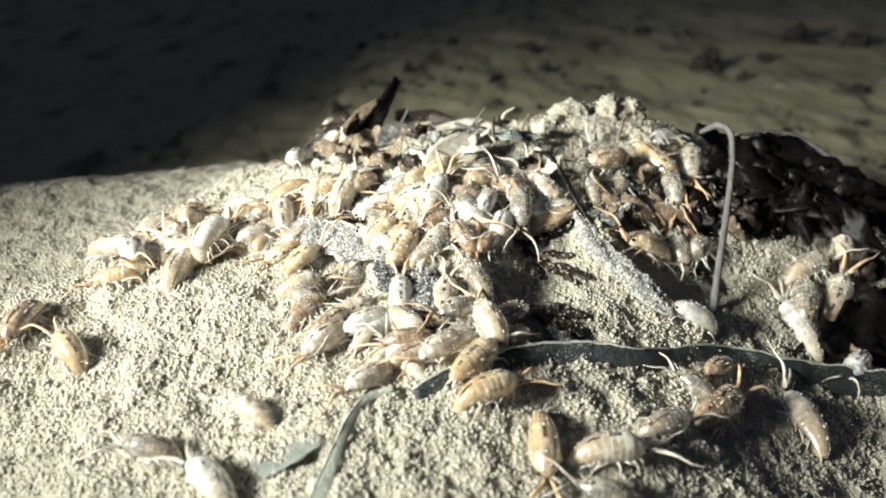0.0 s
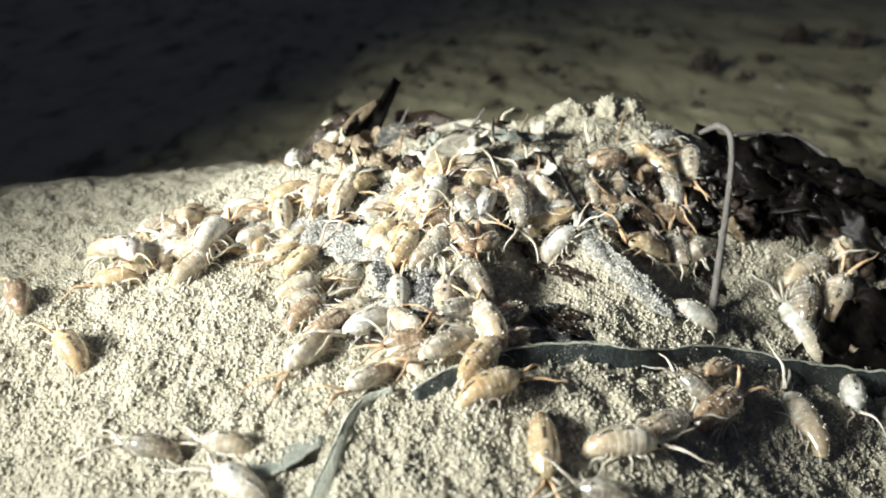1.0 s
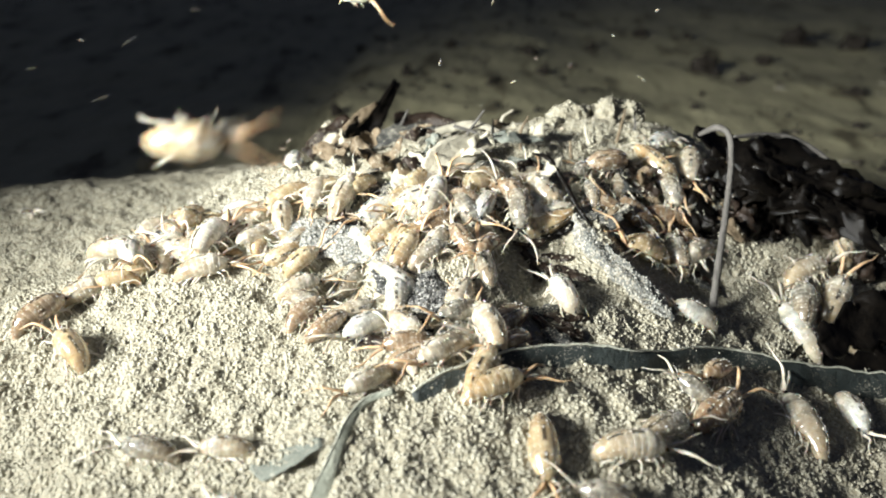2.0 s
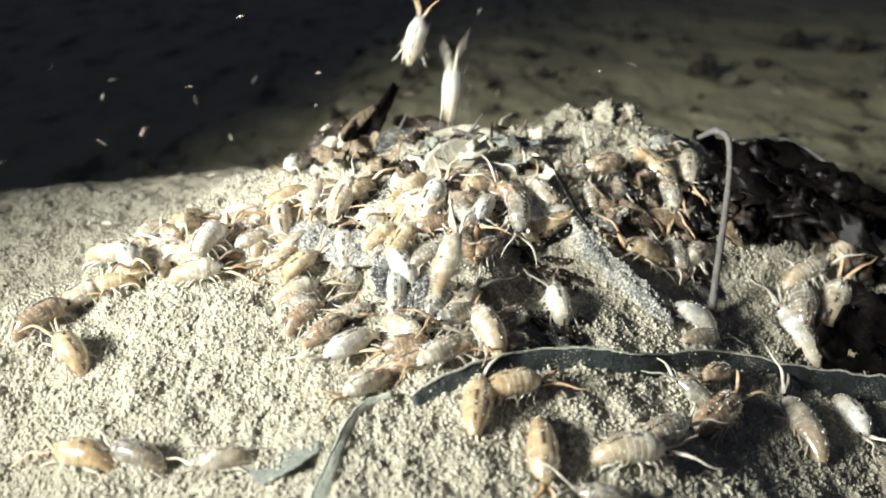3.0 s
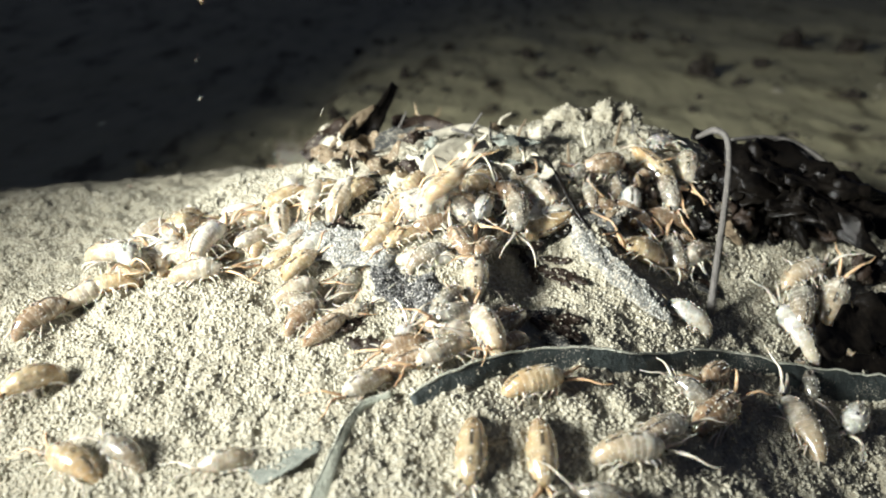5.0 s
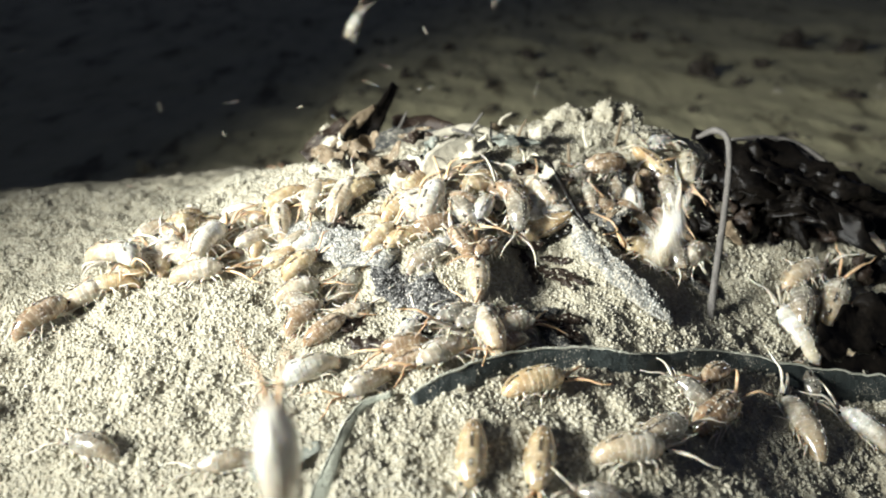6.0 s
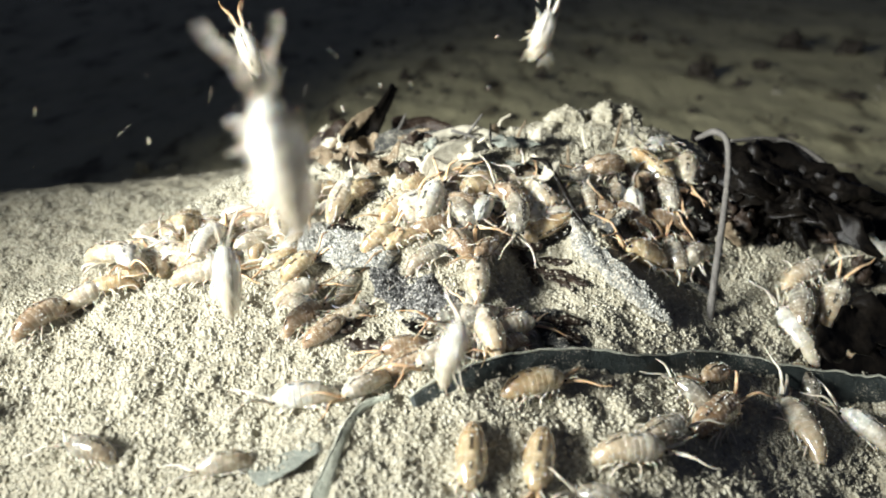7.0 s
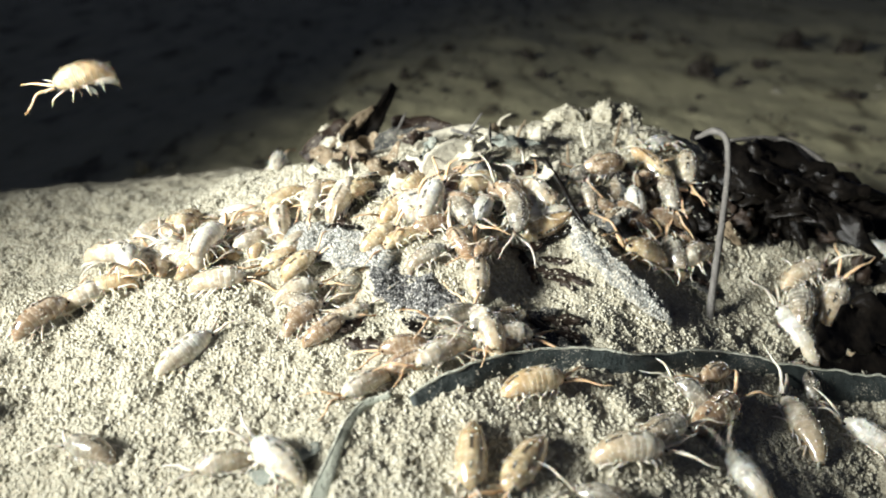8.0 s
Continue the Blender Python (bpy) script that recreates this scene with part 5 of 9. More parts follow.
tagged(blade("wrack_scrap", [(-0.0051, 0.2210, 0.0658), (-0.0036, 0.2251, 0.0669), (-0.0020, 0.2249, 0.0698), (-0.0005, 0.2253, 0.0696)],
             (0.001845, 0.00369, 0.003321, 0.001107), GREY_WEED, 0.0007, lean=(-68, -76), wavy=0.12, curl=-0.15, grit=8, ragged=0.35),
       "grey torn scrap of wrack on the heap", "seaweed")
tagged(blade("wrack_scrap", [(0.0233, 0.2166, 0.0629), (0.0277, 0.2197, 0.0612), (0.0317, 0.2179, 0.0577), (0.0353, 0.2148, 0.0563)],
             (0.002619, 0.005238, 0.004714, 0.001571), BROWN_WEED, 0.0007, lean=(-66, -17), wavy=0.12, curl=0.15, grit=8, ragged=0.35),
       "dark brown torn scrap of wrack on the heap", "seaweed")
tagged(blade("wrack_scrap", [(-0.0422, 0.2324, 0.0635), (-0.0386, 0.2323, 0.0635), (-0.0346, 0.2292, 0.0623), (-0.0310, 0.2295, 0.0645)],
             (0.002835, 0.005671, 0.005104, 0.001701), TAN_WEED, 0.0007, lean=(-44, -39), wavy=0.12, curl=0.02, grit=8, ragged=0.35),
       "tan torn scrap of wrack on the heap", "seaweed")
tagged(blade("wrack_scrap", [(-0.0301, 0.2353, 0.0583), (-0.0266, 0.2351, 0.0643), (-0.0239, 0.2392, 0.0649), (-0.0207, 0.2399, 0.0680)],
             (0.002996, 0.005992, 0.005393, 0.001798), TAN_WEED, 0.0007, lean=(-71, -30), wavy=0.12, curl=0.18, grit=8, ragged=0.35),
       "tan torn scrap of wrack on the heap", "seaweed")
tagged(blade("wrack_scrap", [(-0.0255, 0.2161, 0.0679), (-0.0224, 0.2201, 0.0654), (-0.0186, 0.2165, 0.0637), (-0.0152, 0.2188, 0.0611)],
             (0.002491, 0.004983, 0.004485, 0.001495), TAN_WEED, 0.0007, lean=(-53, -37), wavy=0.12, curl=-0.20, grit=8, ragged=0.35),
       "tan torn scrap of wrack on the heap", "seaweed")
tagged(blade("wrack_scrap", [(-0.0353, 0.2328, 0.0598), (-0.0337, 0.2370, 0.0616), (-0.0316, 0.2368, 0.0642), (-0.0297, 0.2388, 0.0654)],
             (0.00185, 0.0037, 0.00333, 0.00111), TAN_WEED, 0.0007, lean=(-63, -12), wavy=0.12, curl=-0.04, grit=8, ragged=0.35),
       "tan torn scrap of wrack on the heap", "seaweed")
tagged(blade("wrack_scrap", [(-0.0133, 0.2116, 0.0654), (-0.0108, 0.2115, 0.0633), (-0.0085, 0.2160, 0.0614), (-0.0057, 0.2106, 0.0636)],
             (0.001901, 0.003802, 0.003422, 0.001141), TAN_WEED, 0.0007, lean=(-24, -59), wavy=0.12, curl=-0.19, grit=8, ragged=0.35),
       "tan torn scrap of wrack on the heap", "seaweed")
tagged(blade("wrack_scrap", [(0.0163, 0.2259, 0.0698), (0.0215, 0.2258, 0.0694), (0.0272, 0.2294, 0.0678), (0.0325, 0.2294, 0.0676)],
             (0.002431, 0.004862, 0.004376, 0.001459), GREY_WEED, 0.0007, lean=(-25, -18), wavy=0.12, curl=-0.00, grit=8, ragged=0.35),
       "grey torn scrap of wrack on the heap", "seaweed")
tagged(blade("wrack_scrap", [(-0.0440, 0.2591, 0.0568), (-0.0392, 0.2598, 0.0590), (-0.0347, 0.2616, 0.0574), (-0.0296, 0.2595, 0.0584)],
             (0.002186, 0.004372, 0.003935, 0.001312), PALE_WEED, 0.0007, lean=(-61, -75), wavy=0.12, curl=0.06, grit=8, ragged=0.35),
       "pale torn scrap of wrack on the heap", "seaweed")
tagged(blade("wrack_scrap", [(0.0009, 0.2204, 0.0655), (0.0047, 0.2209, 0.0656), (0.0083, 0.2171, 0.0678), (0.0120, 0.2162, 0.0676)],
             (0.001907, 0.003814, 0.003433, 0.001144), PALE_WEED, 0.0007, lean=(-45, -35), wavy=0.12, curl=-0.18, grit=8, ragged=0.35),
       "pale torn scrap of wrack on the heap", "seaweed")
tagged(blade("wrack_scrap", [(0.0020, 0.2245, 0.0645), (0.0063, 0.2244, 0.0682), (0.0106, 0.2251, 0.0686), (0.0146, 0.2226, 0.0720)],
             (0.001068, 0.002136, 0.001923, 0.0006409), PALE_WEED, 0.0007, lean=(-27, -74), wavy=0.12, curl=-0.19, grit=8, ragged=0.35),
       "pale torn scrap of wrack on the heap", "seaweed")
tagged(blade("wrack_scrap", [(0.0087, 0.2216, 0.0631), (0.0096, 0.2206, 0.0654), (0.0106, 0.2234, 0.0669), (0.0116, 0.2270, 0.0687)],
             (0.001463, 0.002925, 0.002633, 0.0008776), GREY_WEED, 0.0007, lean=(-25, -66), wavy=0.12, curl=-0.11, grit=8, ragged=0.35),
       "grey torn scrap of wrack on the heap", "seaweed")
tagged(blade("wrack_scrap", [(-0.0323, 0.2380, 0.0580), (-0.0330, 0.2403, 0.0613), (-0.0332, 0.2397, 0.0654), (-0.0337, 0.2405, 0.0680)],
             (0.001507, 0.003013, 0.002712, 0.0009039), PALE_WEED, 0.0007, lean=(-37, -12), wavy=0.12, curl=0.01, grit=8, ragged=0.35),
       "pale torn scrap of wrack on the heap", "seaweed")
tagged(blade("wrack_scrap", [(-0.0133, 0.2120, 0.0632), (-0.0086, 0.2129, 0.0644), (-0.0039, 0.2170, 0.0620), (0.0009, 0.2114, 0.0637)],
             (0.002935, 0.00587, 0.005283, 0.001761), BROWN_WEED, 0.0007, lean=(-73, -57), wavy=0.12, curl=-0.10, grit=8, ragged=0.35),
       "dark brown torn scrap of wrack on the heap", "seaweed")
tagged(blade("wrack_scrap", [(0.0058, 0.2218, 0.0630), (0.0076, 0.2233, 0.0647), (0.0093, 0.2224, 0.0683), (0.0111, 0.2245, 0.0708)],
             (0.001635, 0.00327, 0.002943, 0.000981), PALE_WEED, 0.0007, lean=(-78, -65), wavy=0.12, curl=-0.05, grit=8, ragged=0.35),
       "pale torn scrap of wrack on the heap", "seaweed")
tagged(blade("wrack_scrap", [(0.0259, 0.2179, 0.0543), (0.0299, 0.2200, 0.0585), (0.0333, 0.2175, 0.0619), (0.0376, 0.2210, 0.0645)],
             (0.002734, 0.005468, 0.004921, 0.00164), PALE_WEED, 0.0007, lean=(-57, -21), wavy=0.12, curl=0.01, grit=8, ragged=0.35),
       "pale torn scrap of wrack on the heap", "seaweed")
tagged(blade("wrack_scrap", [(-0.0356, 0.2239, 0.0614), (-0.0334, 0.2252, 0.0624), (-0.0316, 0.2288, 0.0607), (-0.0292, 0.2265, 0.0584)],
             (0.001779, 0.003558, 0.003202, 0.001067), PALE_WEED, 0.0007, lean=(-38, -19), wavy=0.12, curl=0.00, grit=8, ragged=0.35),
       "pale torn scrap of wrack on the heap", "seaweed")
tagged(blade("wrack_scrap", [(-0.0145, 0.2095, 0.0584), (-0.0121, 0.2120, 0.0620), (-0.0095, 0.2123, 0.0630), (-0.0071, 0.2166, 0.0655)],
             (0.002816, 0.005633, 0.00507, 0.00169), PALE_WEED, 0.0007, lean=(-27, -60), wavy=0.12, curl=-0.14, grit=8, ragged=0.35),
       "pale torn scrap of wrack on the heap", "seaweed")
tagged(blade("wrack_scrap", [(-0.0099, 0.2183, 0.0668), (-0.0056, 0.2144, 0.0658), (-0.0015, 0.2189, 0.0648), (0.0026, 0.2139, 0.0637)],
             (0.001681, 0.003363, 0.003027, 0.001009), PALE_WEED, 0.0007, lean=(-27, -70), wavy=0.12, curl=-0.03, grit=8, ragged=0.35),
       "pale torn scrap of wrack on the heap", "seaweed")
tagged(blade("wrack_scrap", [(-0.0043, 0.2157, 0.0620), (-0.0005, 0.2163, 0.0631), (0.0033, 0.2190, 0.0615), (0.0071, 0.2186, 0.0629)],
             (0.002112, 0.004224, 0.003802, 0.001267), PALE_WEED, 0.0007, lean=(-15, -12), wavy=0.12, curl=-0.17, grit=8, ragged=0.35),
       "pale torn scrap of wrack on the heap", "seaweed")
tagged(blade("wrack_scrap", [(-0.0114, 0.2134, 0.0578), (-0.0114, 0.2173, 0.0600), (-0.0110, 0.2137, 0.0652), (-0.0110, 0.2171, 0.0652)],
             (0.002314, 0.004629, 0.004166, 0.001389), PALE_WEED, 0.0007, lean=(-56, -30), wavy=0.12, curl=-0.07, grit=8, ragged=0.35),
       "pale torn scrap of wrack on the heap", "seaweed")
tagged(blade("wrack_scrap", [(-0.0143, 0.2450, 0.0655), (-0.0106, 0.2442, 0.0656), (-0.0070, 0.2456, 0.0674), (-0.0034, 0.2435, 0.0687)],
             (0.001304, 0.002608, 0.002348, 0.0007825), TAN_WEED, 0.0007, lean=(-53, -12), wavy=0.12, curl=-0.04, grit=8, ragged=0.35),
       "tan torn scrap of wrack on the heap", "seaweed")
tagged(blade("wrack_scrap", [(-0.0211, 0.2192, 0.0596), (-0.0183, 0.2217, 0.0637), (-0.0154, 0.2207, 0.0654), (-0.0125, 0.2221, 0.0705)],
             (0.002293, 0.004587, 0.004128, 0.001376), TAN_WEED, 0.0007, lean=(-47, -14), wavy=0.12, curl=-0.16, grit=8, ragged=0.35),
       "tan torn scrap of wrack on the heap", "seaweed")
tagged(blade("wrack_scrap", [(0.0256, 0.2341, 0.0664), (0.0290, 0.2380, 0.0672), (0.0318, 0.2360, 0.0684), (0.0350, 0.2373, 0.0695)],
             (0.002484, 0.004967, 0.004471, 0.00149), PALE_WEED, 0.0007, lean=(-65, -76), wavy=0.12, curl=-0.19, grit=8, ragged=0.35),
       "pale torn scrap of wrack on the heap", "seaweed")
tagged(blade("wrack_scrap", [(0.0211, 0.2251, 0.0629), (0.0251, 0.2208, 0.0629), (0.0297, 0.2234, 0.0622), (0.0340, 0.2220, 0.0612)],
             (0.001385, 0.002769, 0.002492, 0.0008307), GREY_WEED, 0.0007, lean=(-35, -29), wavy=0.12, curl=0.01, grit=8, ragged=0.35),
       "grey torn scrap of wrack on the heap", "seaweed")
tagged(blade("wrack_scrap", [(-0.0121, 0.2332, 0.0675), (-0.0089, 0.2314, 0.0688), (-0.0058, 0.2358, 0.0688), (-0.0026, 0.2338, 0.0687)],
             (0.001904, 0.003808, 0.003427, 0.001142), BROWN_WEED, 0.0007, lean=(-75, -13), wavy=0.12, curl=-0.04, grit=8, ragged=0.35),
       "dark brown torn scrap of wrack on the heap", "seaweed")
tagged(stem("dry_straw", [(0.0596, 0.2434, 0.0624), (0.0611, 0.2458, 0.0677), (0.0626, 0.2483, 0.0729)],
            (0.0006, 0.0005, 0.0003), TAN_WEED), "thin dry straw sticking out of the heap", "straw")
tagged(stem("dry_straw", [(-0.0199, 0.2614, 0.0565), (-0.0154, 0.2642, 0.0624), (-0.0123, 0.2669, 0.0683)],
            (0.0006, 0.0005, 0.0003), STALK), "thin dry straw sticking out of the heap", "straw")
tagged(stem("dry_straw", [(0.0205, 0.2493, 0.0681), (0.0214, 0.2502, 0.0700), (0.0248, 0.2511, 0.0719)],
            (0.0006, 0.0005, 0.0003), PALE_WEED), "thin dry straw sticking out of the heap", "straw")
tagged(stem("dry_straw", [(-0.0108, 0.2168, 0.0616), (-0.0085, 0.2176, 0.0633), (-0.0054, 0.2184, 0.0651)],
            (0.0006, 0.0005, 0.0003), BLACK_WEED), "thin dry straw sticking out of the heap", "straw")
tagged(stem("dry_straw", [(0.0256, 0.2311, 0.0635), (0.0255, 0.2335, 0.0686), (0.0281, 0.2358, 0.0737)],
            (0.0006, 0.0005, 0.0003), TAN_WEED), "thin dry straw sticking out of the heap", "straw")
tagged(stem("dry_straw", [(0.0491, 0.2369, 0.0637), (0.0479, 0.2383, 0.0668), (0.0475, 0.2398, 0.0699)],
            (0.0006, 0.0005, 0.0003), PALE_WEED), "thin dry straw sticking out of the heap", "straw")
tagged(stem("dry_straw", [(0.0084, 0.2429, 0.0653), (0.0115, 0.2448, 0.0693), (0.0145, 0.2466, 0.0732)],
            (0.0006, 0.0005, 0.0003), STALK), "thin dry straw sticking out of the heap", "straw")
tagged(stem("dry_straw", [(0.0176, 0.2318, 0.0658), (0.0165, 0.2334, 0.0693), (0.0166, 0.2351, 0.0729)],
            (0.0006, 0.0005, 0.0003), BLACK_WEED), "thin dry straw sticking out of the heap", "straw")
tagged(stem("dry_straw", [(-0.0095, 0.2181, 0.0648), (-0.0067, 0.2186, 0.0658), (-0.0053, 0.2190, 0.0668)],
            (0.0006, 0.0005, 0.0003), BLACK_WEED), "thin dry straw sticking out of the heap", "straw")
tagged(stem("dry_straw", [(0.0419, 0.2292, 0.0612), (0.0417, 0.2304, 0.0639), (0.0416, 0.2317, 0.0666)],
            (0.0006, 0.0005, 0.0003), TAN_WEED), "thin dry straw sticking out of the heap", "straw")
tagged(stem("dry_straw", [(0.0659, 0.2478, 0.0641), (0.0668, 0.2492, 0.0671), (0.0664, 0.2506, 0.0702)],
            (0.0006, 0.0005, 0.0003), STALK), "thin dry straw sticking out of the heap", "straw")
tagged(stem("dry_straw", [(0.0037, 0.2374, 0.0700), (0.0103, 0.2365, 0.0682), (0.0140, 0.2357, 0.0664)],
            (0.0006, 0.0005, 0.0003), STALK), "thin dry straw sticking out of the heap", "straw")
tagged(clod("sand_clod", 0.0474, 0.2628, 0.0644, 0.008, 0.007, 0.007, SAND, 0, rough=0.5, grit=400), "crumbly clod of pale damp sand", "sand clod")
tagged(clod("sand_clod", 0.0602, 0.2651, 0.0646, 0.009, 0.008, 0.007, SAND, 1, rough=0.5, grit=400), "crumbly clod of pale damp sand", "sand clod")
tagged(clod("sand_clod", 0.0669, 0.2677, 0.0656, 0.006, 0.006, 0.006, SAND, 2, rough=0.5, grit=400), "crumbly clod of pale damp sand", "sand clod")
tagged(clod("sand_clod", 0.0384, 0.2552, 0.0623, 0.007, 0.006, 0.005, SAND, 3, rough=0.5, grit=400), "crumbly clod of pale damp sand", "sand clod")
tagged(clod("sand_clod", 0.0514, 0.2549, 0.0618, 0.008, 0.006, 0.004, SAND, 4, rough=0.5, grit=400), "crumbly clod of pale damp sand", "sand clod")
tagged(clod("sand_clod", 0.0684, 0.2502, 0.0611, 0.006, 0.006, 0.004, SAND, 5, rough=0.5, grit=400), "crumbly clod of pale damp sand", "sand clod")
tagged(clod("sand_clod", -0.1859, 0.4439, -0.0127, 0.005, 0.004, 0.005, SAND, 6, rough=0.5, grit=400), "crumbly clod of pale damp sand", "sand clod")
tagged(clod("sand_clod", -0.1711, 0.4520, -0.0146, 0.005, 0.004, 0.003, SAND, 7, rough=0.5, grit=400), "crumbly clod of pale damp sand", "sand clod")
tagged(clod("sand_clod", -0.0409, 0.2685, 0.0580, 0.005, 0.004, 0.004, SAND, 8, rough=0.5, grit=400), "crumbly clod of pale damp sand", "sand clod")


def midge():
    """A small pale fly with two spread wings."""
    root = new("midge")
    bm = bmesh.new()
    tube(bm, [(0.0020, 0, 0), (0.0014, 0, 0.0001), (0.0004, 0, 0.0001), (-0.0012, 0, -0.0002), (-0.0026, 0, -0.0006)], [0.0002, 0.0006, 0.0006, 0.00045, 0.0001], 7)
    part("body", bm, LIMB_MATS["pale"], root)
    for side in (-1, 1):
        bm = bmesh.new()
        tube(bm, [(0.0006, side * 0.0003, 0.0004), (0.0002, side * 0.0016, 0.0012), (-0.0008, side * 0.0032, 0.0020), (-0.0018, side * 0.0040, 0.0022)], [0.0002, 0.0006, 0.0008, 0.0002], 6)
        wing = part("wing", bm, LIMB_MATS["pale"], root)
        for k in range(3):
            bm = bmesh.new()
            x = 0.0010 - 0.0007 * k
            tube(bm, [(x, side * 0.0003, -0.0002), (x * 1.5, side * 0.0014, -0.0004), (x * 2.0, side * 0.0022, -0.0018)], [0.00012, 0.0001, 0.00006], 4)
            part("leg", bm, LIMB_MATS["pale"], root)
    return tagged(root, "tiny pale midge flying over the sand", "fly", "midges in the air")


settle(-0.0476, 0.2054, 0.0475, 102, -21, -4, 1.02, "cream", "arched", "orange", 0)
settle(0.0045, 0.2096, 0.0573, -140, 12, 28, 0.94, "brown", "arched", "orange", 1)
settle(0.0132, 0.2119, 0.0551, -138, 6, 9, 1.18, "amber", "arched", "orange", 0)
settle(0.0049, 0.2001, 0.0532, -18, 20, -18, 0.85, "brown", "curled", "orange", 2)
settle(0.0219, 0.2118, 0.0526, -130, 13, 23, 1.22, "grey", "straight", "pale", 0)
settle(0.0312, 0.2139, 0.0511, 128, -22, -11, 1.20, "cream", "arched", "pale", 1)
settle(0.0341, 0.2088, 0.0508, 176, 17, -62, 0.85, "white", "arched", "pale", 2)
settle(0.0141, 0.1641, 0.0366, -132, -6, -34, 1.25, "brown", "straight", "pale", 0)
settle(-0.0341, 0.1655, 0.0371, 50, -4, -14, 0.91, "brown", "arched", "pale", 0)
settle(-0.0383, 0.1763, 0.0391, 28, -1, -2, 0.85, "cream", "arched", "orange", 0)
settle(-0.0393, 0.1879, 0.0419, 39, -14, 26, 0.85, "amber", "curled", "orange", 1)
settle(0.0014, 0.1472, 0.0368, -139, 6, 14, 1.02, "cream", "arched", "orange", 1)
settle(-0.0170, 0.1412, 0.0338, -143, 8, -8, 0.85, "cream", "arched", "orange", 1)
settle(-0.0081, 0.1511, 0.0372, -168, 4, -3, 0.85, "brown", "arched", "orange", 2)
settle(0.0499, 0.1355, 0.0248, 31, 14, 14, 0.95, "grey", "arched", "pale", 1)
settle(0.0617, 0.1513, 0.0231, 150, -27, 5, 0.85, "grey", "arched", "pale", 0)
settle(0.0676, 0.1486, 0.0178, 43, 7, 7, 1.25, "brown", "arched", "orange", 1)
settle(0.0917, 0.1553, 0.0104, 96, -16, 45, 1.30, "cream", "straight", "pale", 1)
settle(0.1069, 0.1930, 0.0158, 113, -34, 7, 1.30, "white", "straight", "pale", 0)
settle(0.1099, 0.1993, 0.0215, 75, -20, 12, 1.15, "grey", "arched", "pale", 1)
settle(0.1225, 0.2048, 0.0199, 53, -25, 16, 1.30, "cream", "arched", "orange", 1)
settle(0.1163, 0.2077, 0.0262, 24, -2, -19, 1.20, "cream", "arched", "pale", 1)
settle(0.1230, 0.1944, 0.0135, 126, -35, -12, 0.85, "grey", "straight", "pale", 0)
settle(0.0596, 0.1999, 0.0368, -164, -29, 4, 1.25, "amber", "arched", "orange", 1)
settle(0.0812, 0.2055, 0.0303, -134, 9, 21, 1.25, "cream", "curled", "pale", 1)
settle(0.0703, 0.2142, 0.0406, -174, -11, 15, 1.25, "brown", "arched", "orange", 0)
settle(0.0838, 0.2375, 0.0536, -104, 14, 5, 1.25, "cream", "straight", "orange", 0)
settle(0.0711, 0.2344, 0.0551, -53, 27, 23, 1.25, "amber", "straight", "orange", 1)
settle(0.0770, 0.2417, 0.0595, -147, -2, 41, 0.98, "white", "arched", "pale", 1)
settle(0.0604, 0.2232, 0.0513, 56, -18, -35, 1.01, "grey", "arched", "pale", 0)
settle(0.0453, 0.2156, 0.0515, 96, -23, 18, 0.85, "grey", "arched", "pale", 1)
settle(0.0939, 0.2238, 0.0436, -159, -1, 16, 1.18, "grey", "straight", "pale", 1)
settle(-0.0887, 0.2120, 0.0413, -135, 10, 16, 0.85, "cream", "arched", "pale", 0)
settle(-0.0815, 0.2184, 0.0428, -136, 14, -6, 0.85, "amber", "arched", "orange", 2)
settle(-0.0703, 0.2105, 0.0438, 174, 9, -30, 0.85, "amber", "curled", "orange", 0)
settle(-0.0771, 0.1990, 0.0413, 127, -0, -33, 1.25, "white", "straight", "pale", 1)
settle(-0.0901, 0.1811, 0.0382, -166, 10, 15, 0.85, "amber", "arched", "orange", 0)
settle(-0.0852, 0.1849, 0.0388, 29, -9, -18, 0.85, "amber", "arched", "pale", 1)
settle(-0.0615, 0.2119, 0.0471, -179, 16, 26, 0.85, "white", "arched", "pale", 0)
settle(-0.0515, 0.2057, 0.0491, -130, 24, 67, 0.90, "cream", "arched", "orange", 0)
settle(-0.0542, 0.1967, 0.0431, -148, 13, -2, 0.85, "cream", "curled", "pale", 0)
settle(-0.0465, 0.1935, 0.0442, -152, 15, -68, 0.85, "amber", "arched", "orange", 1)
settle(-0.0672, 0.1939, 0.0422, 49, -9, -8, 0.85, "grey", "arched", "pale", 1)
settle(0.0452, 0.2242, 0.0558, -142, 5, -7, 0.85, "grey", "arched", "pale", 0)
settle(-0.0164, 0.1914, 0.0483, 32, -24, -2, 0.85, "amber", "arched", "orange", 1)
settle(0.0330, 0.1149, 0.0246, 171, -7, -18, 0.85, "grey", "arched", "pale", 1)
settle(-0.0252, 0.1841, 0.0377, 52, -29, 4, 0.85, "grey", "straight", "pale", 1)
settle(-0.0063, 0.2117, 0.0575, -129, 17, 7, 0.85, "amber", "arched", "orange", 2)
settle(0.2342, 0.3976, -0.0159, -124, -16, -9, 1.25, "cream", "straight", "pale", 1)
settle(-0.0346, 0.2132, 0.0541, -141, 20, -3, 0.85, "amber", "arched", "orange", 0)
settle(-0.0247, 0.2104, 0.0548, -139, 21, -15, 0.85, "amber", "curled", "pale", 1)
settle(-0.0102, 0.2016, 0.0526, -38, 13, 15, 0.85, "cream", "arched", "orange", 1)
settle(-0.0039, 0.2038, 0.0555, -33, 12, -37, 0.85, "amber", "arched", "orange", 2)
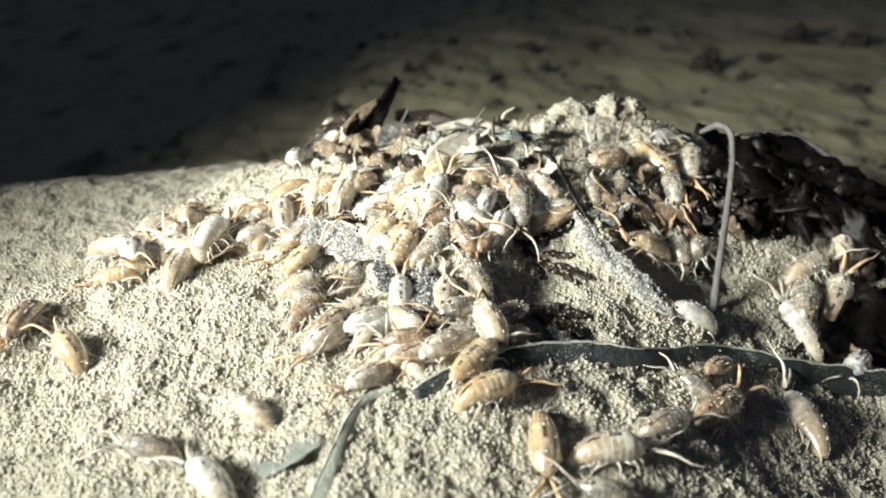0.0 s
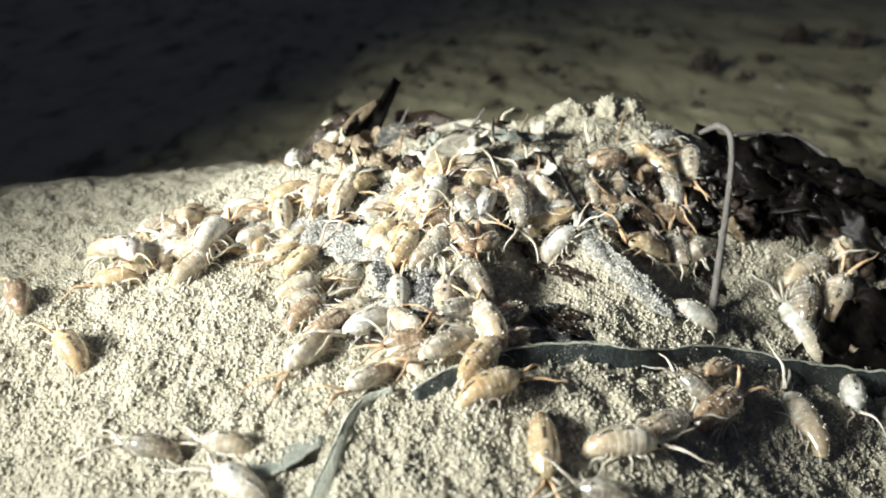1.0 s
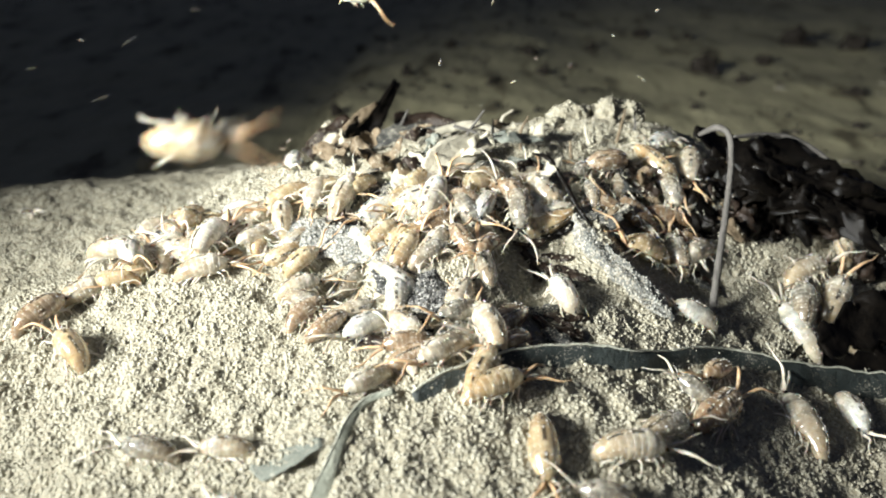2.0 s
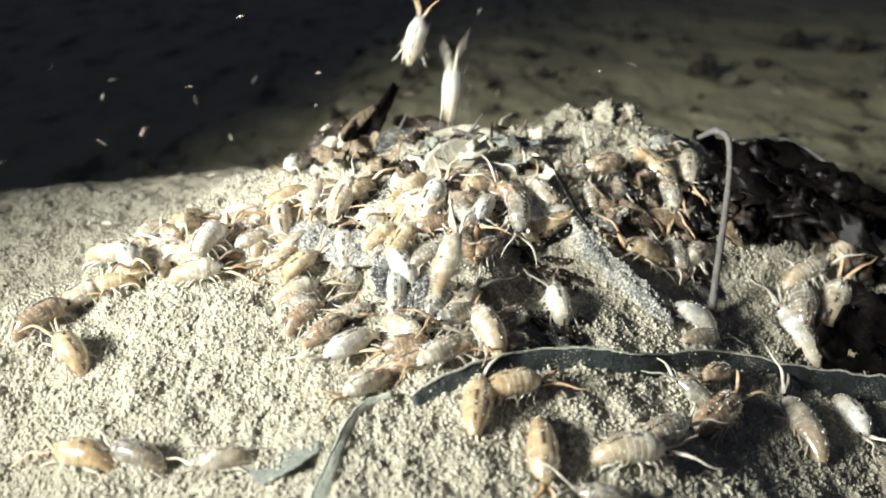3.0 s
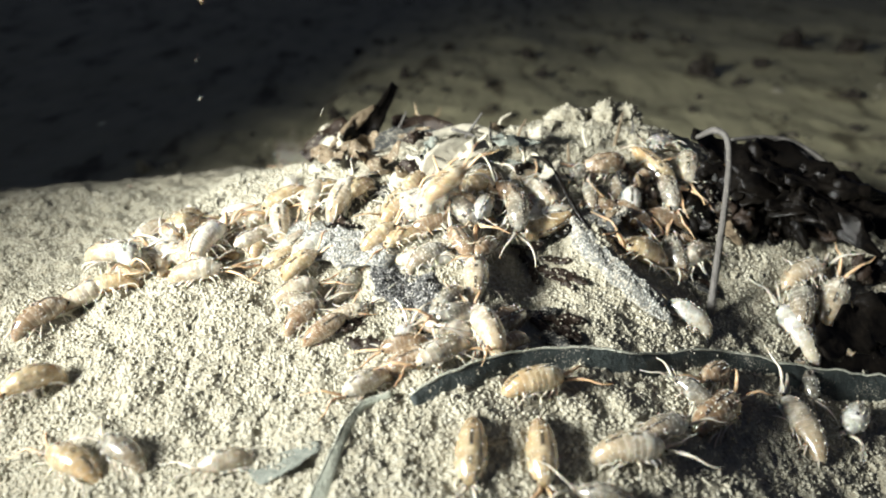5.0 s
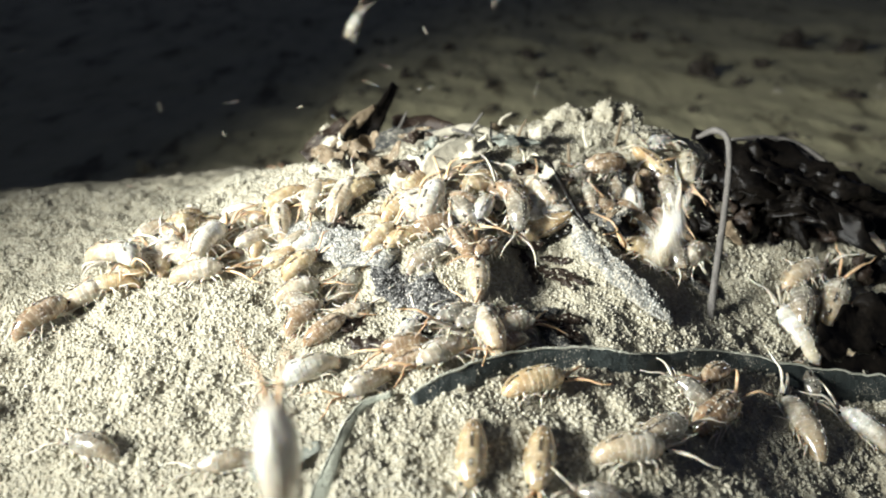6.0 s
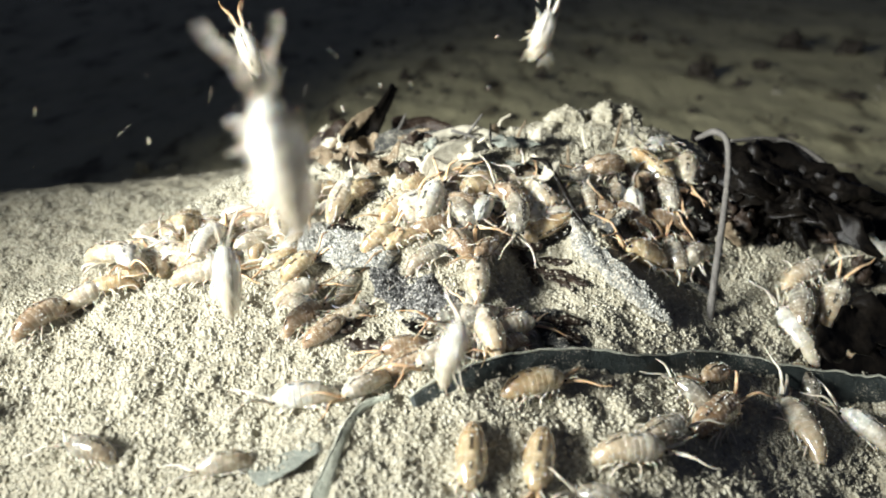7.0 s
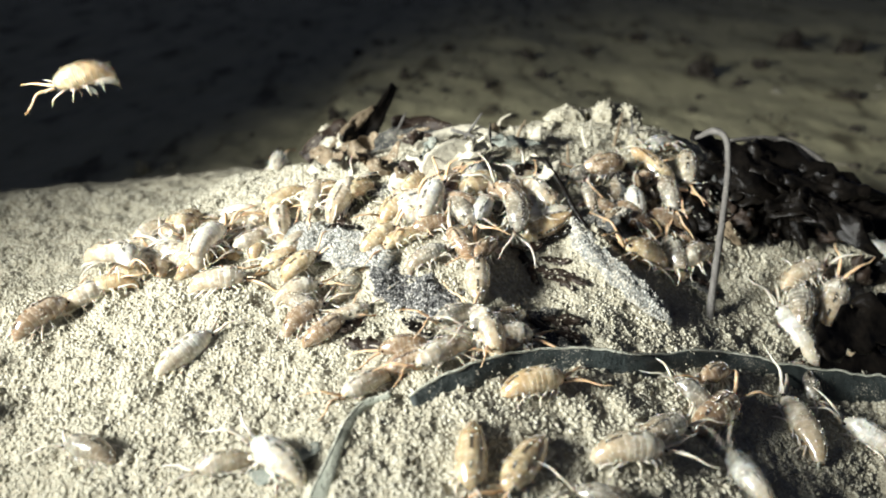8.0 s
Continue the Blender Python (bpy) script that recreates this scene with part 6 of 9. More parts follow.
settle(0.0122, 0.2123, 0.0561, -27, 28, -6, 0.85, "brown", "arched", "orange", 0)
settle(0.0274, 0.2167, 0.0567, -154, 6, 50, 0.85, "cream", "arched", "pale", 0)
settle(0.0110, 0.2166, 0.0582, -127, 10, -19, 0.85, "grey", "arched", "pale", 1)
settle(-0.0046, 0.2140, 0.0583, 27, -13, 24, 0.85, "grey", "straight", "orange", 1)
settle(0.0248, 0.2136, 0.0523, -147, 13, -7, 0.85, "amber", "arched", "orange", 1)
settle(-0.0440, 0.1977, 0.0454, -136, 21, -50, 0.85, "cream", "arched", "pale", 2)
settle(-0.0513, 0.1984, 0.0442, 71, -24, -18, 0.85, "amber", "arched", "orange", 2)
settle(-0.0637, 0.1979, 0.0429, 149, -6, -31, 0.85, "amber", "arched", "orange", 1)
settle(-0.0837, 0.1894, 0.0418, 133, -2, 60, 0.89, "cream", "arched", "orange", 1)
settle(-0.0820, 0.2101, 0.0415, -44, -2, 22, 0.90, "brown", "arched", "orange", 0)
settle(-0.0698, 0.1908, 0.0415, 50, -11, 26, 0.85, "amber", "arched", "orange", 0)
settle(-0.0609, 0.2061, 0.0449, -145, 18, 14, 0.85, "cream", "curled", "pale", 1)
settle(-0.0366, 0.1695, 0.0382, -38, 9, -5, 0.85, "grey", "arched", "pale", 2)
settle(-0.0297, 0.1622, 0.0369, 42, -11, 32, 0.85, "brown", "arched", "orange", 0)
settle(-0.0248, 0.1679, 0.0393, 27, -8, 60, 0.85, "cream", "straight", "pale", 0)
settle(0.0667, 0.2262, 0.0523, 37, -19, -25, 0.85, "brown", "arched", "orange", 1)
settle(0.0487, 0.2110, 0.0491, -1, 24, -22, 0.85, "brown", "arched", "orange", 0)
settle(0.0762, 0.2135, 0.0375, -176, -13, -22, 0.85, "brown", "arched", "orange", 1)
settle(0.1156, 0.2058, 0.0282, -142, 13, 60, 0.85, "cream", "arched", "pale", 0)
settle(0.1139, 0.1993, 0.0205, 45, -16, 1, 0.85, "grey", "arched", "pale", 0)
settle(0.1274, 0.2012, 0.0175, 118, -41, 13, 0.85, "grey", "straight", "pale", 1)
settle(0.0983, 0.2317, 0.0477, 173, -19, 12, 0.85, "grey", "arched", "pale", 0)
settle(-0.0075, 0.1484, 0.0360, 21, -10, 24, 0.85, "brown", "arched", "pale", 2)
settle(0.0175, 0.1533, 0.0358, -138, -3, 15, 0.85, "brown", "arched", "orange", 1)
settle(0.0717, 0.1620, 0.0216, -141, -6, -5, 0.85, "brown", "arched", "orange", 0)
settle(0.0103, 0.2041, 0.0533, 39, 0, 24, 0.85, "cream", "arched", "orange", 0)
settle(-0.0017, 0.1939, 0.0509, -163, 12, -1, 0.85, "brown", "arched", "orange", 1)
settle(0.0060, 0.1886, 0.0485, 126, -24, -19, 0.85, "brown", "arched", "pale", 0)
settle(-0.0087, 0.1884, 0.0489, -153, 15, 40, 0.85, "amber", "arched", "orange", 2)
settle(0.0130, 0.1876, 0.0461, -120, 1, 3, 0.85, "brown", "arched", "orange", 0)
settle(-0.0024, 0.1819, 0.0462, 23, -14, -17, 0.85, "grey", "arched", "pale", 2)


def shade_scraps(count, x0, x1, y0, y1, seed):
    """Flat wrack scraps added under the hoppers in place of shade between them."""
    rnd = random.Random(seed)
    for k in range(count):
        x, y, a, step = rnd.uniform(x0, x1), rnd.uniform(y0, y1), rnd.uniform(-0.9, 0.9), rnd.uniform(0.003, 0.0055)
        pts = []
        for i in range(4):
            pts.append((x, y, float(hill(x, y)) + 0.0016 + 0.0006 * rnd.random()))
            a += rnd.uniform(-0.5, 0.5)
            x, y = x + step * math.cos(a), y + 0.7 * step * math.sin(a)
        w = rnd.uniform(0.0022, 0.0042)
        mat, look_word = rnd.choice(((BROWN_WEED, "dark brown"), (BROWN_WEED, "dark brown"), (DARK_DUSTY, "dark sanded"), (BLACK_WEED, "black")))
        tagged(blade("wrack_scrap", pts, (0.5 * w, w, 1.1 * w, 0.4 * w), mat, 0.0008, lean=(rnd.uniform(-30, 5), rnd.uniform(-30, 5)), wavy=0.12, grit=8, ragged=0.4),
               look_word + " scrap of wrack added as shade under the hoppers", "seaweed")


def crowd(count, x0, x1, y0, y1, tones, seed):
    """Hoppers packed over a stretch of the crest, each lying with the slope."""
    rnd = random.Random(seed)
    for k in range(count):
        x, y = x0 + (x1 - x0) * (k + rnd.random()) / count, rnd.uniform(y0, y1)
        yaw, e = rnd.uniform(-180, 180), 0.004
        gx, gy = float(hill(x + e, y) - hill(x - e, y)) / (2 * e), float(hill(x, y + e) - hill(x, y - e)) / (2 * e)
        c, si = math.cos(radians(yaw)), math.sin(radians(yaw))
        pitch, roll = -math.degrees(math.atan(gx * c + gy * si)), math.degrees(math.atan(gy * c - gx * si))
        settle(x, y, float(hill(x, y)) + rnd.uniform(-0.0002, 0.0012), yaw, pitch + rnd.uniform(-10, 10), roll + rnd.choice((0, 12, -14, 55, -60)), rnd.uniform(0.9, 1.15),
               rnd.choice(tones), rnd.choice(("arched", "arched", "straight", "curled")), rnd.choice(("orange", "pale", "orange")), rnd.randrange(3), where="packed on the crest")


shade_scraps(20, -0.044, 0.034, 0.198, 0.218, 71)
shade_scraps(8, -0.030, 0.020, 0.150, 0.166, 72)
shade_scraps(10, 0.042, 0.085, 0.200, 0.232, 73)
shade_scraps(8, 0.017, 0.031, 0.186, 0.203, 74)
shade_scraps(5, 0.018, 0.030, 0.163, 0.172, 75)
crowd(9, -0.010, 0.036, 0.199, 0.211, ("cream", "amber", "grey", "brown", "white"), 81)
crowd(4, -0.046, -0.014, 0.205, 0.211, ("cream", "amber", "white"), 85)
crowd(7, -0.096, -0.050, 0.186, 0.206, ("cream", "white", "amber"), 82)
crowd(2, 0.000, 0.018, 0.154, 0.162, ("cream", "grey"), 83)
# only grey and brown shells here: the shade on these hoppers, put into colour
crowd(5, 0.045, 0.090, 0.206, 0.232, ("grey", "brown"), 84)
wanderer = settle(0.0172, 0.1962, 0.0456, 72, -15, 0, 1.00, "white", "curled", "pale", 0, where="moving on sand")
crest_leaper = settle(-0.0254, 0.2138, 0.0555, 65, -22, 0, 1.00, "white", "straight", "orange", 1, where="moving on sand")
left_leaper = settle(-0.0350, 0.2106, 0.0526, 55, -24, 0, 1.00, "amber", "arched", "orange", 0, where="moving on sand")
far_leaper = settle(-0.0000, 0.2141, 0.0584, -136, 16, 0, 0.95, "amber", "arched", "orange", 2, where="moving on sand")
sand_leaper = settle(-0.0280, 0.1548, 0.0348, -134, 11, 0, 1.00, "cream", "arched", "orange", 0, where="moving on sand")
edge_hopper = settle(-0.1084, 0.1654, 0.0340, -96, 13, 0, 1.05, "brown", "arched", "orange", 0, where="moving on sand")
edge_visitor = settle(-0.2000, 0.1800, 0.0195, 20, -0, 0, 1.00, "cream", "arched", "orange", 1, where="moving on sand")
white_walker = settle(0.1222, 0.1825, 0.0080, -134, 4, 0, 1.05, "white", "arched", "pale", 1, where="moving on sand")
front_grazer = settle(0.0353, 0.1234, 0.0262, 8, 4, 0, 1.10, "cream", "arched", "pale", 0, where="moving on sand")
twitching_hopper = settle(-0.0425, 0.1331, 0.0302, 148, -2, 0, 0.80, "cream", "arched", "pale", 0, where="moving on sand")
pale_crawler = settle(-0.0472, 0.1150, 0.0260, 140, -6, 0, 1.00, "white", "arched", "pale", 2, where="moving on sand")
grey_digger = settle(-0.0620, 0.1235, 0.0275, 173, -1, 0, 0.85, "grey", "arched", "pale", 0, where="moving on sand")
left_flyer = settle(-0.0200, 0.3500, 0.0183, -160, -0, 0, 1.00, "cream", "straight", "orange", 1, where="moving on sand")
high_leaper = settle(0.0000, 0.3450, 0.0196, 90, -0, 0, 1.00, "white", "arched", "orange", 2, where="moving on sand")
top_leaper = settle(0.0069, 0.1959, 0.0502, 160, -26, 0, 1.00, "white", "arched", "pale", 1, where="moving on sand")
ribbon_crosser = settle(0.1300, 0.3200, 0.0184, -90, -0, -0, 0.90, "grey", "straight", "pale", 0, where="moving on sand")
spring_leaper = settle(-0.0139, 0.2086, 0.0550, -141, 21, -0, 1.00, "white", "straight", "pale", 0, where="moving on sand")
near_leaper = settle(-0.0026, 0.1864, 0.0469, 62, -23, -0, 1.00, "cream", "straight", "pale", 1, where="moving on sand")
wrack_leaper = settle(0.1311, 0.2206, 0.0301, 81, -29, 0, 1.00, "cream", "arched", "pale", 0, where="moving on sand")
face_leaper = settle(-0.0110, 0.1698, 0.0397, 94, -22, 0, 1.00, "white", "straight", "orange", 0, where="moving on sand")
slope_crawler = settle(-0.0181, 0.1596, 0.0365, -148, 8, 0, 1.00, "white", "arched", "pale", 1, where="moving on sand")
crest_hopper = settle(-0.0074, 0.2006, 0.0519, 180, 4, 0, 1.00, "amber", "arched", "orange", 1, where="moving on sand")
amber_sitter = settle(-0.0100, 0.1865, 0.0460, 55, -27, 0, 1.00, "amber", "arched", "orange", 1, where="moving on sand")
big_leaper = settle(-0.0182, 0.2023, 0.0521, -160, 12, -0, 1.05, "white", "straight", "orange", 0, where="moving on sand")
back_leaper = settle(-0.0300, 0.3300, 0.0258, 0, -0, 0, 1.00, "cream", "curled", "orange", 0, where="moving on sand")
arc_leaper = settle(-0.0300, 0.3550, 0.0147, 90, -0, 0, 1.00, "white", "arched", "pale", 2, where="moving on sand")
swift_leaper = settle(-0.0500, 0.3600, 0.0106, 100, -0, 0, 0.95, "cream", "straight", "orange", 1, where="moving on sand")
corner_hopper = settle(-0.1500, 0.1000, 0.0069, 30, -0, 0, 1.00, "amber", "arched", "orange", 0, where="moving on sand")
corner_leaper = settle(-0.0600, 0.0800, 0.0173, -160, -0, 0, 1.00, "cream", "straight", "orange", 0, where="moving on sand")
dimple_hopper = settle(-0.0927, 0.1544, 0.0305, 138, -5, 0, 1.00, "amber", "curled", "orange", 1, where="moving on sand")
stretching_hopper = settle(-0.0735, 0.1848, 0.0395, 81, -9, 0, 1.05, "cream", "arched", "orange", 2, where="moving on sand")
face_hopper = settle(0.0005, 0.1685, 0.0396, 83, -20, 0, 1.08, "cream", "straight", "pale", 0, where="moving on sand")
dark_hopper = settle(0.0088, 0.1752, 0.0424, 114, -23, 0, 1.00, "grey", "straight", "pale", 0, where="moving on sand")
ribbon_hopper = settle(0.0076, 0.1435, 0.0372, 52, -5, -0, 1.08, "amber", "straight", "pale", 0, where="moving on sand")
kelp_hopper = settle(0.0101, 0.1355, 0.0332, 28, 3, 0, 1.05, "amber", "arched", "orange", 0, where="moving on sand")
front_hopper = settle(0.0214, 0.1250, 0.0283, -91, 10, 0, 1.10, "amber", "straight", "orange", 0, where="moving on sand")
pit_hopper = settle(0.0300, 0.3400, 0.0233, -90, -0, -0, 0.95, "grey", "arched", "pale", 1, where="moving on sand")
curved_feeler_hopper = settle(-0.0097, 0.1590, 0.0369, -50, 9, 0, 1.00, "cream", "arched", "orange", 2, where="moving on sand")
rising_leaper = settle(-0.0600, 0.3600, 0.0108, 60, -0, 0, 1.00, "amber", "arched", "orange", 2, where="moving on sand")
distant_leaper = settle(-0.0400, 0.4000, 0.0007, 60, -0, 0, 0.90, "white", "arched", "pale", 0, where="moving on sand")
# white shell stands in for torch glare on this leaper
bottom_leaper = settle(-0.0200, 0.0600, 0.0141, 100, -0, 0, 1.05, "white", "arched", "orange", 0, where="moving on sand")
tumbling_hopper = settle(-0.0179, 0.1894, 0.0462, 142, -12, -0, 1.05, "white", "straight", "pale", 0, where="moving on sand")
bounding_hopper = settle(0.0687, 0.1790, 0.0271, 173, -26, 0, 1.00, "white", "arched", "pale", 0, where="moving on sand")
# white shell again in place of strong torch light close to the camera
charging_hopper = settle(-0.0164, 0.1591, 0.0364, 53, -12, 0, 1.05, "white", "straight", "pale", 0, where="moving on sand")
low_hopper = settle(-0.0093, 0.1474, 0.0352, 131, -14, 0, 0.95, "white", "straight", "pale", 1, where="moving on sand")
twin_leaper = settle(-0.0700, 0.3400, 0.0167, 150, -0, 0, 0.95, "white", "straight", "orange", 1, where="moving on sand")
pair_leaper = settle(-0.0700, 0.3700, 0.0072, 150, -0, 0, 0.85, "white", "arched", "pale", 0, where="moving on sand")
ridge_leaper = settle(-0.0350, 0.3450, 0.0185, 120, -0, 0, 1.00, "amber", "arched", "orange", 0, where="moving on sand")
late_visitor = settle(0.0700, 0.0500, -0.0012, 90, -0, 0, 1.00, "white", "straight", "pale", 1, where="moving on sand")
wrack_visitor = settle(0.2200, 0.2200, 0.0184, 160, -0, 0, 1.00, "white", "straight", "pale", 0, where="moving on sand")
dropped_hopper = settle(-0.0500, 0.2400, 0.0527, -90, -0, -0, 1.00, "white", "arched", "pale", 1, where="moving on sand")
midge_a = midge()
midge_b = midge()
midge_c = midge()
midge_d = midge()


def flying_grains(count):
    """Sand grains kicked up by the hoppers: each lies on the heap, flies in an arc and lies again."""
    rs = random.Random(77)
    shapes = []
    for k in range(4):
        bm = bmesh.new()
        bmesh.ops.create_icosphere(bm, subdivisions=1, radius=0.0004)
        for v in bm.verts:
            v.co = Vector((v.co.x * (1.0 + 0.35 * k), v.co.y, v.co.z * 0.8)) * rs.uniform(0.8, 1.2)
        ob = part("kicked_grain", bm, LIMB_MATS["pale"])
        shapes.append(tagged(ob, "tiny pale sand grain kicked up from the heap", "sand grain", "kicked sand grains"))
    grains = list(shapes)
    while len(grains) < count:
        grains.append(copy_thing(rs.choice(shapes), pose(0, 0, 0)))
    out = []
    for ob in grains:
        start = Vector((rs.uniform(-0.09, 0.05), rs.uniform(0.19, 0.27), 0))
        start.z = float(hill(start.x, start.y)) + 0.0005
        end = Vector((start.x + rs.gauss(-0.07, 0.10), start.y + rs.uniform(-0.05, 0.22), 0))
        end.z = float(hill(end.x, end.y)) + 0.0005
        burst = rs.choice((1.35, 1.5, 2.2, 2.4, 2.5, 2.7, 2.9, 3.1, 3.3, 4.3, 5.6, 5.9, 6.1, 6.1, 6.2, 6.6, 6.8, 7.1))
        go = max(0.05, burst + rs.uniform(-0.15, 0.15))
        air = min(rs.uniform(0.7, 1.1), 7.9 - go)
        top = rs.uniform(0.02, 0.07)
        rows = [(0.0, pose(*start)), (go, pose(*start))]
        for k in range(1, 8):
            f = k / 8
            p = start.lerp(end, f)
            rows.append((go + air * f, pose(p.x, p.y, p.z + 4 * top * f * (1 - f), 60 * k % 80, 0, 40 * k % 80)))
        rows += [(go + air, pose(*end)), (8.0, pose(*end))]
        out.append((ob, rows))
    return out


GRAINS = flying_grains(150)


def motions():
    walk(wanderer, [
        (0.00, pose(0.0172, 0.1962, 0.0456, 0, -15, 72)), (0.30, pose(0.0219, 0.1964, 0.0427, 0, -22, 74)), (0.50, pose(0.0261, 0.1943, 0.0392, 0, -30, 72)),
        (0.70, pose(0.0298, 0.1942, 0.0386, -0, -34, 61)), (0.90, pose(0.0376, 0.1960, 0.0417, 0, -31, 9)), (1.00, pose(0.0373, 0.1962, 0.0417, 0, -35, 19)),
        (1.20, pose(0.0363, 0.1905, 0.0387, 0, -25, 1)), (1.30, pose(0.0348, 0.1853, 0.0368, -7, -15, 67)), (1.40, pose(0.0332, 0.1800, 0.0351, 0, -4, 129)),
        (1.70, pose(0.0329, 0.1785, 0.0346, 0, -5, 121)), (2.70, pose(0.0310, 0.1747, 0.0342, 0, -8, 98)), (3.60, pose(0.0317, 0.1753, 0.0341, 0, -8, 97)),
        (3.70, pose(0.0343, 0.1626, 0.0499, 8, -64, 67)), (3.80, pose(0.0367, 0.1778, 0.0589, 59, -14, 6)), (3.90, pose(0.0436, 0.1936, 0.0574, 54, -36, 19)),
        (4.05, pose(0.0562, 0.2238, 0.0510, 0, -26, 77)), (4.40, pose(0.0603, 0.2216, 0.0482, 0, -24, 68)), (4.70, pose(0.0602, 0.2193, 0.0466, -0, -25, 77)),
        (8.00, pose(0.0612, 0.2205, 0.0468, 0, -34, 94)),
    ])
    walk(crest_leaper, [
        (0.00, pose(-0.0254, 0.2138, 0.0555, 0, -22, 65)), (1.00, pose(-0.0277, 0.2154, 0.0557, -0, -16, 77)), (1.35, pose(-0.0232, 0.2136, 0.0559, 0, -21, 84)),
        (1.40, pose(-0.0175, 0.2000, 0.0709, -20, -58, 131)), (1.50, pose(-0.0202, 0.2005, 0.0839, 5, -65, 102)), (1.60, pose(-0.0239, 0.2104, 0.0933, 44, -61, 57)),
        (1.70, pose(-0.0259, 0.2193, 0.1005, 71, -36, 19)), (2.00, pose(-0.0285, 0.2357, 0.1122, 70, 18, -9)), (2.30, pose(-0.0290, 0.2351, 0.0992, 40, 59, -49)),
        (2.50, pose(-0.0283, 0.2280, 0.0766, 4, 65, -90)), (2.55, pose(-0.0280, 0.2223, 0.0691, 37, 35, -27)), (2.60, pose(-0.0278, 0.2165, 0.0615, 29, -0, 8)),
        (2.65, pose(-0.0275, 0.2108, 0.0540, -0, -23, 51)), (3.10, pose(-0.0259, 0.2104, 0.0541, 0, -22, 41)), (3.15, pose(-0.0253, 0.2004, 0.0591, -9, -30, 102)),
        (3.20, pose(-0.0247, 0.1905, 0.0640, -22, -27, 166)), (3.30, pose(-0.0287, 0.1923, 0.0676, -12, -52, 144)), (3.40, pose(-0.0316, 0.1928, 0.0684, 14, -64, 113)),
        (3.50, pose(-0.0340, 0.1920, 0.0666, 23, -65, 102)), (3.60, pose(-0.0360, 0.1924, 0.0626, -3, -59, 131)), (3.80, pose(-0.0367, 0.1934, 0.0574, 50, -64, 67)),
        (4.00, pose(-0.0367, 0.1934, 0.0572, 40, -65, 78)), (4.30, pose(-0.0351, 0.1918, 0.0586, -1, -61, 123)), (4.33, pose(-0.0329, 0.1886, 0.0619, 55, -32, 48)),
        (4.37, pose(-0.0307, 0.1854, 0.0653, 56, 15, 16)), (4.40, pose(-0.0285, 0.1821, 0.0686, 20, 52, -36)), (4.50, pose(-0.0353, 0.1701, 0.0902, 19, 53, -38)),
        (4.60, pose(-0.0455, 0.1769, 0.1051, 16, 56, -42)), (4.70, pose(-0.0500, 0.1743, 0.1113, 34, 36, -19)), (4.90, pose(-0.0596, 0.1768, 0.1286, 34, 36, -19)),
        (5.20, pose(-0.0746, 0.1740, 0.1223, 24, 52, -36)), (5.40, pose(-0.1773, 0.1570, 0.0625, -7, 31, -110)), (5.60, pose(-0.2800, 0.1400, 0.0026, 0, -0, -160)),
        (8.00, pose(-0.2800, 0.1400, 0.0026, 0, -0, -160)),
    ])
    walk(left_leaper, [
        (0.00, pose(-0.0350, 0.2106, 0.0526, 0, -24, 55)), (1.40, pose(-0.0337, 0.2112, 0.0531, 0, -24, 63)), (1.45, pose(-0.0307, 0.2000, 0.0619, -9, -39, 103)),
        (1.50, pose(-0.0277, 0.1888, 0.0708, -31, -44, 153)), (1.60, pose(-0.0294, 0.1686, 0.0866, -15, -58, 131)), (1.70, pose(-0.0318, 0.1564, 0.0957, 47, -61, 57)),
        (1.85, pose(-0.0373, 0.1427, 0.1018, 74, -36, 19)), (2.00, pose(-0.0450, 0.1295, 0.0970, 77, -0, -0)), (2.20, pose(-0.0624, 0.1101, 0.0785, 53, 52, -36)),
        (2.30, pose(-0.1412, 0.0950, 0.0392, -0, 39, -128)), (2.40, pose(-0.2200, 0.0800, -0.0002, 0, -0, 180)), (8.00, pose(-0.2200, 0.0800, -0.0002, 0, -0, 180)),
    ])
    walk(far_leaper, [
        (0.00, pose(-0.0000, 0.2141, 0.0584, 0, 16, -136)), (1.30, pose(0.0002, 0.2144, 0.0586, 0, 16, -136)), (1.33, pose(0.0004, 0.2244, 0.0594, -31, -1, 174)),
        (1.37, pose(0.0007, 0.2343, 0.0601, -41, -34, 131)), (1.40, pose(0.0009, 0.2443, 0.0609, -5, -61, 57)), (1.50, pose(0.0005, 0.2563, 0.0631, -14, -63, 67)),
        (1.60, pose(-0.0015, 0.2730, 0.0633, 15, -52, 36)), (1.70, pose(-0.0055, 0.2838, 0.0624, 38, -18, 9)), (1.90, pose(-0.0113, 0.2968, 0.0543, 45, 36, -19)),
        (2.05, pose(-0.0165, 0.3024, 0.0425, 24, 59, -49)), (2.10, pose(-0.0210, 0.3166, 0.0348, -23, 48, -140)), (2.15, pose(-0.0255, 0.3308, 0.0270, -23, 19, 168)),
        (2.20, pose(-0.0300, 0.3450, 0.0192, 0, -0, 120)), (8.00, pose(-0.0300, 0.3450, 0.0192, 0, -0, 120)),
    ])
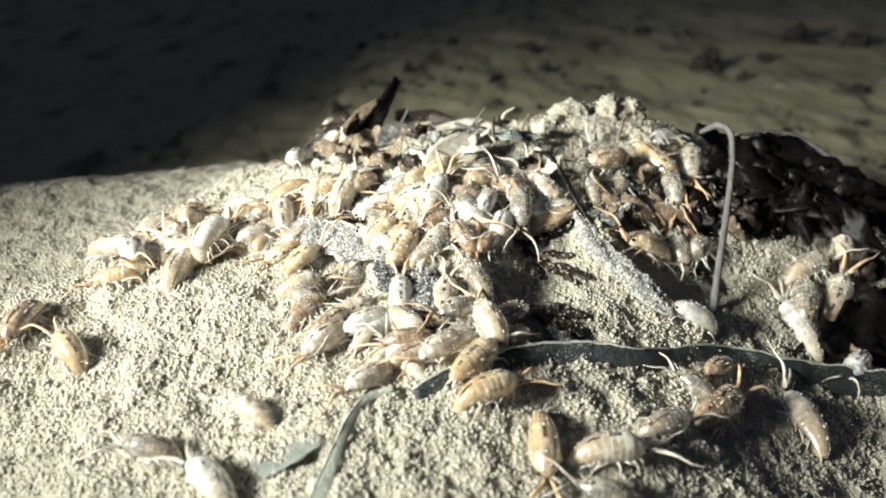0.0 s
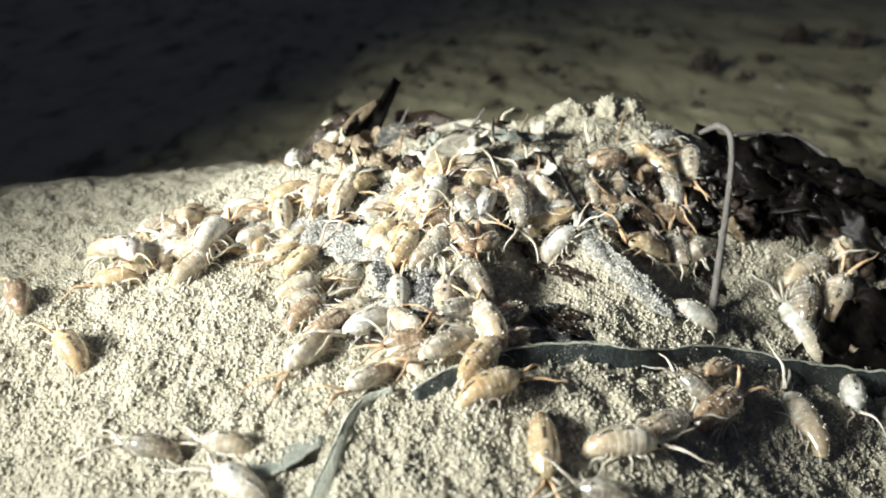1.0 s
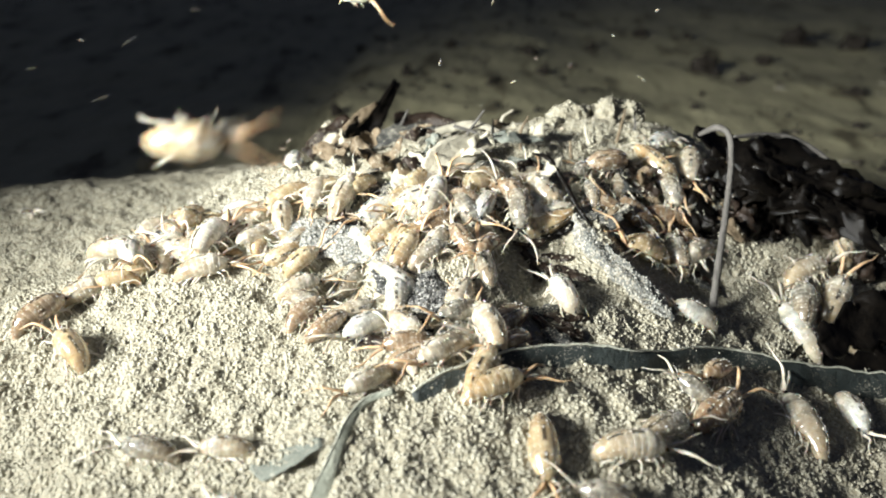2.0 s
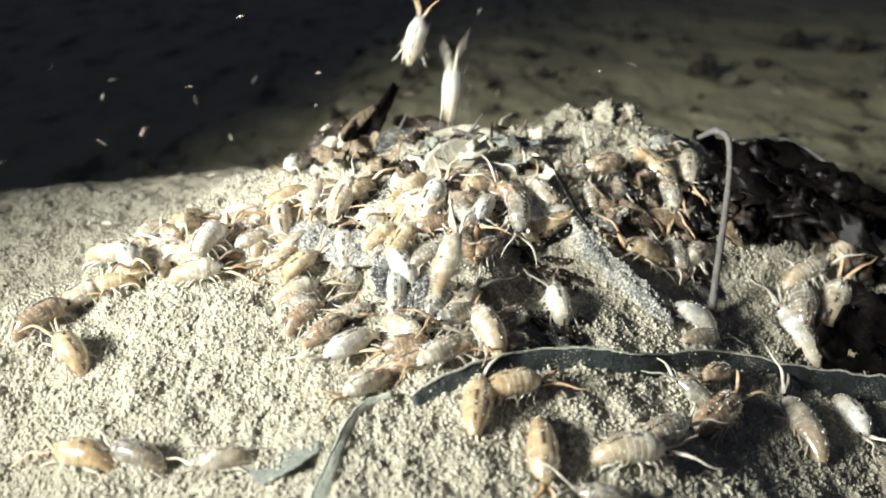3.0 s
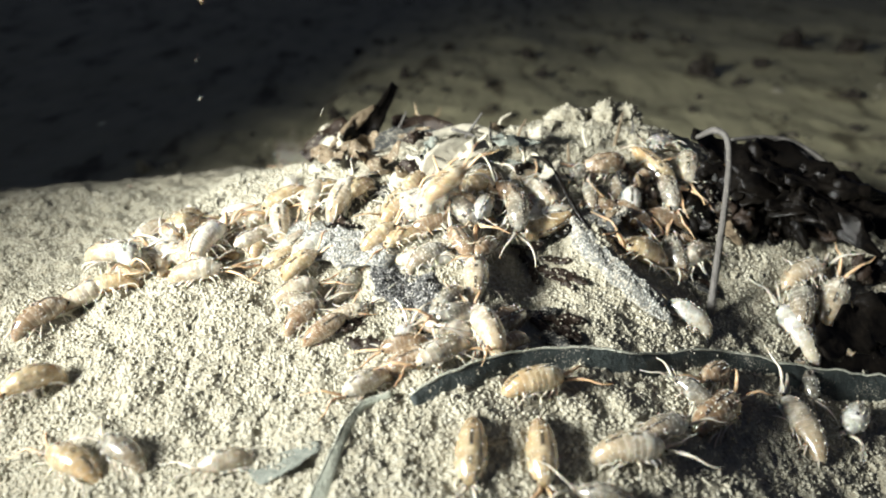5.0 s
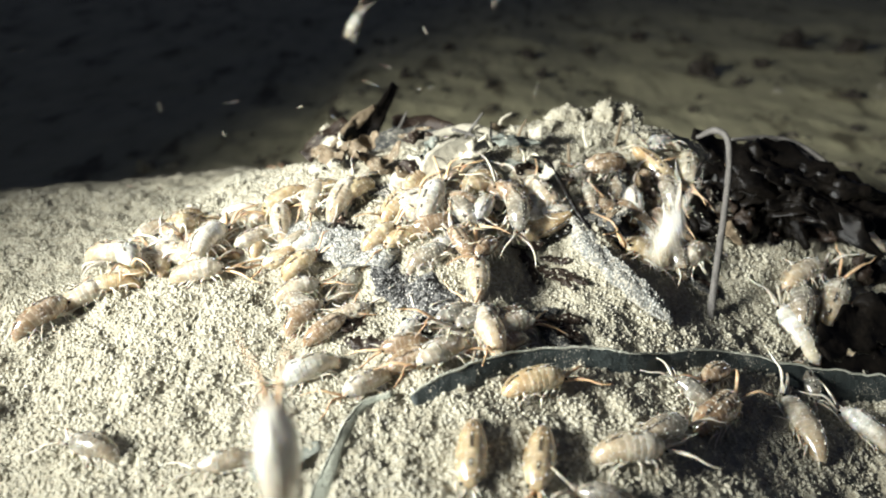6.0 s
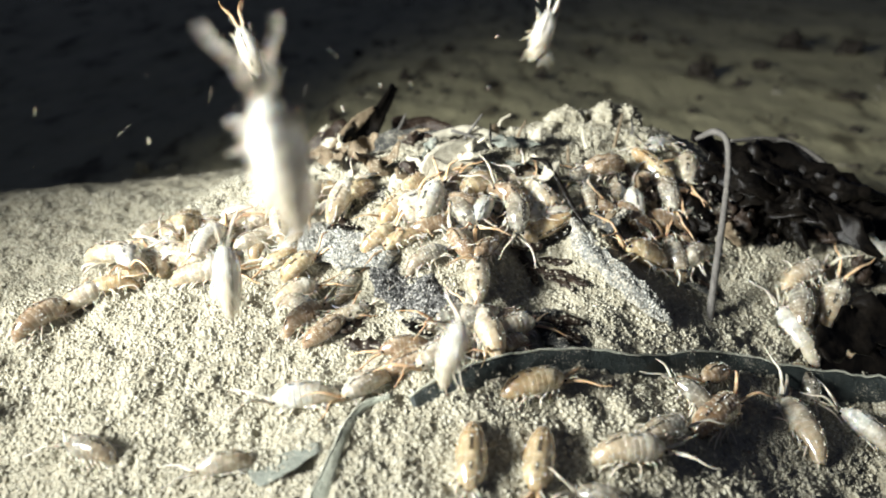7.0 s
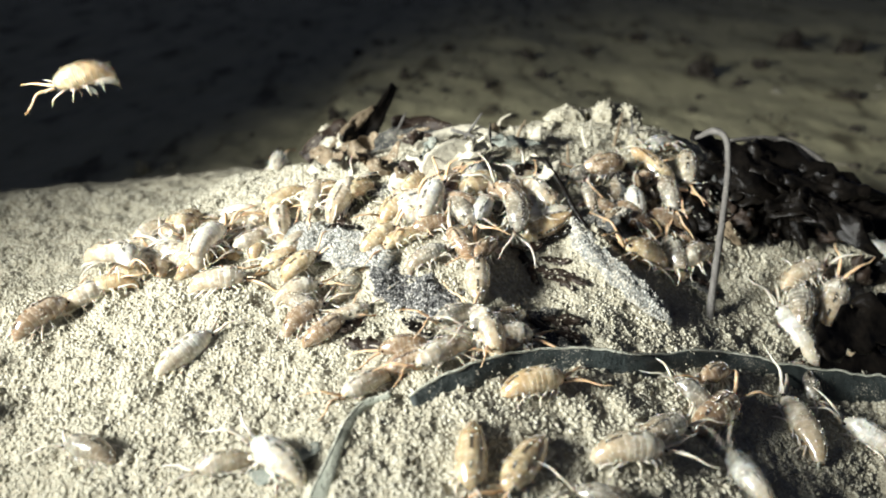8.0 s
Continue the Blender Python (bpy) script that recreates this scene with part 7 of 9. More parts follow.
    walk(sand_leaper, [
        (0.00, pose(-0.0280, 0.1548, 0.0348, 0, 11, -134)), (0.40, pose(-0.0322, 0.1535, 0.0343, 0, 13, -125)), (1.00, pose(-0.0320, 0.1515, 0.0339, 0, 15, -125)),
        (1.10, pose(-0.0357, 0.1445, 0.0368, -14, -9, 176)), (1.20, pose(-0.0451, 0.1382, 0.0388, -12, -27, 166)), (1.30, pose(-0.0535, 0.1304, 0.0416, 5, -58, 131)),
        (1.40, pose(-0.0579, 0.1159, 0.0454, 58, -63, 67)), (1.50, pose(-0.0635, 0.1059, 0.0476, 79, -55, 42)), (1.60, pose(-0.0677, 0.0995, 0.0456, 84, -52, 36)),
        (1.75, pose(-0.0784, 0.0923, 0.0415, 95, -27, 14)), (1.82, pose(-0.1090, 0.0849, 0.0285, 58, -55, 75)), (1.88, pose(-0.1395, 0.0774, 0.0154, 6, -38, 151)),
        (1.95, pose(-0.1700, 0.0700, 0.0024, 0, -0, -170)), (8.00, pose(-0.1700, 0.0700, 0.0024, 0, -0, -170)),
    ])
    walk(edge_hopper, [
        (0.00, pose(-0.1084, 0.1654, 0.0340, 0, 13, -96)), (0.80, pose(-0.1085, 0.1657, 0.0341, 0, 12, -97)), (0.90, pose(-0.1118, 0.1710, 0.0346, -1, 10, -168)),
        (1.00, pose(-0.1152, 0.1762, 0.0352, 0, 9, 122)), (1.30, pose(-0.1111, 0.1681, 0.0343, 0, -9, 105)), (1.60, pose(-0.1066, 0.1690, 0.0346, -0, -8, 64)),
        (2.80, pose(-0.1047, 0.1692, 0.0344, 0, -4, 55)), (8.00, pose(-0.1045, 0.1698, 0.0344, 0, -5, 57)),
    ])
    walk(edge_visitor, [
        (0.00, pose(-0.2000, 0.1800, 0.0195, 0, -0, 20)), (1.00, pose(-0.2000, 0.1800, 0.0195, 0, -0, 20)), (1.15, pose(-0.1209, 0.1748, 0.0306, 0, -52, 36)),
        (1.30, pose(-0.1120, 0.1816, 0.0332, 13, -36, 19)), (1.50, pose(-0.1057, 0.1805, 0.0364, 0, -1, 20)), (1.80, pose(-0.0983, 0.1794, 0.0353, 0, -10, 34)),
        (8.00, pose(-0.0968, 0.1788, 0.0353, 0, -12, 30)),
    ])
    walk(white_walker, [
        (0.00, pose(0.1222, 0.1825, 0.0080, 0, 4, -134)), (0.30, pose(0.1218, 0.1807, 0.0076, 0, 4, -134)), (0.70, pose(0.1197, 0.1763, 0.0063, 0, 3, -127)),
        (1.00, pose(0.1159, 0.1724, 0.0062, 0, 8, -108)), (1.50, pose(0.1123, 0.1646, 0.0058, 0, 7, -96)), (2.80, pose(0.1121, 0.1647, 0.0059, 0, 10, -87)),
        (4.70, pose(0.1122, 0.1641, 0.0057, -0, 10, -89)), (5.15, pose(0.1127, 0.1624, 0.0052, -9, -3, -156)), (5.60, pose(0.1132, 0.1608, 0.0047, 0, -16, 136)),
        (7.20, pose(0.1140, 0.1612, 0.0044, 0, -16, 136)), (8.00, pose(0.1134, 0.1569, 0.0045, 0, -14, 143)),
    ])
    walk(front_grazer, [
        (0.00, pose(0.0353, 0.1234, 0.0262, 0, 4, 8)), (0.50, pose(0.0367, 0.1249, 0.0265, 0, 4, 10)), (1.00, pose(0.0382, 0.1257, 0.0262, -0, 7, 8)),
        (1.50, pose(0.0401, 0.1259, 0.0257, 0, 9, 8)), (2.80, pose(0.0403, 0.1260, 0.0254, 0, 9, 11)), (8.00, pose(0.0405, 0.1264, 0.0254, 0, 9, 11)),
    ])
    walk(twitching_hopper, [
        (0.00, pose(-0.0425, 0.1331, 0.0302, 0, -2, 148)), (0.20, pose(-0.0453, 0.1289, 0.0291, 0, -0, 158)), (0.50, pose(-0.0458, 0.1248, 0.0283, 0, 0, 172)),
        (1.70, pose(-0.0456, 0.1243, 0.0283, 0, 2, 173)), (2.80, pose(-0.0448, 0.1217, 0.0282, 0, 4, -168)), (4.70, pose(-0.0443, 0.1210, 0.0281, 0, 4, -163)),
        (8.00, pose(-0.0445, 0.1208, 0.0280, 0, 4, -162)),
    ])
    walk(pale_crawler, [
        (0.00, pose(-0.0472, 0.1150, 0.0260, 0, -6, 140)), (0.10, pose(-0.0473, 0.1166, 0.0262, 0, -8, 133)), (0.30, pose(-0.0448, 0.1191, 0.0271, 0, -5, 131)),
        (0.60, pose(-0.0407, 0.1136, 0.0262, 0, -3, 147)), (1.70, pose(-0.0408, 0.1137, 0.0262, 0, -5, 147)), (2.40, pose(-0.0372, 0.0970, 0.0216, 0, -1, 152)),
        (8.00, pose(-0.0370, 0.0976, 0.0217, 0, 0, 152)),
    ])
    walk(grey_digger, [
        (0.00, pose(-0.0620, 0.1235, 0.0275, 0, -1, 173)), (1.70, pose(-0.0619, 0.1240, 0.0277, -0, -1, 172)), (2.80, pose(-0.0642, 0.1238, 0.0274, -0, -2, 167)),
        (4.70, pose(-0.0655, 0.1244, 0.0275, 0, -7, 146)), (5.60, pose(-0.0743, 0.1269, 0.0271, 0, 5, 160)), (8.00, pose(-0.0753, 0.1266, 0.0268, 0, 6, 159)),
    ])
    walk(left_flyer, [
        (0.00, pose(-0.0200, 0.3500, 0.0183, 0, -0, -160)), (2.10, pose(-0.0200, 0.3500, 0.0183, 0, -0, -160)), (2.40, pose(-0.0890, 0.2079, 0.0566, 0, 9, -176)),
        (2.60, pose(-0.0804, 0.1618, 0.0759, -0, 9, -176)), (2.70, pose(-0.0780, 0.1431, 0.0832, -0, 5, -178)), (2.80, pose(-0.0803, 0.1340, 0.0873, -0, 5, -178)),
        (2.90, pose(-0.0832, 0.1250, 0.0916, -0, 9, -176)), (3.10, pose(-0.0937, 0.1138, 0.0911, 1, 18, -172)), (3.40, pose(-0.2000, 0.0500, -0.0027, 0, -0, 180)),
        (8.00, pose(-0.2000, 0.0500, -0.0027, 0, -0, 180)),
    ])
    walk(high_leaper, [
        (0.00, pose(0.0000, 0.3450, 0.0196, 0, -0, 90)), (2.30, pose(0.0000, 0.3450, 0.0196, 0, -0, 90)), (2.50, pose(-0.0230, 0.2608, 0.0474, 0, -65, 90)),
        (2.70, pose(-0.0158, 0.2399, 0.0739, 0, -65, 90)), (2.80, pose(-0.0132, 0.2386, 0.0831, 4, -65, 85)), (2.90, pose(-0.0107, 0.2421, 0.0909, 21, -64, 67)),
        (3.00, pose(-0.0081, 0.2448, 0.0969, 30, -61, 57)), (3.10, pose(-0.0052, 0.2484, 0.1000, 48, -52, 36)), (3.20, pose(-0.0040, 0.2523, 0.1012, 55, -44, 26)),
        (3.30, pose(-0.0025, 0.2572, 0.0998, 62, -27, 13)), (3.40, pose(-0.0021, 0.2604, 0.0949, 65, -9, 4)), (3.50, pose(-0.0005, 0.2627, 0.0878, 65, -9, 4)),
        (3.60, pose(-0.0001, 0.2645, 0.0797, 65, -5, 2)), (3.70, pose(0.0015, 0.2703, 0.0684, 65, -0, -0)), (3.85, pose(0.0036, 0.2797, 0.0528, 62, 27, -14)),
        (3.92, pose(0.0068, 0.3073, 0.0386, 34, 6, 10)), (4.00, pose(0.0100, 0.3350, 0.0245, 0, -0, 40)), (8.00, pose(0.0100, 0.3350, 0.0245, 0, -0, 40)),
    ])
    walk(top_leaper, [
        (0.00, pose(0.0069, 0.1959, 0.0502, 0, -26, 160)), (2.20, pose(0.0073, 0.1977, 0.0504, 0, -27, 161)), (2.40, pose(-0.0289, 0.1855, 0.0788, 9, -52, 144)),
        (2.60, pose(-0.0483, 0.1847, 0.1010, 19, -59, 131)), (2.80, pose(-0.0604, 0.1910, 0.1143, 72, -64, 67)), (3.00, pose(-0.0734, 0.1949, 0.1347, 98, -52, 36)),
        (3.30, pose(-0.1153, 0.1957, 0.1471, 106, -18, 8)), (3.60, pose(-0.1526, 0.1906, 0.1339, 84, 36, -19)), (3.73, pose(-0.2084, 0.1671, 0.0864, 41, 60, -94)),
        (3.87, pose(-0.2642, 0.1435, 0.0388, -3, 36, -170)), (4.00, pose(-0.3200, 0.1200, -0.0088, 0, -0, 150)), (8.00, pose(-0.3200, 0.1200, -0.0088, 0, -0, 150)),
    ])
    walk(ribbon_crosser, [
        (0.00, pose(0.1300, 0.3200, 0.0184, -0, -0, -90)), (2.50, pose(0.1300, 0.3200, 0.0184, -0, -0, -90)), (2.70, pose(0.0645, 0.2095, 0.0574, 0, 64, -67)),
        (2.80, pose(0.0635, 0.1892, 0.0492, 9, 61, -57)), (2.90, pose(0.0643, 0.1689, 0.0408, 0, 64, -67)), (2.95, pose(0.0681, 0.1721, 0.0330, 15, 37, -10)),
        (3.00, pose(0.0718, 0.1754, 0.0251, 0, 12, 30)), (3.10, pose(0.0754, 0.1789, 0.0248, 0, 13, 32)), (3.30, pose(0.0934, 0.1882, 0.0206, 0, 11, 14)),
        (3.50, pose(0.1025, 0.1894, 0.0180, 0, 18, 5)), (3.70, pose(0.1039, 0.1911, 0.0179, 0, 29, -16)), (4.20, pose(0.1049, 0.1889, 0.0162, -0, 34, -66)),
        (4.50, pose(0.1055, 0.1773, 0.0115, -0, 11, -102)), (4.70, pose(0.1040, 0.1750, 0.0117, 0, 12, -98)), (8.00, pose(0.1039, 0.1751, 0.0115, -0, 16, -87)),
    ])
    walk(spring_leaper, [
        (0.00, pose(-0.0139, 0.2086, 0.0550, -0, 21, -141)), (2.80, pose(0.0016, 0.2086, 0.0557, -0, 14, -145)), (2.85, pose(0.0019, 0.2107, 0.0595, -36, -19, 159)),
        (2.90, pose(0.0022, 0.2127, 0.0633, -20, -65, 90)), (3.00, pose(0.0044, 0.2377, 0.0820, -16, -65, 85)), (3.10, pose(0.0079, 0.2506, 0.0980, -10, -65, 78)),
        (3.20, pose(0.0105, 0.2678, 0.1116, 0, -64, 67)), (3.35, pose(0.0127, 0.2819, 0.1181, 49, -37, 16)), (3.50, pose(0.0148, 0.2960, 0.1247, 62, -0, -0)),
        (3.70, pose(0.0191, 0.3051, 0.1085, 55, 40, -24)), (3.90, pose(0.0234, 0.3142, 0.0924, -0, 65, -90)), (4.15, pose(0.0600, 0.3700, 0.0106, -0, -0, -90)),
        (8.00, pose(0.0600, 0.3700, 0.0106, -0, -0, -90)),
    ])
    walk(near_leaper, [
        (0.00, pose(-0.0026, 0.1864, 0.0469, -0, -23, 62)), (2.80, pose(-0.0020, 0.1867, 0.0471, 0, -23, 58)), (3.00, pose(0.0028, 0.1694, 0.0535, 5, -59, 49)),
        (3.10, pose(0.0062, 0.1523, 0.0639, -40, -65, 102)), (3.13, pose(0.0073, 0.1485, 0.0638, 20, -65, 102)), (3.17, pose(0.0083, 0.1448, 0.0637, 80, -65, 102)),
        (3.20, pose(0.0093, 0.1411, 0.0636, 40, 65, -78)), (3.30, pose(0.0126, 0.1268, 0.0684, 40, 65, -78)), (3.40, pose(0.0162, 0.1196, 0.0719, 8, 64, -113)),
        (3.50, pose(0.0200, 0.1012, 0.0724, 48, 64, -67)), (3.60, pose(0.0220, 0.0802, 0.0748, 44, 64, -72)), (3.70, pose(0.0254, 0.0669, 0.0696, 48, 64, -67)),
        (3.90, pose(0.0750, 0.0450, -0.0040, -0, -0, -80)), (8.00, pose(0.0750, 0.0450, -0.0040, -0, -0, -80)),
    ])
    walk(wrack_leaper, [
        (0.00, pose(0.1311, 0.2206, 0.0301, 0, -29, 81)), (3.00, pose(0.1330, 0.2231, 0.0310, 0, -30, 81)), (3.10, pose(0.1099, 0.2055, 0.0599, -28, -59, 131)),
        (3.20, pose(0.0990, 0.2187, 0.0766, -34, -56, 138)), (3.30, pose(0.0936, 0.2249, 0.0902, -59, -14, 173)), (3.35, pose(0.0909, 0.2304, 0.0962, -4, -62, 95)),
        (3.40, pose(0.0882, 0.2360, 0.1023, 59, -18, 8)), (3.50, pose(0.0746, 0.2380, 0.1066, 34, -59, 49)), (3.60, pose(0.0639, 0.2459, 0.1117, -3, -65, 90)),
        (3.90, pose(0.0465, 0.2596, 0.1174, -50, -52, 144)), (4.10, pose(0.0373, 0.2840, 0.0987, -65, -18, 171)), (4.30, pose(0.0280, 0.3085, 0.0800, -64, 18, -172)),
        (4.60, pose(0.0400, 0.3800, 0.0069, 0, -0, 180)), (8.00, pose(0.0400, 0.3800, 0.0069, 0, -0, 180)),
    ])
    walk(face_leaper, [
        (0.00, pose(-0.0110, 0.1698, 0.0397, 0, -22, 94)), (2.80, pose(-0.0120, 0.1716, 0.0402, 0, -22, 93)), (3.30, pose(-0.0120, 0.1791, 0.0424, 0, -24, 86)),
        (3.40, pose(-0.0119, 0.1686, 0.0501, 35, 7, 25)), (3.50, pose(-0.0118, 0.1602, 0.0567, 25, 52, -36)), (3.60, pose(-0.0149, 0.1494, 0.0567, -52, 59, -131)),
        (3.70, pose(-0.0156, 0.1461, 0.0567, -58, 55, -138)), (3.80, pose(-0.0184, 0.1319, 0.0544, -58, 55, -138)), (3.90, pose(-0.0188, 0.1197, 0.0518, -52, 59, -131)),
        (4.00, pose(-0.0197, 0.1080, 0.0504, -52, 59, -131)), (4.10, pose(-0.0206, 0.0963, 0.0489, -52, 59, -131)), (4.20, pose(-0.0229, 0.0888, 0.0444, -52, 59, -131)),
        (4.35, pose(-0.0400, 0.0500, 0.0114, 0, -0, -110)), (8.00, pose(-0.0400, 0.0500, 0.0114, 0, -0, -110)),
    ])
    walk(slope_crawler, [
        (0.00, pose(-0.0181, 0.1596, 0.0365, 0, 8, -148)), (1.70, pose(-0.0178, 0.1601, 0.0365, 0, 8, -146)), (2.80, pose(-0.0202, 0.1547, 0.0357, 0, 8, -141)),
        (3.50, pose(-0.0241, 0.1491, 0.0341, 0, 9, -154)), (4.00, pose(-0.0224, 0.1397, 0.0328, 0, 9, -91)), (4.10, pose(-0.0252, 0.1380, 0.0324, 0, 8, -122)),
        (4.20, pose(-0.0265, 0.1322, 0.0320, -0, 3, -89)), (4.40, pose(-0.0289, 0.1210, 0.0298, 0, 16, -99)), (4.50, pose(-0.0304, 0.1182, 0.0286, 0, 16, -100)),
        (4.70, pose(-0.0328, 0.1153, 0.0276, 0, 13, -111)), (5.00, pose(-0.0335, 0.1022, 0.0237, 0, 16, -132)), (8.00, pose(-0.0336, 0.1025, 0.0235, 0, 15, -130)),
    ])
    walk(crest_hopper, [
        (0.00, pose(-0.0074, 0.2006, 0.0519, 0, 4, 180)), (1.70, pose(-0.0072, 0.2010, 0.0523, -0, 4, 180)), (2.80, pose(-0.0087, 0.2017, 0.0524, 0, 10, -162)),
        (4.15, pose(-0.0083, 0.2014, 0.0524, 0, 10, -163)), (4.22, pose(-0.0098, 0.1917, 0.0555, -17, -21, 169)), (4.30, pose(-0.0113, 0.1828, 0.0582, -17, -55, 138)),
        (4.40, pose(-0.0073, 0.1756, 0.0664, 4, -64, 113)), (4.50, pose(-0.0017, 0.1716, 0.0693, -45, -27, 166)), (4.60, pose(0.0019, 0.1685, 0.0746, -31, -53, 142)),
        (4.70, pose(0.0042, 0.1695, 0.0768, -16, -61, 123)), (4.85, pose(0.0068, 0.1792, 0.0738, 57, -52, 36)), (5.10, pose(-0.0009, 0.2092, 0.0560, -0, -13, 34)),
        (8.00, pose(-0.0005, 0.2092, 0.0559, -0, -14, 34)),
    ])
    walk(amber_sitter, [
        (0.00, pose(-0.0100, 0.1865, 0.0460, 0, -27, 55)), (2.80, pose(-0.0094, 0.1859, 0.0459, -0, -26, 51)), (3.40, pose(-0.0111, 0.2014, 0.0521, 0, -20, 49)),
        (8.00, pose(-0.0116, 0.2029, 0.0528, 0, -19, 43)),
    ])
    walk(big_leaper, [
        (0.00, pose(-0.0182, 0.2023, 0.0521, -0, 12, -160)), (1.70, pose(-0.0167, 0.2028, 0.0524, 0, 13, -154)), (4.30, pose(-0.0182, 0.2016, 0.0518, -0, 11, -162)),
        (4.35, pose(-0.0206, 0.1857, 0.0583, -7, 38, -118)), (4.40, pose(-0.0231, 0.1698, 0.0647, 21, 59, -49)), (4.45, pose(-0.0194, 0.1616, 0.0648, -48, 53, -135)),
        (4.50, pose(-0.0156, 0.1535, 0.0649, -64, 18, -172)), (4.60, pose(-0.0117, 0.1402, 0.0720, -29, 61, -123)), (4.70, pose(-0.0059, 0.1043, 0.0777, 39, 57, -46)),
        (4.80, pose(-0.0007, 0.0854, 0.0724, 43, 56, -42)), (4.90, pose(0.0035, 0.0703, 0.0635, 48, 52, -36)), (5.05, pose(0.0100, 0.0300, 0.0092, -0, -0, -60)),
        (8.00, pose(0.0100, 0.0300, 0.0092, -0, -0, -60)),
    ])
    walk(back_leaper, [
        (0.00, pose(-0.0300, 0.3300, 0.0258, 0, -0, 0)), (3.00, pose(-0.0300, 0.3300, 0.0258, 0, -0, 0)), (3.10, pose(-0.0375, 0.2993, 0.0574, 20, -30, 46)),
        (3.20, pose(-0.0450, 0.2686, 0.0890, 0, -64, 113)), (3.40, pose(-0.0366, 0.2699, 0.1037, 64, -52, 36)), (3.50, pose(-0.0327, 0.2687, 0.1007, 76, -9, 4)),
        (3.60, pose(-0.0282, 0.2697, 0.0910, 70, 27, -14)), (3.70, pose(-0.0252, 0.2774, 0.0836, 55, 52, -36)), (3.80, pose(-0.0163, 0.2789, 0.0751, 66, 36, -19)),
        (3.85, pose(-0.0113, 0.2769, 0.0706, 68, -10, 2)), (3.90, pose(-0.0063, 0.2748, 0.0661, 46, -52, 36)), (4.70, pose(-0.0055, 0.2740, 0.0644, 10, -65, 78)),
        (5.00, pose(-0.0059, 0.2837, 0.0495, 10, -65, 78)), (5.20, pose(0.0000, 0.3350, 0.0242, 0, -0, 85)), (8.00, pose(0.0000, 0.3350, 0.0242, 0, -0, 85)),
    ])
    walk(arc_leaper, [
        (0.00, pose(-0.0300, 0.3550, 0.0147, 0, -0, 90)), (3.25, pose(-0.0300, 0.3550, 0.0147, 0, -0, 90)), (3.50, pose(-0.1130, 0.3543, 0.0353, 0, -64, 67)),
        (3.60, pose(-0.1181, 0.3603, 0.0482, 28, -52, 36)), (3.70, pose(-0.1226, 0.3643, 0.0566, -36, -64, 113)), (3.80, pose(-0.1223, 0.3693, 0.0674, -68, -44, 153)),
        (3.90, pose(-0.1222, 0.3674, 0.0752, 12, -64, 67)), (4.00, pose(-0.1245, 0.3712, 0.0834, 39, -52, 36)), (4.10, pose(-0.1225, 0.3670, 0.0862, 58, -18, 8)),
        (4.20, pose(-0.1232, 0.3668, 0.0858, 60, 9, -4)), (4.30, pose(-0.1210, 0.3604, 0.0838, 50, 44, -27)), (4.40, pose(-0.1172, 0.3530, 0.0797, -3, 65, -90)),
        (4.50, pose(-0.1126, 0.3456, 0.0757, -40, 59, -131)), (4.60, pose(-0.1120, 0.3417, 0.0671, -66, 18, -172)), (4.70, pose(-0.1107, 0.3373, 0.0575, -66, -18, 171)),
        (4.90, pose(-0.1087, 0.3276, 0.0364, -38, -59, 131)), (5.10, pose(-0.0300, 0.3500, 0.0169, 0, -0, 90)), (8.00, pose(-0.0300, 0.3500, 0.0169, 0, -0, 90)),
    ])
    walk(swift_leaper, [
        (0.00, pose(-0.0500, 0.3600, 0.0106, 0, -0, 100)), (3.30, pose(-0.0500, 0.3600, 0.0106, 0, -0, 100)), (3.45, pose(-0.0456, 0.2937, 0.0501, 0, -52, 144)),
        (3.60, pose(-0.0555, 0.2740, 0.0791, 5, -55, 138)), (3.70, pose(-0.0631, 0.2733, 0.0895, 11, -59, 131)), (3.80, pose(-0.0703, 0.2754, 0.0939, 26, -64, 113)),
        (3.90, pose(-0.0754, 0.2741, 0.1029, 46, -65, 90)), (4.10, pose(-0.0842, 0.2709, 0.1196, 81, -59, 49)), (4.60, pose(-0.1069, 0.2734, 0.1232, 84, -0, -0)),
        (4.80, pose(-0.1712, 0.2823, 0.0848, 144, -0, -0)), (5.00, pose(-0.2356, 0.2911, 0.0464, -156, -0, -0)), (5.20, pose(-0.3000, 0.3000, 0.0080, 0, -0, 180)),
        (8.00, pose(-0.3000, 0.3000, 0.0080, 0, -0, 180)),
    ])
    walk(corner_hopper, [
        (0.00, pose(-0.1500, 0.1000, 0.0069, 0, -0, 30)), (2.50, pose(-0.1500, 0.1000, 0.0069, 0, -0, 30)), (2.70, pose(-0.0817, 0.1175, 0.0230, -0, -64, 67)),
        (2.80, pose(-0.0788, 0.1209, 0.0304, -10, -65, 78)), (2.88, pose(-0.0776, 0.1231, 0.0280, -21, -26, 126)), (2.95, pose(-0.0765, 0.1252, 0.0255, 0, 9, 162)),
        (4.70, pose(-0.0767, 0.1253, 0.0255, 0, 7, 159)), (5.30, pose(-0.0797, 0.1163, 0.0227, 0, 1, 147)), (5.70, pose(-0.0733, 0.1022, 0.0193, 0, 9, 171)),
        (8.00, pose(-0.0733, 0.1026, 0.0192, 0, 8, 172)),
    ])
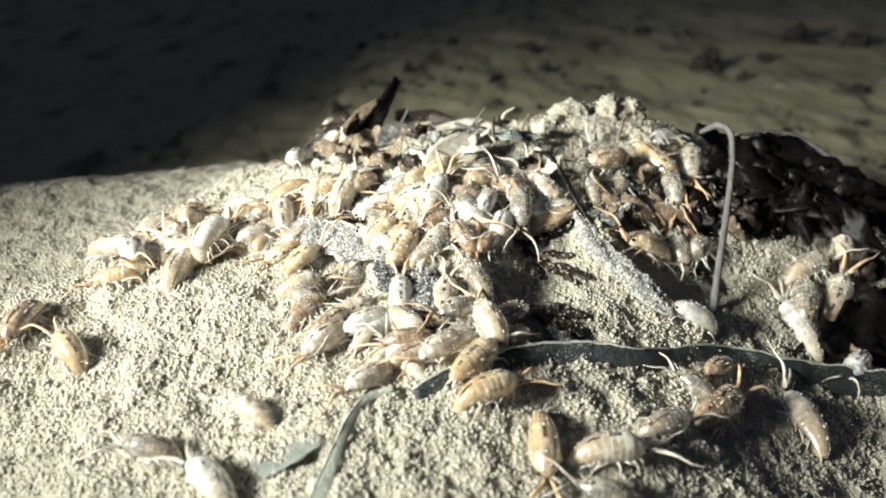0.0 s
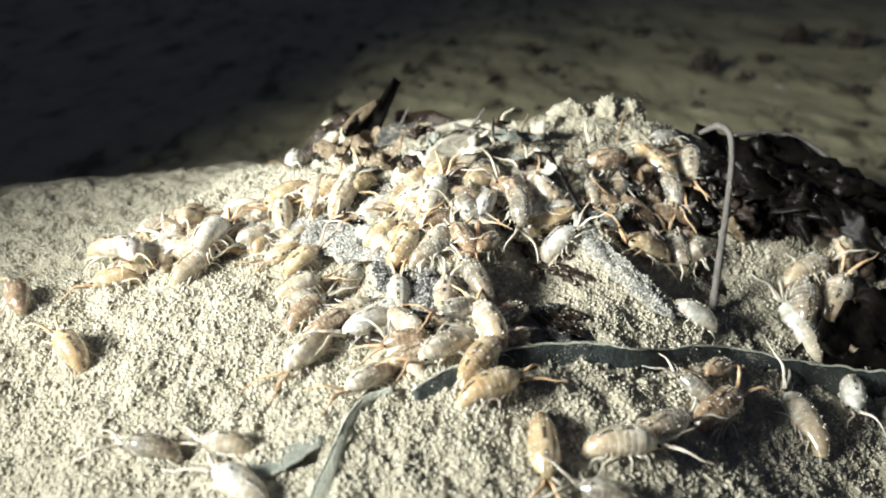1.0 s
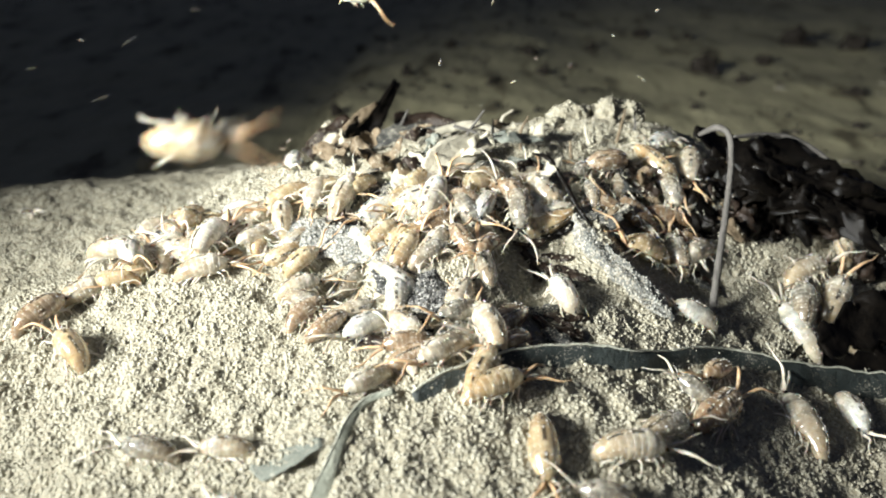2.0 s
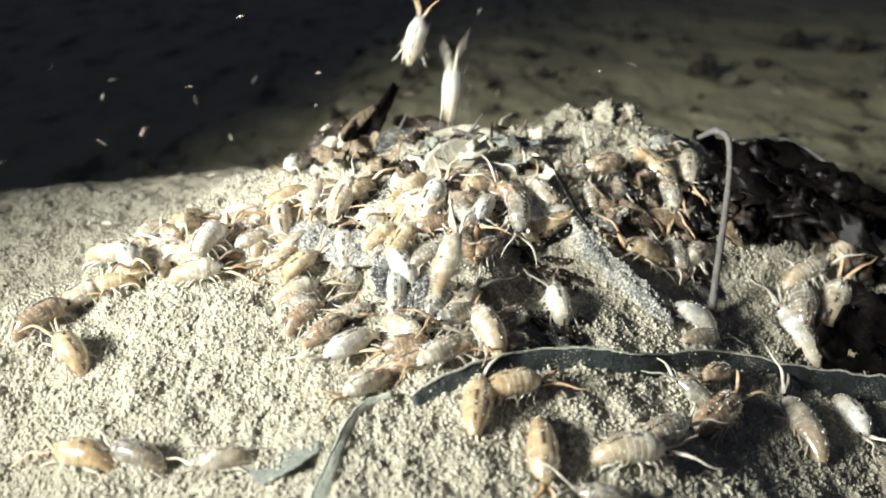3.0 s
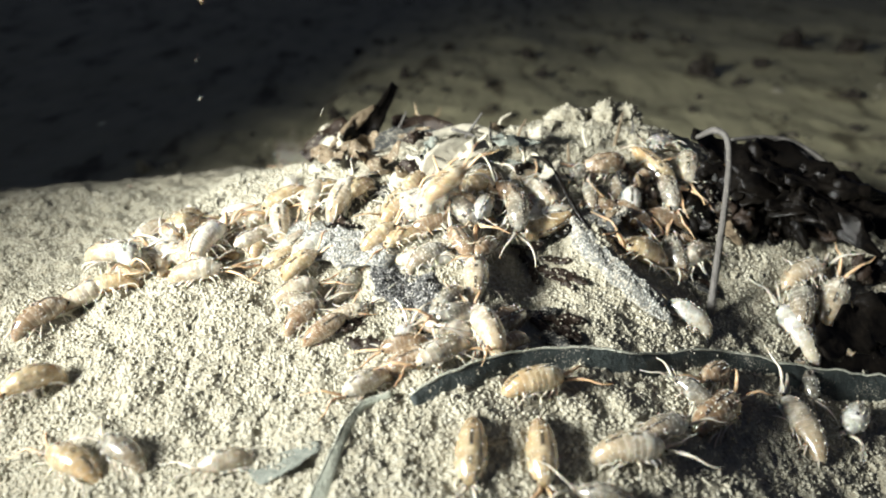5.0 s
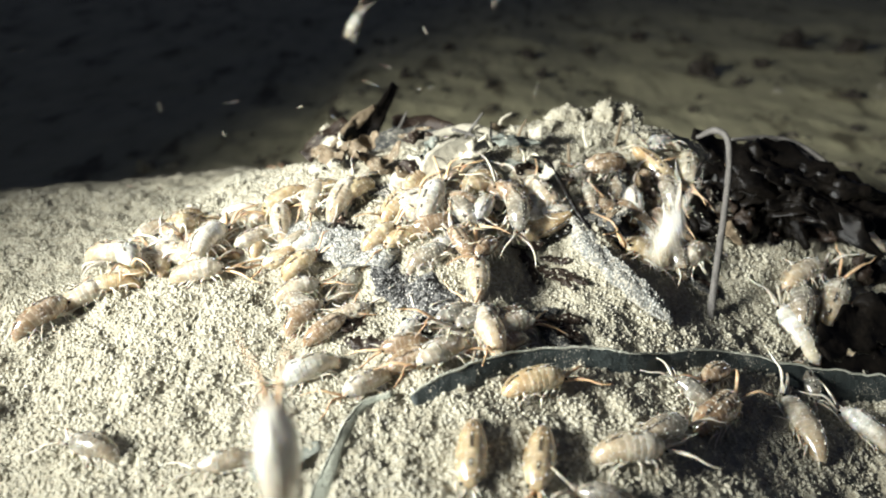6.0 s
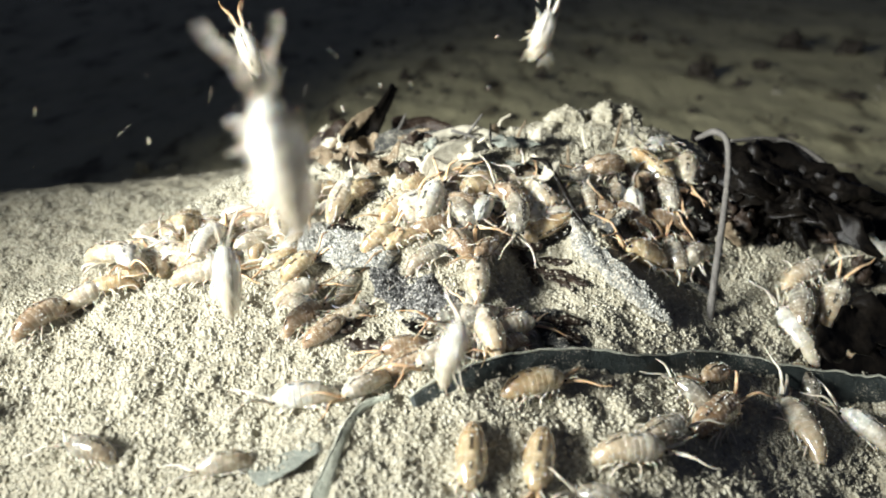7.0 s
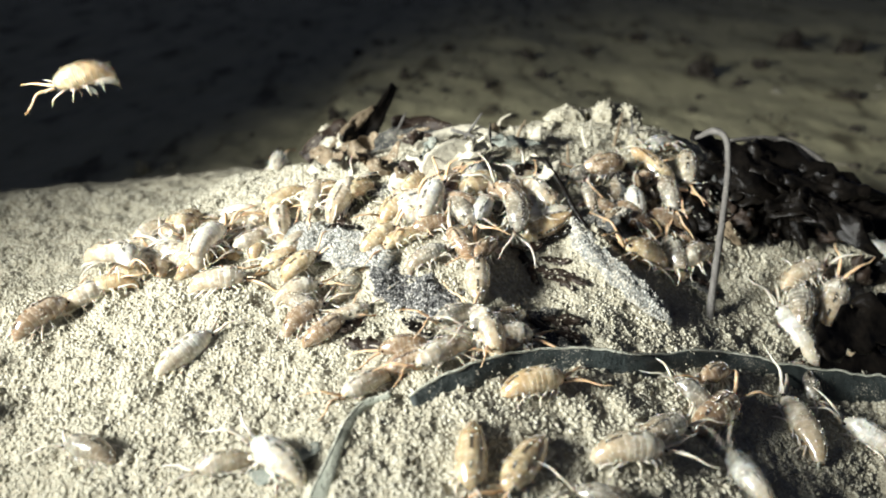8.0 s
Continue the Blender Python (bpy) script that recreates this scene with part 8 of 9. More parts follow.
    walk(corner_leaper, [
        (0.00, pose(-0.0600, 0.0800, 0.0173, 0, -0, -160)), (3.50, pose(-0.0600, 0.0800, 0.0173, 0, -0, -160)), (3.65, pose(-0.0577, 0.0996, 0.0360, 0, 18, -172)),
        (3.70, pose(-0.0628, 0.1009, 0.0389, -0, 18, -172)), (3.80, pose(-0.0683, 0.1018, 0.0408, 1, 23, -169)), (3.90, pose(-0.0731, 0.1023, 0.0418, 2, 27, -167)),
        (4.00, pose(-0.0791, 0.1031, 0.0434, 2, 27, -167)), (4.25, pose(-0.1900, 0.0600, -0.0007, 0, -0, -160)), (8.00, pose(-0.1900, 0.0600, -0.0007, 0, -0, -160)),
    ])
    walk(dimple_hopper, [
        (0.00, pose(-0.0927, 0.1544, 0.0305, 0, -5, 138)), (3.75, pose(-0.0924, 0.1561, 0.0312, -0, -5, 138)), (3.90, pose(-0.0937, 0.1547, 0.0304, 0, -4, 147)),
        (4.10, pose(-0.0948, 0.1527, 0.0299, 0, 11, -150)), (4.70, pose(-0.0946, 0.1507, 0.0294, 0, 12, -143)), (5.20, pose(-0.1009, 0.1428, 0.0267, 0, 8, -145)),
        (5.60, pose(-0.1111, 0.1374, 0.0251, 0, 12, -169)), (8.00, pose(-0.1110, 0.1376, 0.0253, 0, 11, -168)),
    ])
    walk(stretching_hopper, [
        (0.00, pose(-0.0735, 0.1848, 0.0395, 0, -9, 81)), (0.60, pose(-0.0725, 0.1857, 0.0396, 0, -10, 73)), (1.00, pose(-0.0692, 0.1858, 0.0399, 0, -9, 53)),
        (1.50, pose(-0.0658, 0.1852, 0.0398, 0, -5, 31)), (2.80, pose(-0.0676, 0.1841, 0.0397, 0, -4, 8)), (6.90, pose(-0.0669, 0.1842, 0.0396, 0, -3, 12)),
        (7.40, pose(-0.0627, 0.1825, 0.0390, 0, 1, 15)), (8.00, pose(-0.0608, 0.1813, 0.0387, 0, 0, 13)),
    ])
    walk(face_hopper, [
        (0.00, pose(0.0005, 0.1685, 0.0396, 0, -20, 83)), (1.00, pose(0.0007, 0.1686, 0.0398, 0, -21, 83)), (1.40, pose(0.0022, 0.1692, 0.0400, 0, -20, 73)),
        (1.70, pose(0.0034, 0.1692, 0.0401, -0, -20, 71)), (2.80, pose(0.0058, 0.1661, 0.0390, 0, -16, 58)), (3.30, pose(0.0056, 0.1709, 0.0410, 0, -18, 62)),
        (3.50, pose(0.0056, 0.1736, 0.0419, 0, -22, 77)), (4.00, pose(0.0078, 0.1779, 0.0430, 0, -22, 81)), (4.70, pose(0.0096, 0.1790, 0.0429, 0, -20, 85)),
        (8.00, pose(0.0103, 0.1785, 0.0425, -0, -21, 88)),
    ])
    walk(dark_hopper, [
        (0.00, pose(0.0088, 0.1752, 0.0424, 0, -23, 114)), (1.70, pose(0.0090, 0.1762, 0.0425, 0, -24, 115)), (2.70, pose(0.0199, 0.2014, 0.0470, 0, -7, 51)),
        (8.00, pose(0.0203, 0.2020, 0.0472, 0, -8, 52)),
    ])
    walk(ribbon_hopper, [
        (0.00, pose(0.0076, 0.1435, 0.0372, -0, -5, 52)), (1.00, pose(0.0089, 0.1448, 0.0371, 0, -6, 58)), (1.70, pose(0.0093, 0.1438, 0.0368, -0, -7, 61)),
        (2.70, pose(0.0087, 0.1355, 0.0334, 0, -12, 83)), (3.30, pose(0.0076, 0.1341, 0.0332, 0, -13, 83)), (3.70, pose(0.0069, 0.1310, 0.0323, 0, -13, 84)),
        (3.80, pose(0.0062, 0.1294, 0.0320, 11, -6, 25)), (3.90, pose(0.0056, 0.1279, 0.0317, 11, 6, -32)), (4.00, pose(0.0049, 0.1263, 0.0315, 0, 13, -91)),
        (4.50, pose(0.0065, 0.1230, 0.0305, 0, 12, -95)), (8.00, pose(0.0065, 0.1213, 0.0303, 0, 11, -94)),
    ])
    walk(kelp_hopper, [
        (0.00, pose(0.0101, 0.1355, 0.0332, 0, 3, 28)), (1.70, pose(0.0113, 0.1375, 0.0334, 0, 3, 29)), (2.80, pose(0.0143, 0.1392, 0.0329, -0, 6, 21)),
        (4.00, pose(0.0215, 0.1424, 0.0317, -0, 4, 20)), (8.00, pose(0.0217, 0.1424, 0.0317, -0, 4, 19)),
    ])
    walk(front_hopper, [
        (0.00, pose(0.0214, 0.1250, 0.0283, 0, 10, -91)), (4.70, pose(0.0215, 0.1250, 0.0283, 0, 11, -91)), (5.70, pose(0.0209, 0.1225, 0.0280, 0, 8, -101)),
        (7.20, pose(0.0209, 0.1228, 0.0280, 0, 8, -104)), (7.50, pose(0.0177, 0.1209, 0.0284, 0, 3, -122)), (8.00, pose(0.0177, 0.1205, 0.0283, 0, 2, -124)),
    ])
    walk(pit_hopper, [
        (0.00, pose(0.0300, 0.3400, 0.0233, -0, -0, -90)), (2.00, pose(0.0300, 0.3400, 0.0233, -0, -0, -90)), (2.70, pose(0.0004, 0.1695, 0.0405, -0, 21, -120)),
        (4.70, pose(0.0003, 0.1692, 0.0404, 0, 22, -115)), (5.70, pose(0.0094, 0.1595, 0.0394, 0, 4, -142)), (7.20, pose(0.0095, 0.1598, 0.0395, 0, 4, -141)),
        (8.00, pose(0.0129, 0.1573, 0.0387, 0, -5, -153)),
    ])
    walk(curved_feeler_hopper, [
        (0.00, pose(-0.0097, 0.1590, 0.0369, 0, 9, -50)), (4.60, pose(-0.0084, 0.1577, 0.0371, 0, 5, -44)), (5.10, pose(0.0044, 0.1589, 0.0366, -1, 6, -5)),
        (5.60, pose(0.0173, 0.1588, 0.0370, 0, 8, 35)), (7.30, pose(0.0174, 0.1588, 0.0369, 0, 8, 32)), (7.80, pose(0.0156, 0.1550, 0.0367, -0, 10, 17)),
        (8.00, pose(0.0156, 0.1550, 0.0367, -0, 10, 17)),
    ])
    walk(rising_leaper, [
        (0.00, pose(-0.0600, 0.3600, 0.0108, 0, -0, 60)), (5.30, pose(-0.0600, 0.3600, 0.0108, 0, -0, 60)), (5.40, pose(-0.0562, 0.3003, 0.0432, 9, -31, 82)),
        (5.50, pose(-0.0525, 0.2406, 0.0756, 0, -64, 113)), (5.70, pose(-0.0229, 0.2291, 0.0988, -0, -64, 113)), (5.80, pose(-0.0097, 0.2271, 0.1066, -16, -59, 131)),
        (5.90, pose(0.0018, 0.2285, 0.1097, 39, -64, 67)), (6.00, pose(0.0158, 0.2331, 0.1197, 64, -52, 36)), (6.30, pose(0.0653, 0.2637, 0.1510, 77, -18, 8)),
        (6.55, pose(0.1257, 0.2742, 0.1506, 68, 34, -12)), (6.80, pose(0.1861, 0.2847, 0.1503, -5, 65, -90)), (7.30, pose(0.3600, 0.4200, -0.0131, -0, -0, -60)),
        (8.00, pose(0.3600, 0.4200, -0.0131, -0, -0, -60)),
    ])
    walk(distant_leaper, [
        (0.00, pose(-0.0400, 0.4000, 0.0007, 0, -0, 60)), (5.30, pose(-0.0400, 0.4000, 0.0007, 0, -0, 60)), (5.60, pose(-0.0707, 0.3795, 0.0444, 0, -59, 49)),
        (5.80, pose(-0.0574, 0.3908, 0.0693, 11, -52, 36)), (5.85, pose(-0.0540, 0.3930, 0.0733, -39, -59, 109)), (5.90, pose(-0.0506, 0.3951, 0.0774, -66, -36, 161)),
        (5.95, pose(-0.0475, 0.3959, 0.0791, -26, -65, 114)), (6.00, pose(-0.0444, 0.3967, 0.0808, 46, -52, 36)), (6.20, pose(-0.0316, 0.3993, 0.0866, 58, -36, 19)),
        (6.40, pose(-0.0207, 0.3964, 0.0803, -21, -64, 113)), (6.50, pose(-0.0096, 0.3937, 0.0744, 20, -64, 67)), (6.70, pose(0.0066, 0.3962, 0.0563, 59, -36, 19)),
        (6.90, pose(0.0190, 0.3936, 0.0267, 65, -0, -0)), (7.05, pose(0.0300, 0.4200, 0.0003, 0, -0, 0)), (8.00, pose(0.0300, 0.4200, 0.0003, 0, -0, 0)),
    ])
    walk(bottom_leaper, [
        (0.00, pose(-0.0200, 0.0600, 0.0141, 0, -0, 100)), (5.70, pose(-0.0200, 0.0600, 0.0141, 0, -0, 100)), (5.90, pose(-0.0216, 0.0821, 0.0533, 0, -65, 102)),
        (6.00, pose(-0.0246, 0.0892, 0.0615, -0, -65, 102)), (6.10, pose(-0.0270, 0.0983, 0.0718, 0, -65, 102)), (6.20, pose(-0.0314, 0.1090, 0.0805, -56, -27, 166)),
        (6.30, pose(-0.0333, 0.1185, 0.0916, -56, -27, 166)), (6.35, pose(-0.0331, 0.1220, 0.0957, -8, -63, 101)), (6.40, pose(-0.0329, 0.1255, 0.0998, 57, -36, 19)),
        (6.50, pose(-0.0339, 0.1317, 0.1061, 62, -20, 9)), (6.60, pose(-0.0410, 0.1612, 0.1057, 57, -36, 19)), (6.70, pose(-0.0463, 0.1833, 0.1059, 53, -44, 26)),
        (6.80, pose(-0.0526, 0.2104, 0.1050, 46, -52, 35)), (6.90, pose(-0.0582, 0.2305, 0.1009, 19, -64, 67)), (7.00, pose(-0.0620, 0.2490, 0.0932, -38, -59, 131)),
        (7.10, pose(-0.0634, 0.2616, 0.0847, 36, -59, 48)), (7.20, pose(-0.0655, 0.2685, 0.0756, 10, -65, 78)), (7.30, pose(-0.0662, 0.2750, 0.0656, 10, -65, 78)),
        (7.40, pose(-0.0657, 0.2770, 0.0581, -12, -65, 102)), (7.50, pose(-0.0652, 0.2791, 0.0506, -12, -65, 102)), (7.65, pose(-0.0639, 0.2757, 0.0432, -12, -65, 102)),
        (7.80, pose(-0.0650, 0.2850, 0.0391, 0, -0, 90)), (8.00, pose(-0.0650, 0.2850, 0.0391, 0, -0, 90)),
    ])
    walk(tumbling_hopper, [
        (0.00, pose(-0.0179, 0.1894, 0.0462, -0, -12, 142)), (0.50, pose(-0.0181, 0.1898, 0.0465, 0, -11, 142)), (3.20, pose(-0.0285, 0.1926, 0.0451, -2, -15, 88)),
        (5.90, pose(-0.0390, 0.1951, 0.0438, 0, -19, 33)), (6.03, pose(-0.0390, 0.1951, 0.0438, 0, -19, 33)), (6.10, pose(-0.0389, 0.1720, 0.0493, -18, -27, 166)),
        (6.20, pose(-0.0420, 0.1466, 0.0640, -15, -36, 161)), (6.30, pose(-0.0455, 0.1442, 0.0709, -11, -44, 153)), (6.40, pose(-0.0450, 0.1410, 0.0759, -11, -44, 153)),
        (6.50, pose(-0.0458, 0.1399, 0.0782, -11, -44, 153)), (6.60, pose(-0.0474, 0.1431, 0.0803, -8, -48, 149)), (6.70, pose(-0.0524, 0.1569, 0.0744, 0, -56, 138)),
        (6.80, pose(-0.0533, 0.1607, 0.0696, 70, -59, 48)), (6.90, pose(-0.0533, 0.1624, 0.0614, 54, -64, 67)), (7.00, pose(-0.0522, 0.1593, 0.0545, 21, -65, 102)),
        (7.10, pose(-0.0511, 0.1558, 0.0469, 11, -64, 113)), (7.20, pose(-0.0528, 0.1594, 0.0349, 0, -17, 115)), (7.40, pose(-0.0565, 0.1612, 0.0357, 0, -9, 141)),
        (7.50, pose(-0.0603, 0.1596, 0.0351, 1, -8, 92)), (7.60, pose(-0.0641, 0.1580, 0.0343, 0, -7, 43)), (8.00, pose(-0.0625, 0.1555, 0.0336, 0, -12, 53)),
    ])
    walk(bounding_hopper, [
        (0.00, pose(0.0687, 0.1790, 0.0271, 0, -26, 173)), (2.90, pose(0.0700, 0.1817, 0.0272, 0, -26, 173)), (4.70, pose(0.0686, 0.1804, 0.0275, 0, -27, 171)),
        (5.80, pose(0.0695, 0.1873, 0.0290, -0, -24, 114)), (5.90, pose(0.0582, 0.1661, 0.0462, -4, -61, 123)), (6.00, pose(0.0574, 0.1775, 0.0589, 58, -59, 49)),
        (6.10, pose(0.0573, 0.1884, 0.0707, 64, -56, 42)), (6.20, pose(0.0576, 0.1999, 0.0837, 8, -65, 102)), (6.30, pose(0.0579, 0.2100, 0.0935, -51, -27, 166)),
        (6.35, pose(0.0573, 0.2141, 0.0964, -26, -59, 125)), (6.40, pose(0.0567, 0.2182, 0.0992, 44, -56, 41)), (6.43, pose(0.0557, 0.2197, 0.1009, -50, -50, 148)),
        (6.47, pose(0.0546, 0.2212, 0.1026, -66, 1, -179)), (6.50, pose(0.0536, 0.2227, 0.1044, -49, 52, -144)), (6.60, pose(0.0499, 0.2279, 0.1085, -38, 59, -131)),
        (6.65, pose(0.0477, 0.2306, 0.1084, -66, 4, -178)), (6.70, pose(0.0455, 0.2333, 0.1083, -47, -52, 144)), (6.80, pose(0.0395, 0.2349, 0.1069, -20, -64, 113)),
        (6.90, pose(0.0373, 0.2373, 0.1051, -36, -59, 131)), (7.00, pose(0.0318, 0.2381, 0.0997, 37, -59, 48)), (7.10, pose(0.0274, 0.2372, 0.0928, 48, -52, 35)),
        (7.20, pose(0.0211, 0.2379, 0.0822, 37, -59, 48)), (7.30, pose(0.0155, 0.2356, 0.0699, -10, -65, 102)), (7.40, pose(0.0114, 0.2326, 0.0584, 37, -59, 48)),
        (7.50, pose(0.0107, 0.2138, 0.0569, 0, -12, 58)), (8.00, pose(0.0103, 0.2149, 0.0574, 0, -13, 61)),
    ])
    walk(charging_hopper, [
        (0.00, pose(-0.0164, 0.1591, 0.0364, 0, -12, 53)), (0.50, pose(-0.0164, 0.1600, 0.0364, 0, -13, 52)), (1.55, pose(-0.0143, 0.1711, 0.0400, 9, 4, -6)),
        (2.60, pose(-0.0123, 0.1821, 0.0437, -0, 20, -66)), (4.38, pose(-0.0066, 0.1840, 0.0451, 12, -1, -8)), (6.15, pose(-0.0010, 0.1859, 0.0465, -0, -23, 51)),
        (6.22, pose(-0.0020, 0.1784, 0.0533, -8, -39, 96)), (6.30, pose(-0.0029, 0.1726, 0.0593, -32, -44, 153)), (6.40, pose(-0.0055, 0.1659, 0.0687, -21, -56, 138)),
        (6.50, pose(-0.0084, 0.1590, 0.0777, -24, -53, 142)), (6.60, pose(-0.0120, 0.1526, 0.0877, -27, -50, 146)), (6.70, pose(-0.0129, 0.1338, 0.0947, -21, -56, 138)),
        (6.80, pose(-0.0162, 0.1199, 0.1003, -8, -62, 123)), (6.90, pose(-0.0187, 0.1020, 0.1043, -27, -52, 144)), (7.00, pose(-0.0200, 0.0876, 0.1064, -10, -62, 123)),
        (7.10, pose(-0.0243, 0.0726, 0.1048, -33, -48, 149)), (7.20, pose(-0.0268, 0.0603, 0.1020, -24, -56, 138)), (7.30, pose(-0.0300, 0.0502, 0.0918, -18, -59, 131)),
        (7.40, pose(-0.0358, 0.0420, 0.0786, -3, -64, 113)), (7.60, pose(-0.0800, 0.0200, 0.0020, 0, -0, 150)), (8.00, pose(-0.0800, 0.0200, 0.0020, 0, -0, 150)),
    ])
    walk(low_hopper, [
        (0.00, pose(-0.0093, 0.1474, 0.0352, 0, -14, 131)), (0.50, pose(-0.0093, 0.1479, 0.0354, -0, -13, 130)), (3.55, pose(-0.0088, 0.1526, 0.0368, 0, -12, 90)),
        (6.60, pose(-0.0082, 0.1590, 0.0372, 0, -11, 50)), (6.80, pose(-0.0017, 0.1656, 0.0408, 7, -27, 13)), (6.90, pose(0.0027, 0.1560, 0.0485, 5, -36, 19)),
        (7.00, pose(0.0044, 0.1376, 0.0470, -20, -62, 57)), (7.10, pose(0.0081, 0.1368, 0.0431, 23, -27, 13)), (7.20, pose(0.0150, 0.1264, 0.0447, 22, -31, 16)),
        (7.30, pose(0.0197, 0.1148, 0.0431, 14, -48, 30)), (7.40, pose(0.0235, 0.1052, 0.0414, 25, -31, 16)), (7.50, pose(0.0271, 0.0959, 0.0377, 29, -18, 8)),
        (7.70, pose(0.0600, 0.0600, 0.0041, 0, -0, 0)), (8.00, pose(0.0600, 0.0600, 0.0041, 0, -0, 0)),
    ])
    walk(twin_leaper, [
        (0.00, pose(-0.0700, 0.3400, 0.0167, 0, -0, 150)), (6.95, pose(-0.0700, 0.3400, 0.0167, 0, -0, 150)), (7.10, pose(-0.0513, 0.2348, 0.0403, 0, -59, 131)),
        (7.20, pose(-0.0631, 0.2314, 0.0569, -11, -52, 144)), (7.30, pose(-0.0704, 0.2311, 0.0679, -30, -27, 166)), (7.40, pose(-0.0819, 0.2333, 0.0719, 2, -64, 113)),
        (7.45, pose(-0.0857, 0.2330, 0.0709, -58, -28, 175)), (7.50, pose(-0.0896, 0.2327, 0.0700, -69, 23, -169)), (7.60, pose(-0.0984, 0.2388, 0.0712, -68, -18, 171)),
        (7.63, pose(-0.1004, 0.2383, 0.0701, -42, -61, 134)), (7.67, pose(-0.1024, 0.2378, 0.0690, 52, -54, 32)), (7.70, pose(-0.1044, 0.2373, 0.0678, 69, -9, 4)),
        (7.80, pose(-0.1140, 0.2414, 0.0646, 49, 52, -36)), (7.90, pose(-0.1196, 0.2420, 0.0539, -20, 64, -113)), (7.95, pose(-0.1948, 0.2710, 0.0337, -20, 29, -149)),
        (8.00, pose(-0.2700, 0.3000, 0.0134, 0, -0, 180)),
    ])
    walk(pair_leaper, [
        (0.00, pose(-0.0700, 0.3700, 0.0072, 0, -0, 150)), (6.95, pose(-0.0700, 0.3700, 0.0072, 0, -0, 150)), (7.15, pose(-0.0813, 0.2967, 0.0584, 0, -27, 166)),
        (7.30, pose(-0.0936, 0.2878, 0.0747, -3, -14, 173)), (7.40, pose(-0.1079, 0.2903, 0.0791, 5, -52, 144)), (7.50, pose(-0.1232, 0.2893, 0.0765, -9, -36, 161)),
        (7.60, pose(-0.1357, 0.2880, 0.0731, -19, -9, 176)), (7.65, pose(-0.1402, 0.2850, 0.0716, -17, -41, 122)), (7.70, pose(-0.1447, 0.2819, 0.0701, 28, -52, 35)),
        (7.75, pose(-0.1514, 0.2809, 0.0676, -31, -61, 111)), (7.80, pose(-0.1581, 0.2799, 0.0651, -63, -36, 161)), (7.90, pose(-0.1667, 0.2753, 0.0549, -24, -64, 113)),
        (7.95, pose(-0.2334, 0.2877, 0.0314, -21, -29, 148)), (8.00, pose(-0.3000, 0.3000, 0.0080, 0, -0, 180)),
    ])
    walk(ridge_leaper, [
        (0.00, pose(-0.0350, 0.3450, 0.0185, 0, -0, 120)), (7.55, pose(-0.0350, 0.3450, 0.0185, 0, -0, 120)), (7.70, pose(-0.0935, 0.2382, 0.0495, 0, -36, 161)),
        (7.80, pose(-0.0898, 0.2027, 0.0681, 0, -36, 161)), (7.90, pose(-0.0939, 0.1985, 0.0828, 4, -44, 153)), (7.95, pose(-0.0939, 0.1986, 0.0877, -22, -16, 178)),
        (8.00, pose(-0.0939, 0.1988, 0.0925, -35, 18, -172)),
    ])
    walk(late_visitor, [
        (0.00, pose(0.0700, 0.0500, -0.0012, 0, -0, 90)), (7.70, pose(0.0700, 0.0500, -0.0012, 0, -0, 90)), (7.80, pose(0.0551, 0.1031, 0.0286, 0, -64, 67)),
        (7.90, pose(0.0593, 0.1114, 0.0346, -41, -64, 113)), (8.00, pose(0.0698, 0.1305, 0.0153, 0, -14, 113)),
    ])
    walk(wrack_visitor, [
        (0.00, pose(0.2200, 0.2200, 0.0184, 0, -0, 160)), (4.90, pose(0.2200, 0.2200, 0.0184, 0, -0, 160)), (5.50, pose(0.1409, 0.2277, 0.0328, -0, -20, 161)),
        (6.60, pose(0.1428, 0.2275, 0.0325, 0, -21, 162)), (7.20, pose(0.1486, 0.2242, 0.0287, -0, -24, 168)), (8.00, pose(0.1498, 0.2243, 0.0285, 0, -24, 168)),
    ])
    walk(dropped_hopper, [
        (0.00, pose(-0.0500, 0.2400, 0.0527, -0, -0, -90)), (4.80, pose(-0.0500, 0.2400, 0.0527, -0, -0, -90)), (5.60, pose(-0.0310, 0.1467, 0.0328, -0, 14, -143)),
        (6.50, pose(-0.0307, 0.1472, 0.0329, 0, 11, -152)), (6.80, pose(-0.0309, 0.1422, 0.0319, -0, 11, -155)), (7.00, pose(-0.0302, 0.1382, 0.0316, 0, 7, -174)),
        (7.20, pose(-0.0305, 0.1323, 0.0312, 0, 7, -140)), (7.40, pose(-0.0328, 0.1270, 0.0304, 0, 9, -145)), (7.70, pose(-0.0341, 0.1212, 0.0290, 0, -2, 143)),
        (8.00, pose(-0.0338, 0.1205, 0.0289, 0, -3, 144)),
    ])
    walk(midge_a, [
        (0.00, pose(-0.2722, 0.2662, -0.0041, 10, -20, 170)),
        (1.20, pose(-0.1110, 0.2742, 0.0130, 10, -20, 170)),
        (1.30, pose(-0.1363, 0.2815, 0.0286, 10, -20, 150)),
        (1.40, pose(-0.1531, 0.2856, 0.0374, 10, -20, 140)),
        (1.50, pose(-0.1650, 0.2883, 0.0432, 10, -20, 130)),
        (1.60, pose(-0.1753, 0.2932, 0.0536, 10, -20, 140)),
        (1.80, pose(-0.1982, 0.2977, 0.0634, 10, -20, 160)),
        (8.00, pose(-0.2937, 0.2974, 0.0609, 10, -20, 170)),
    ])
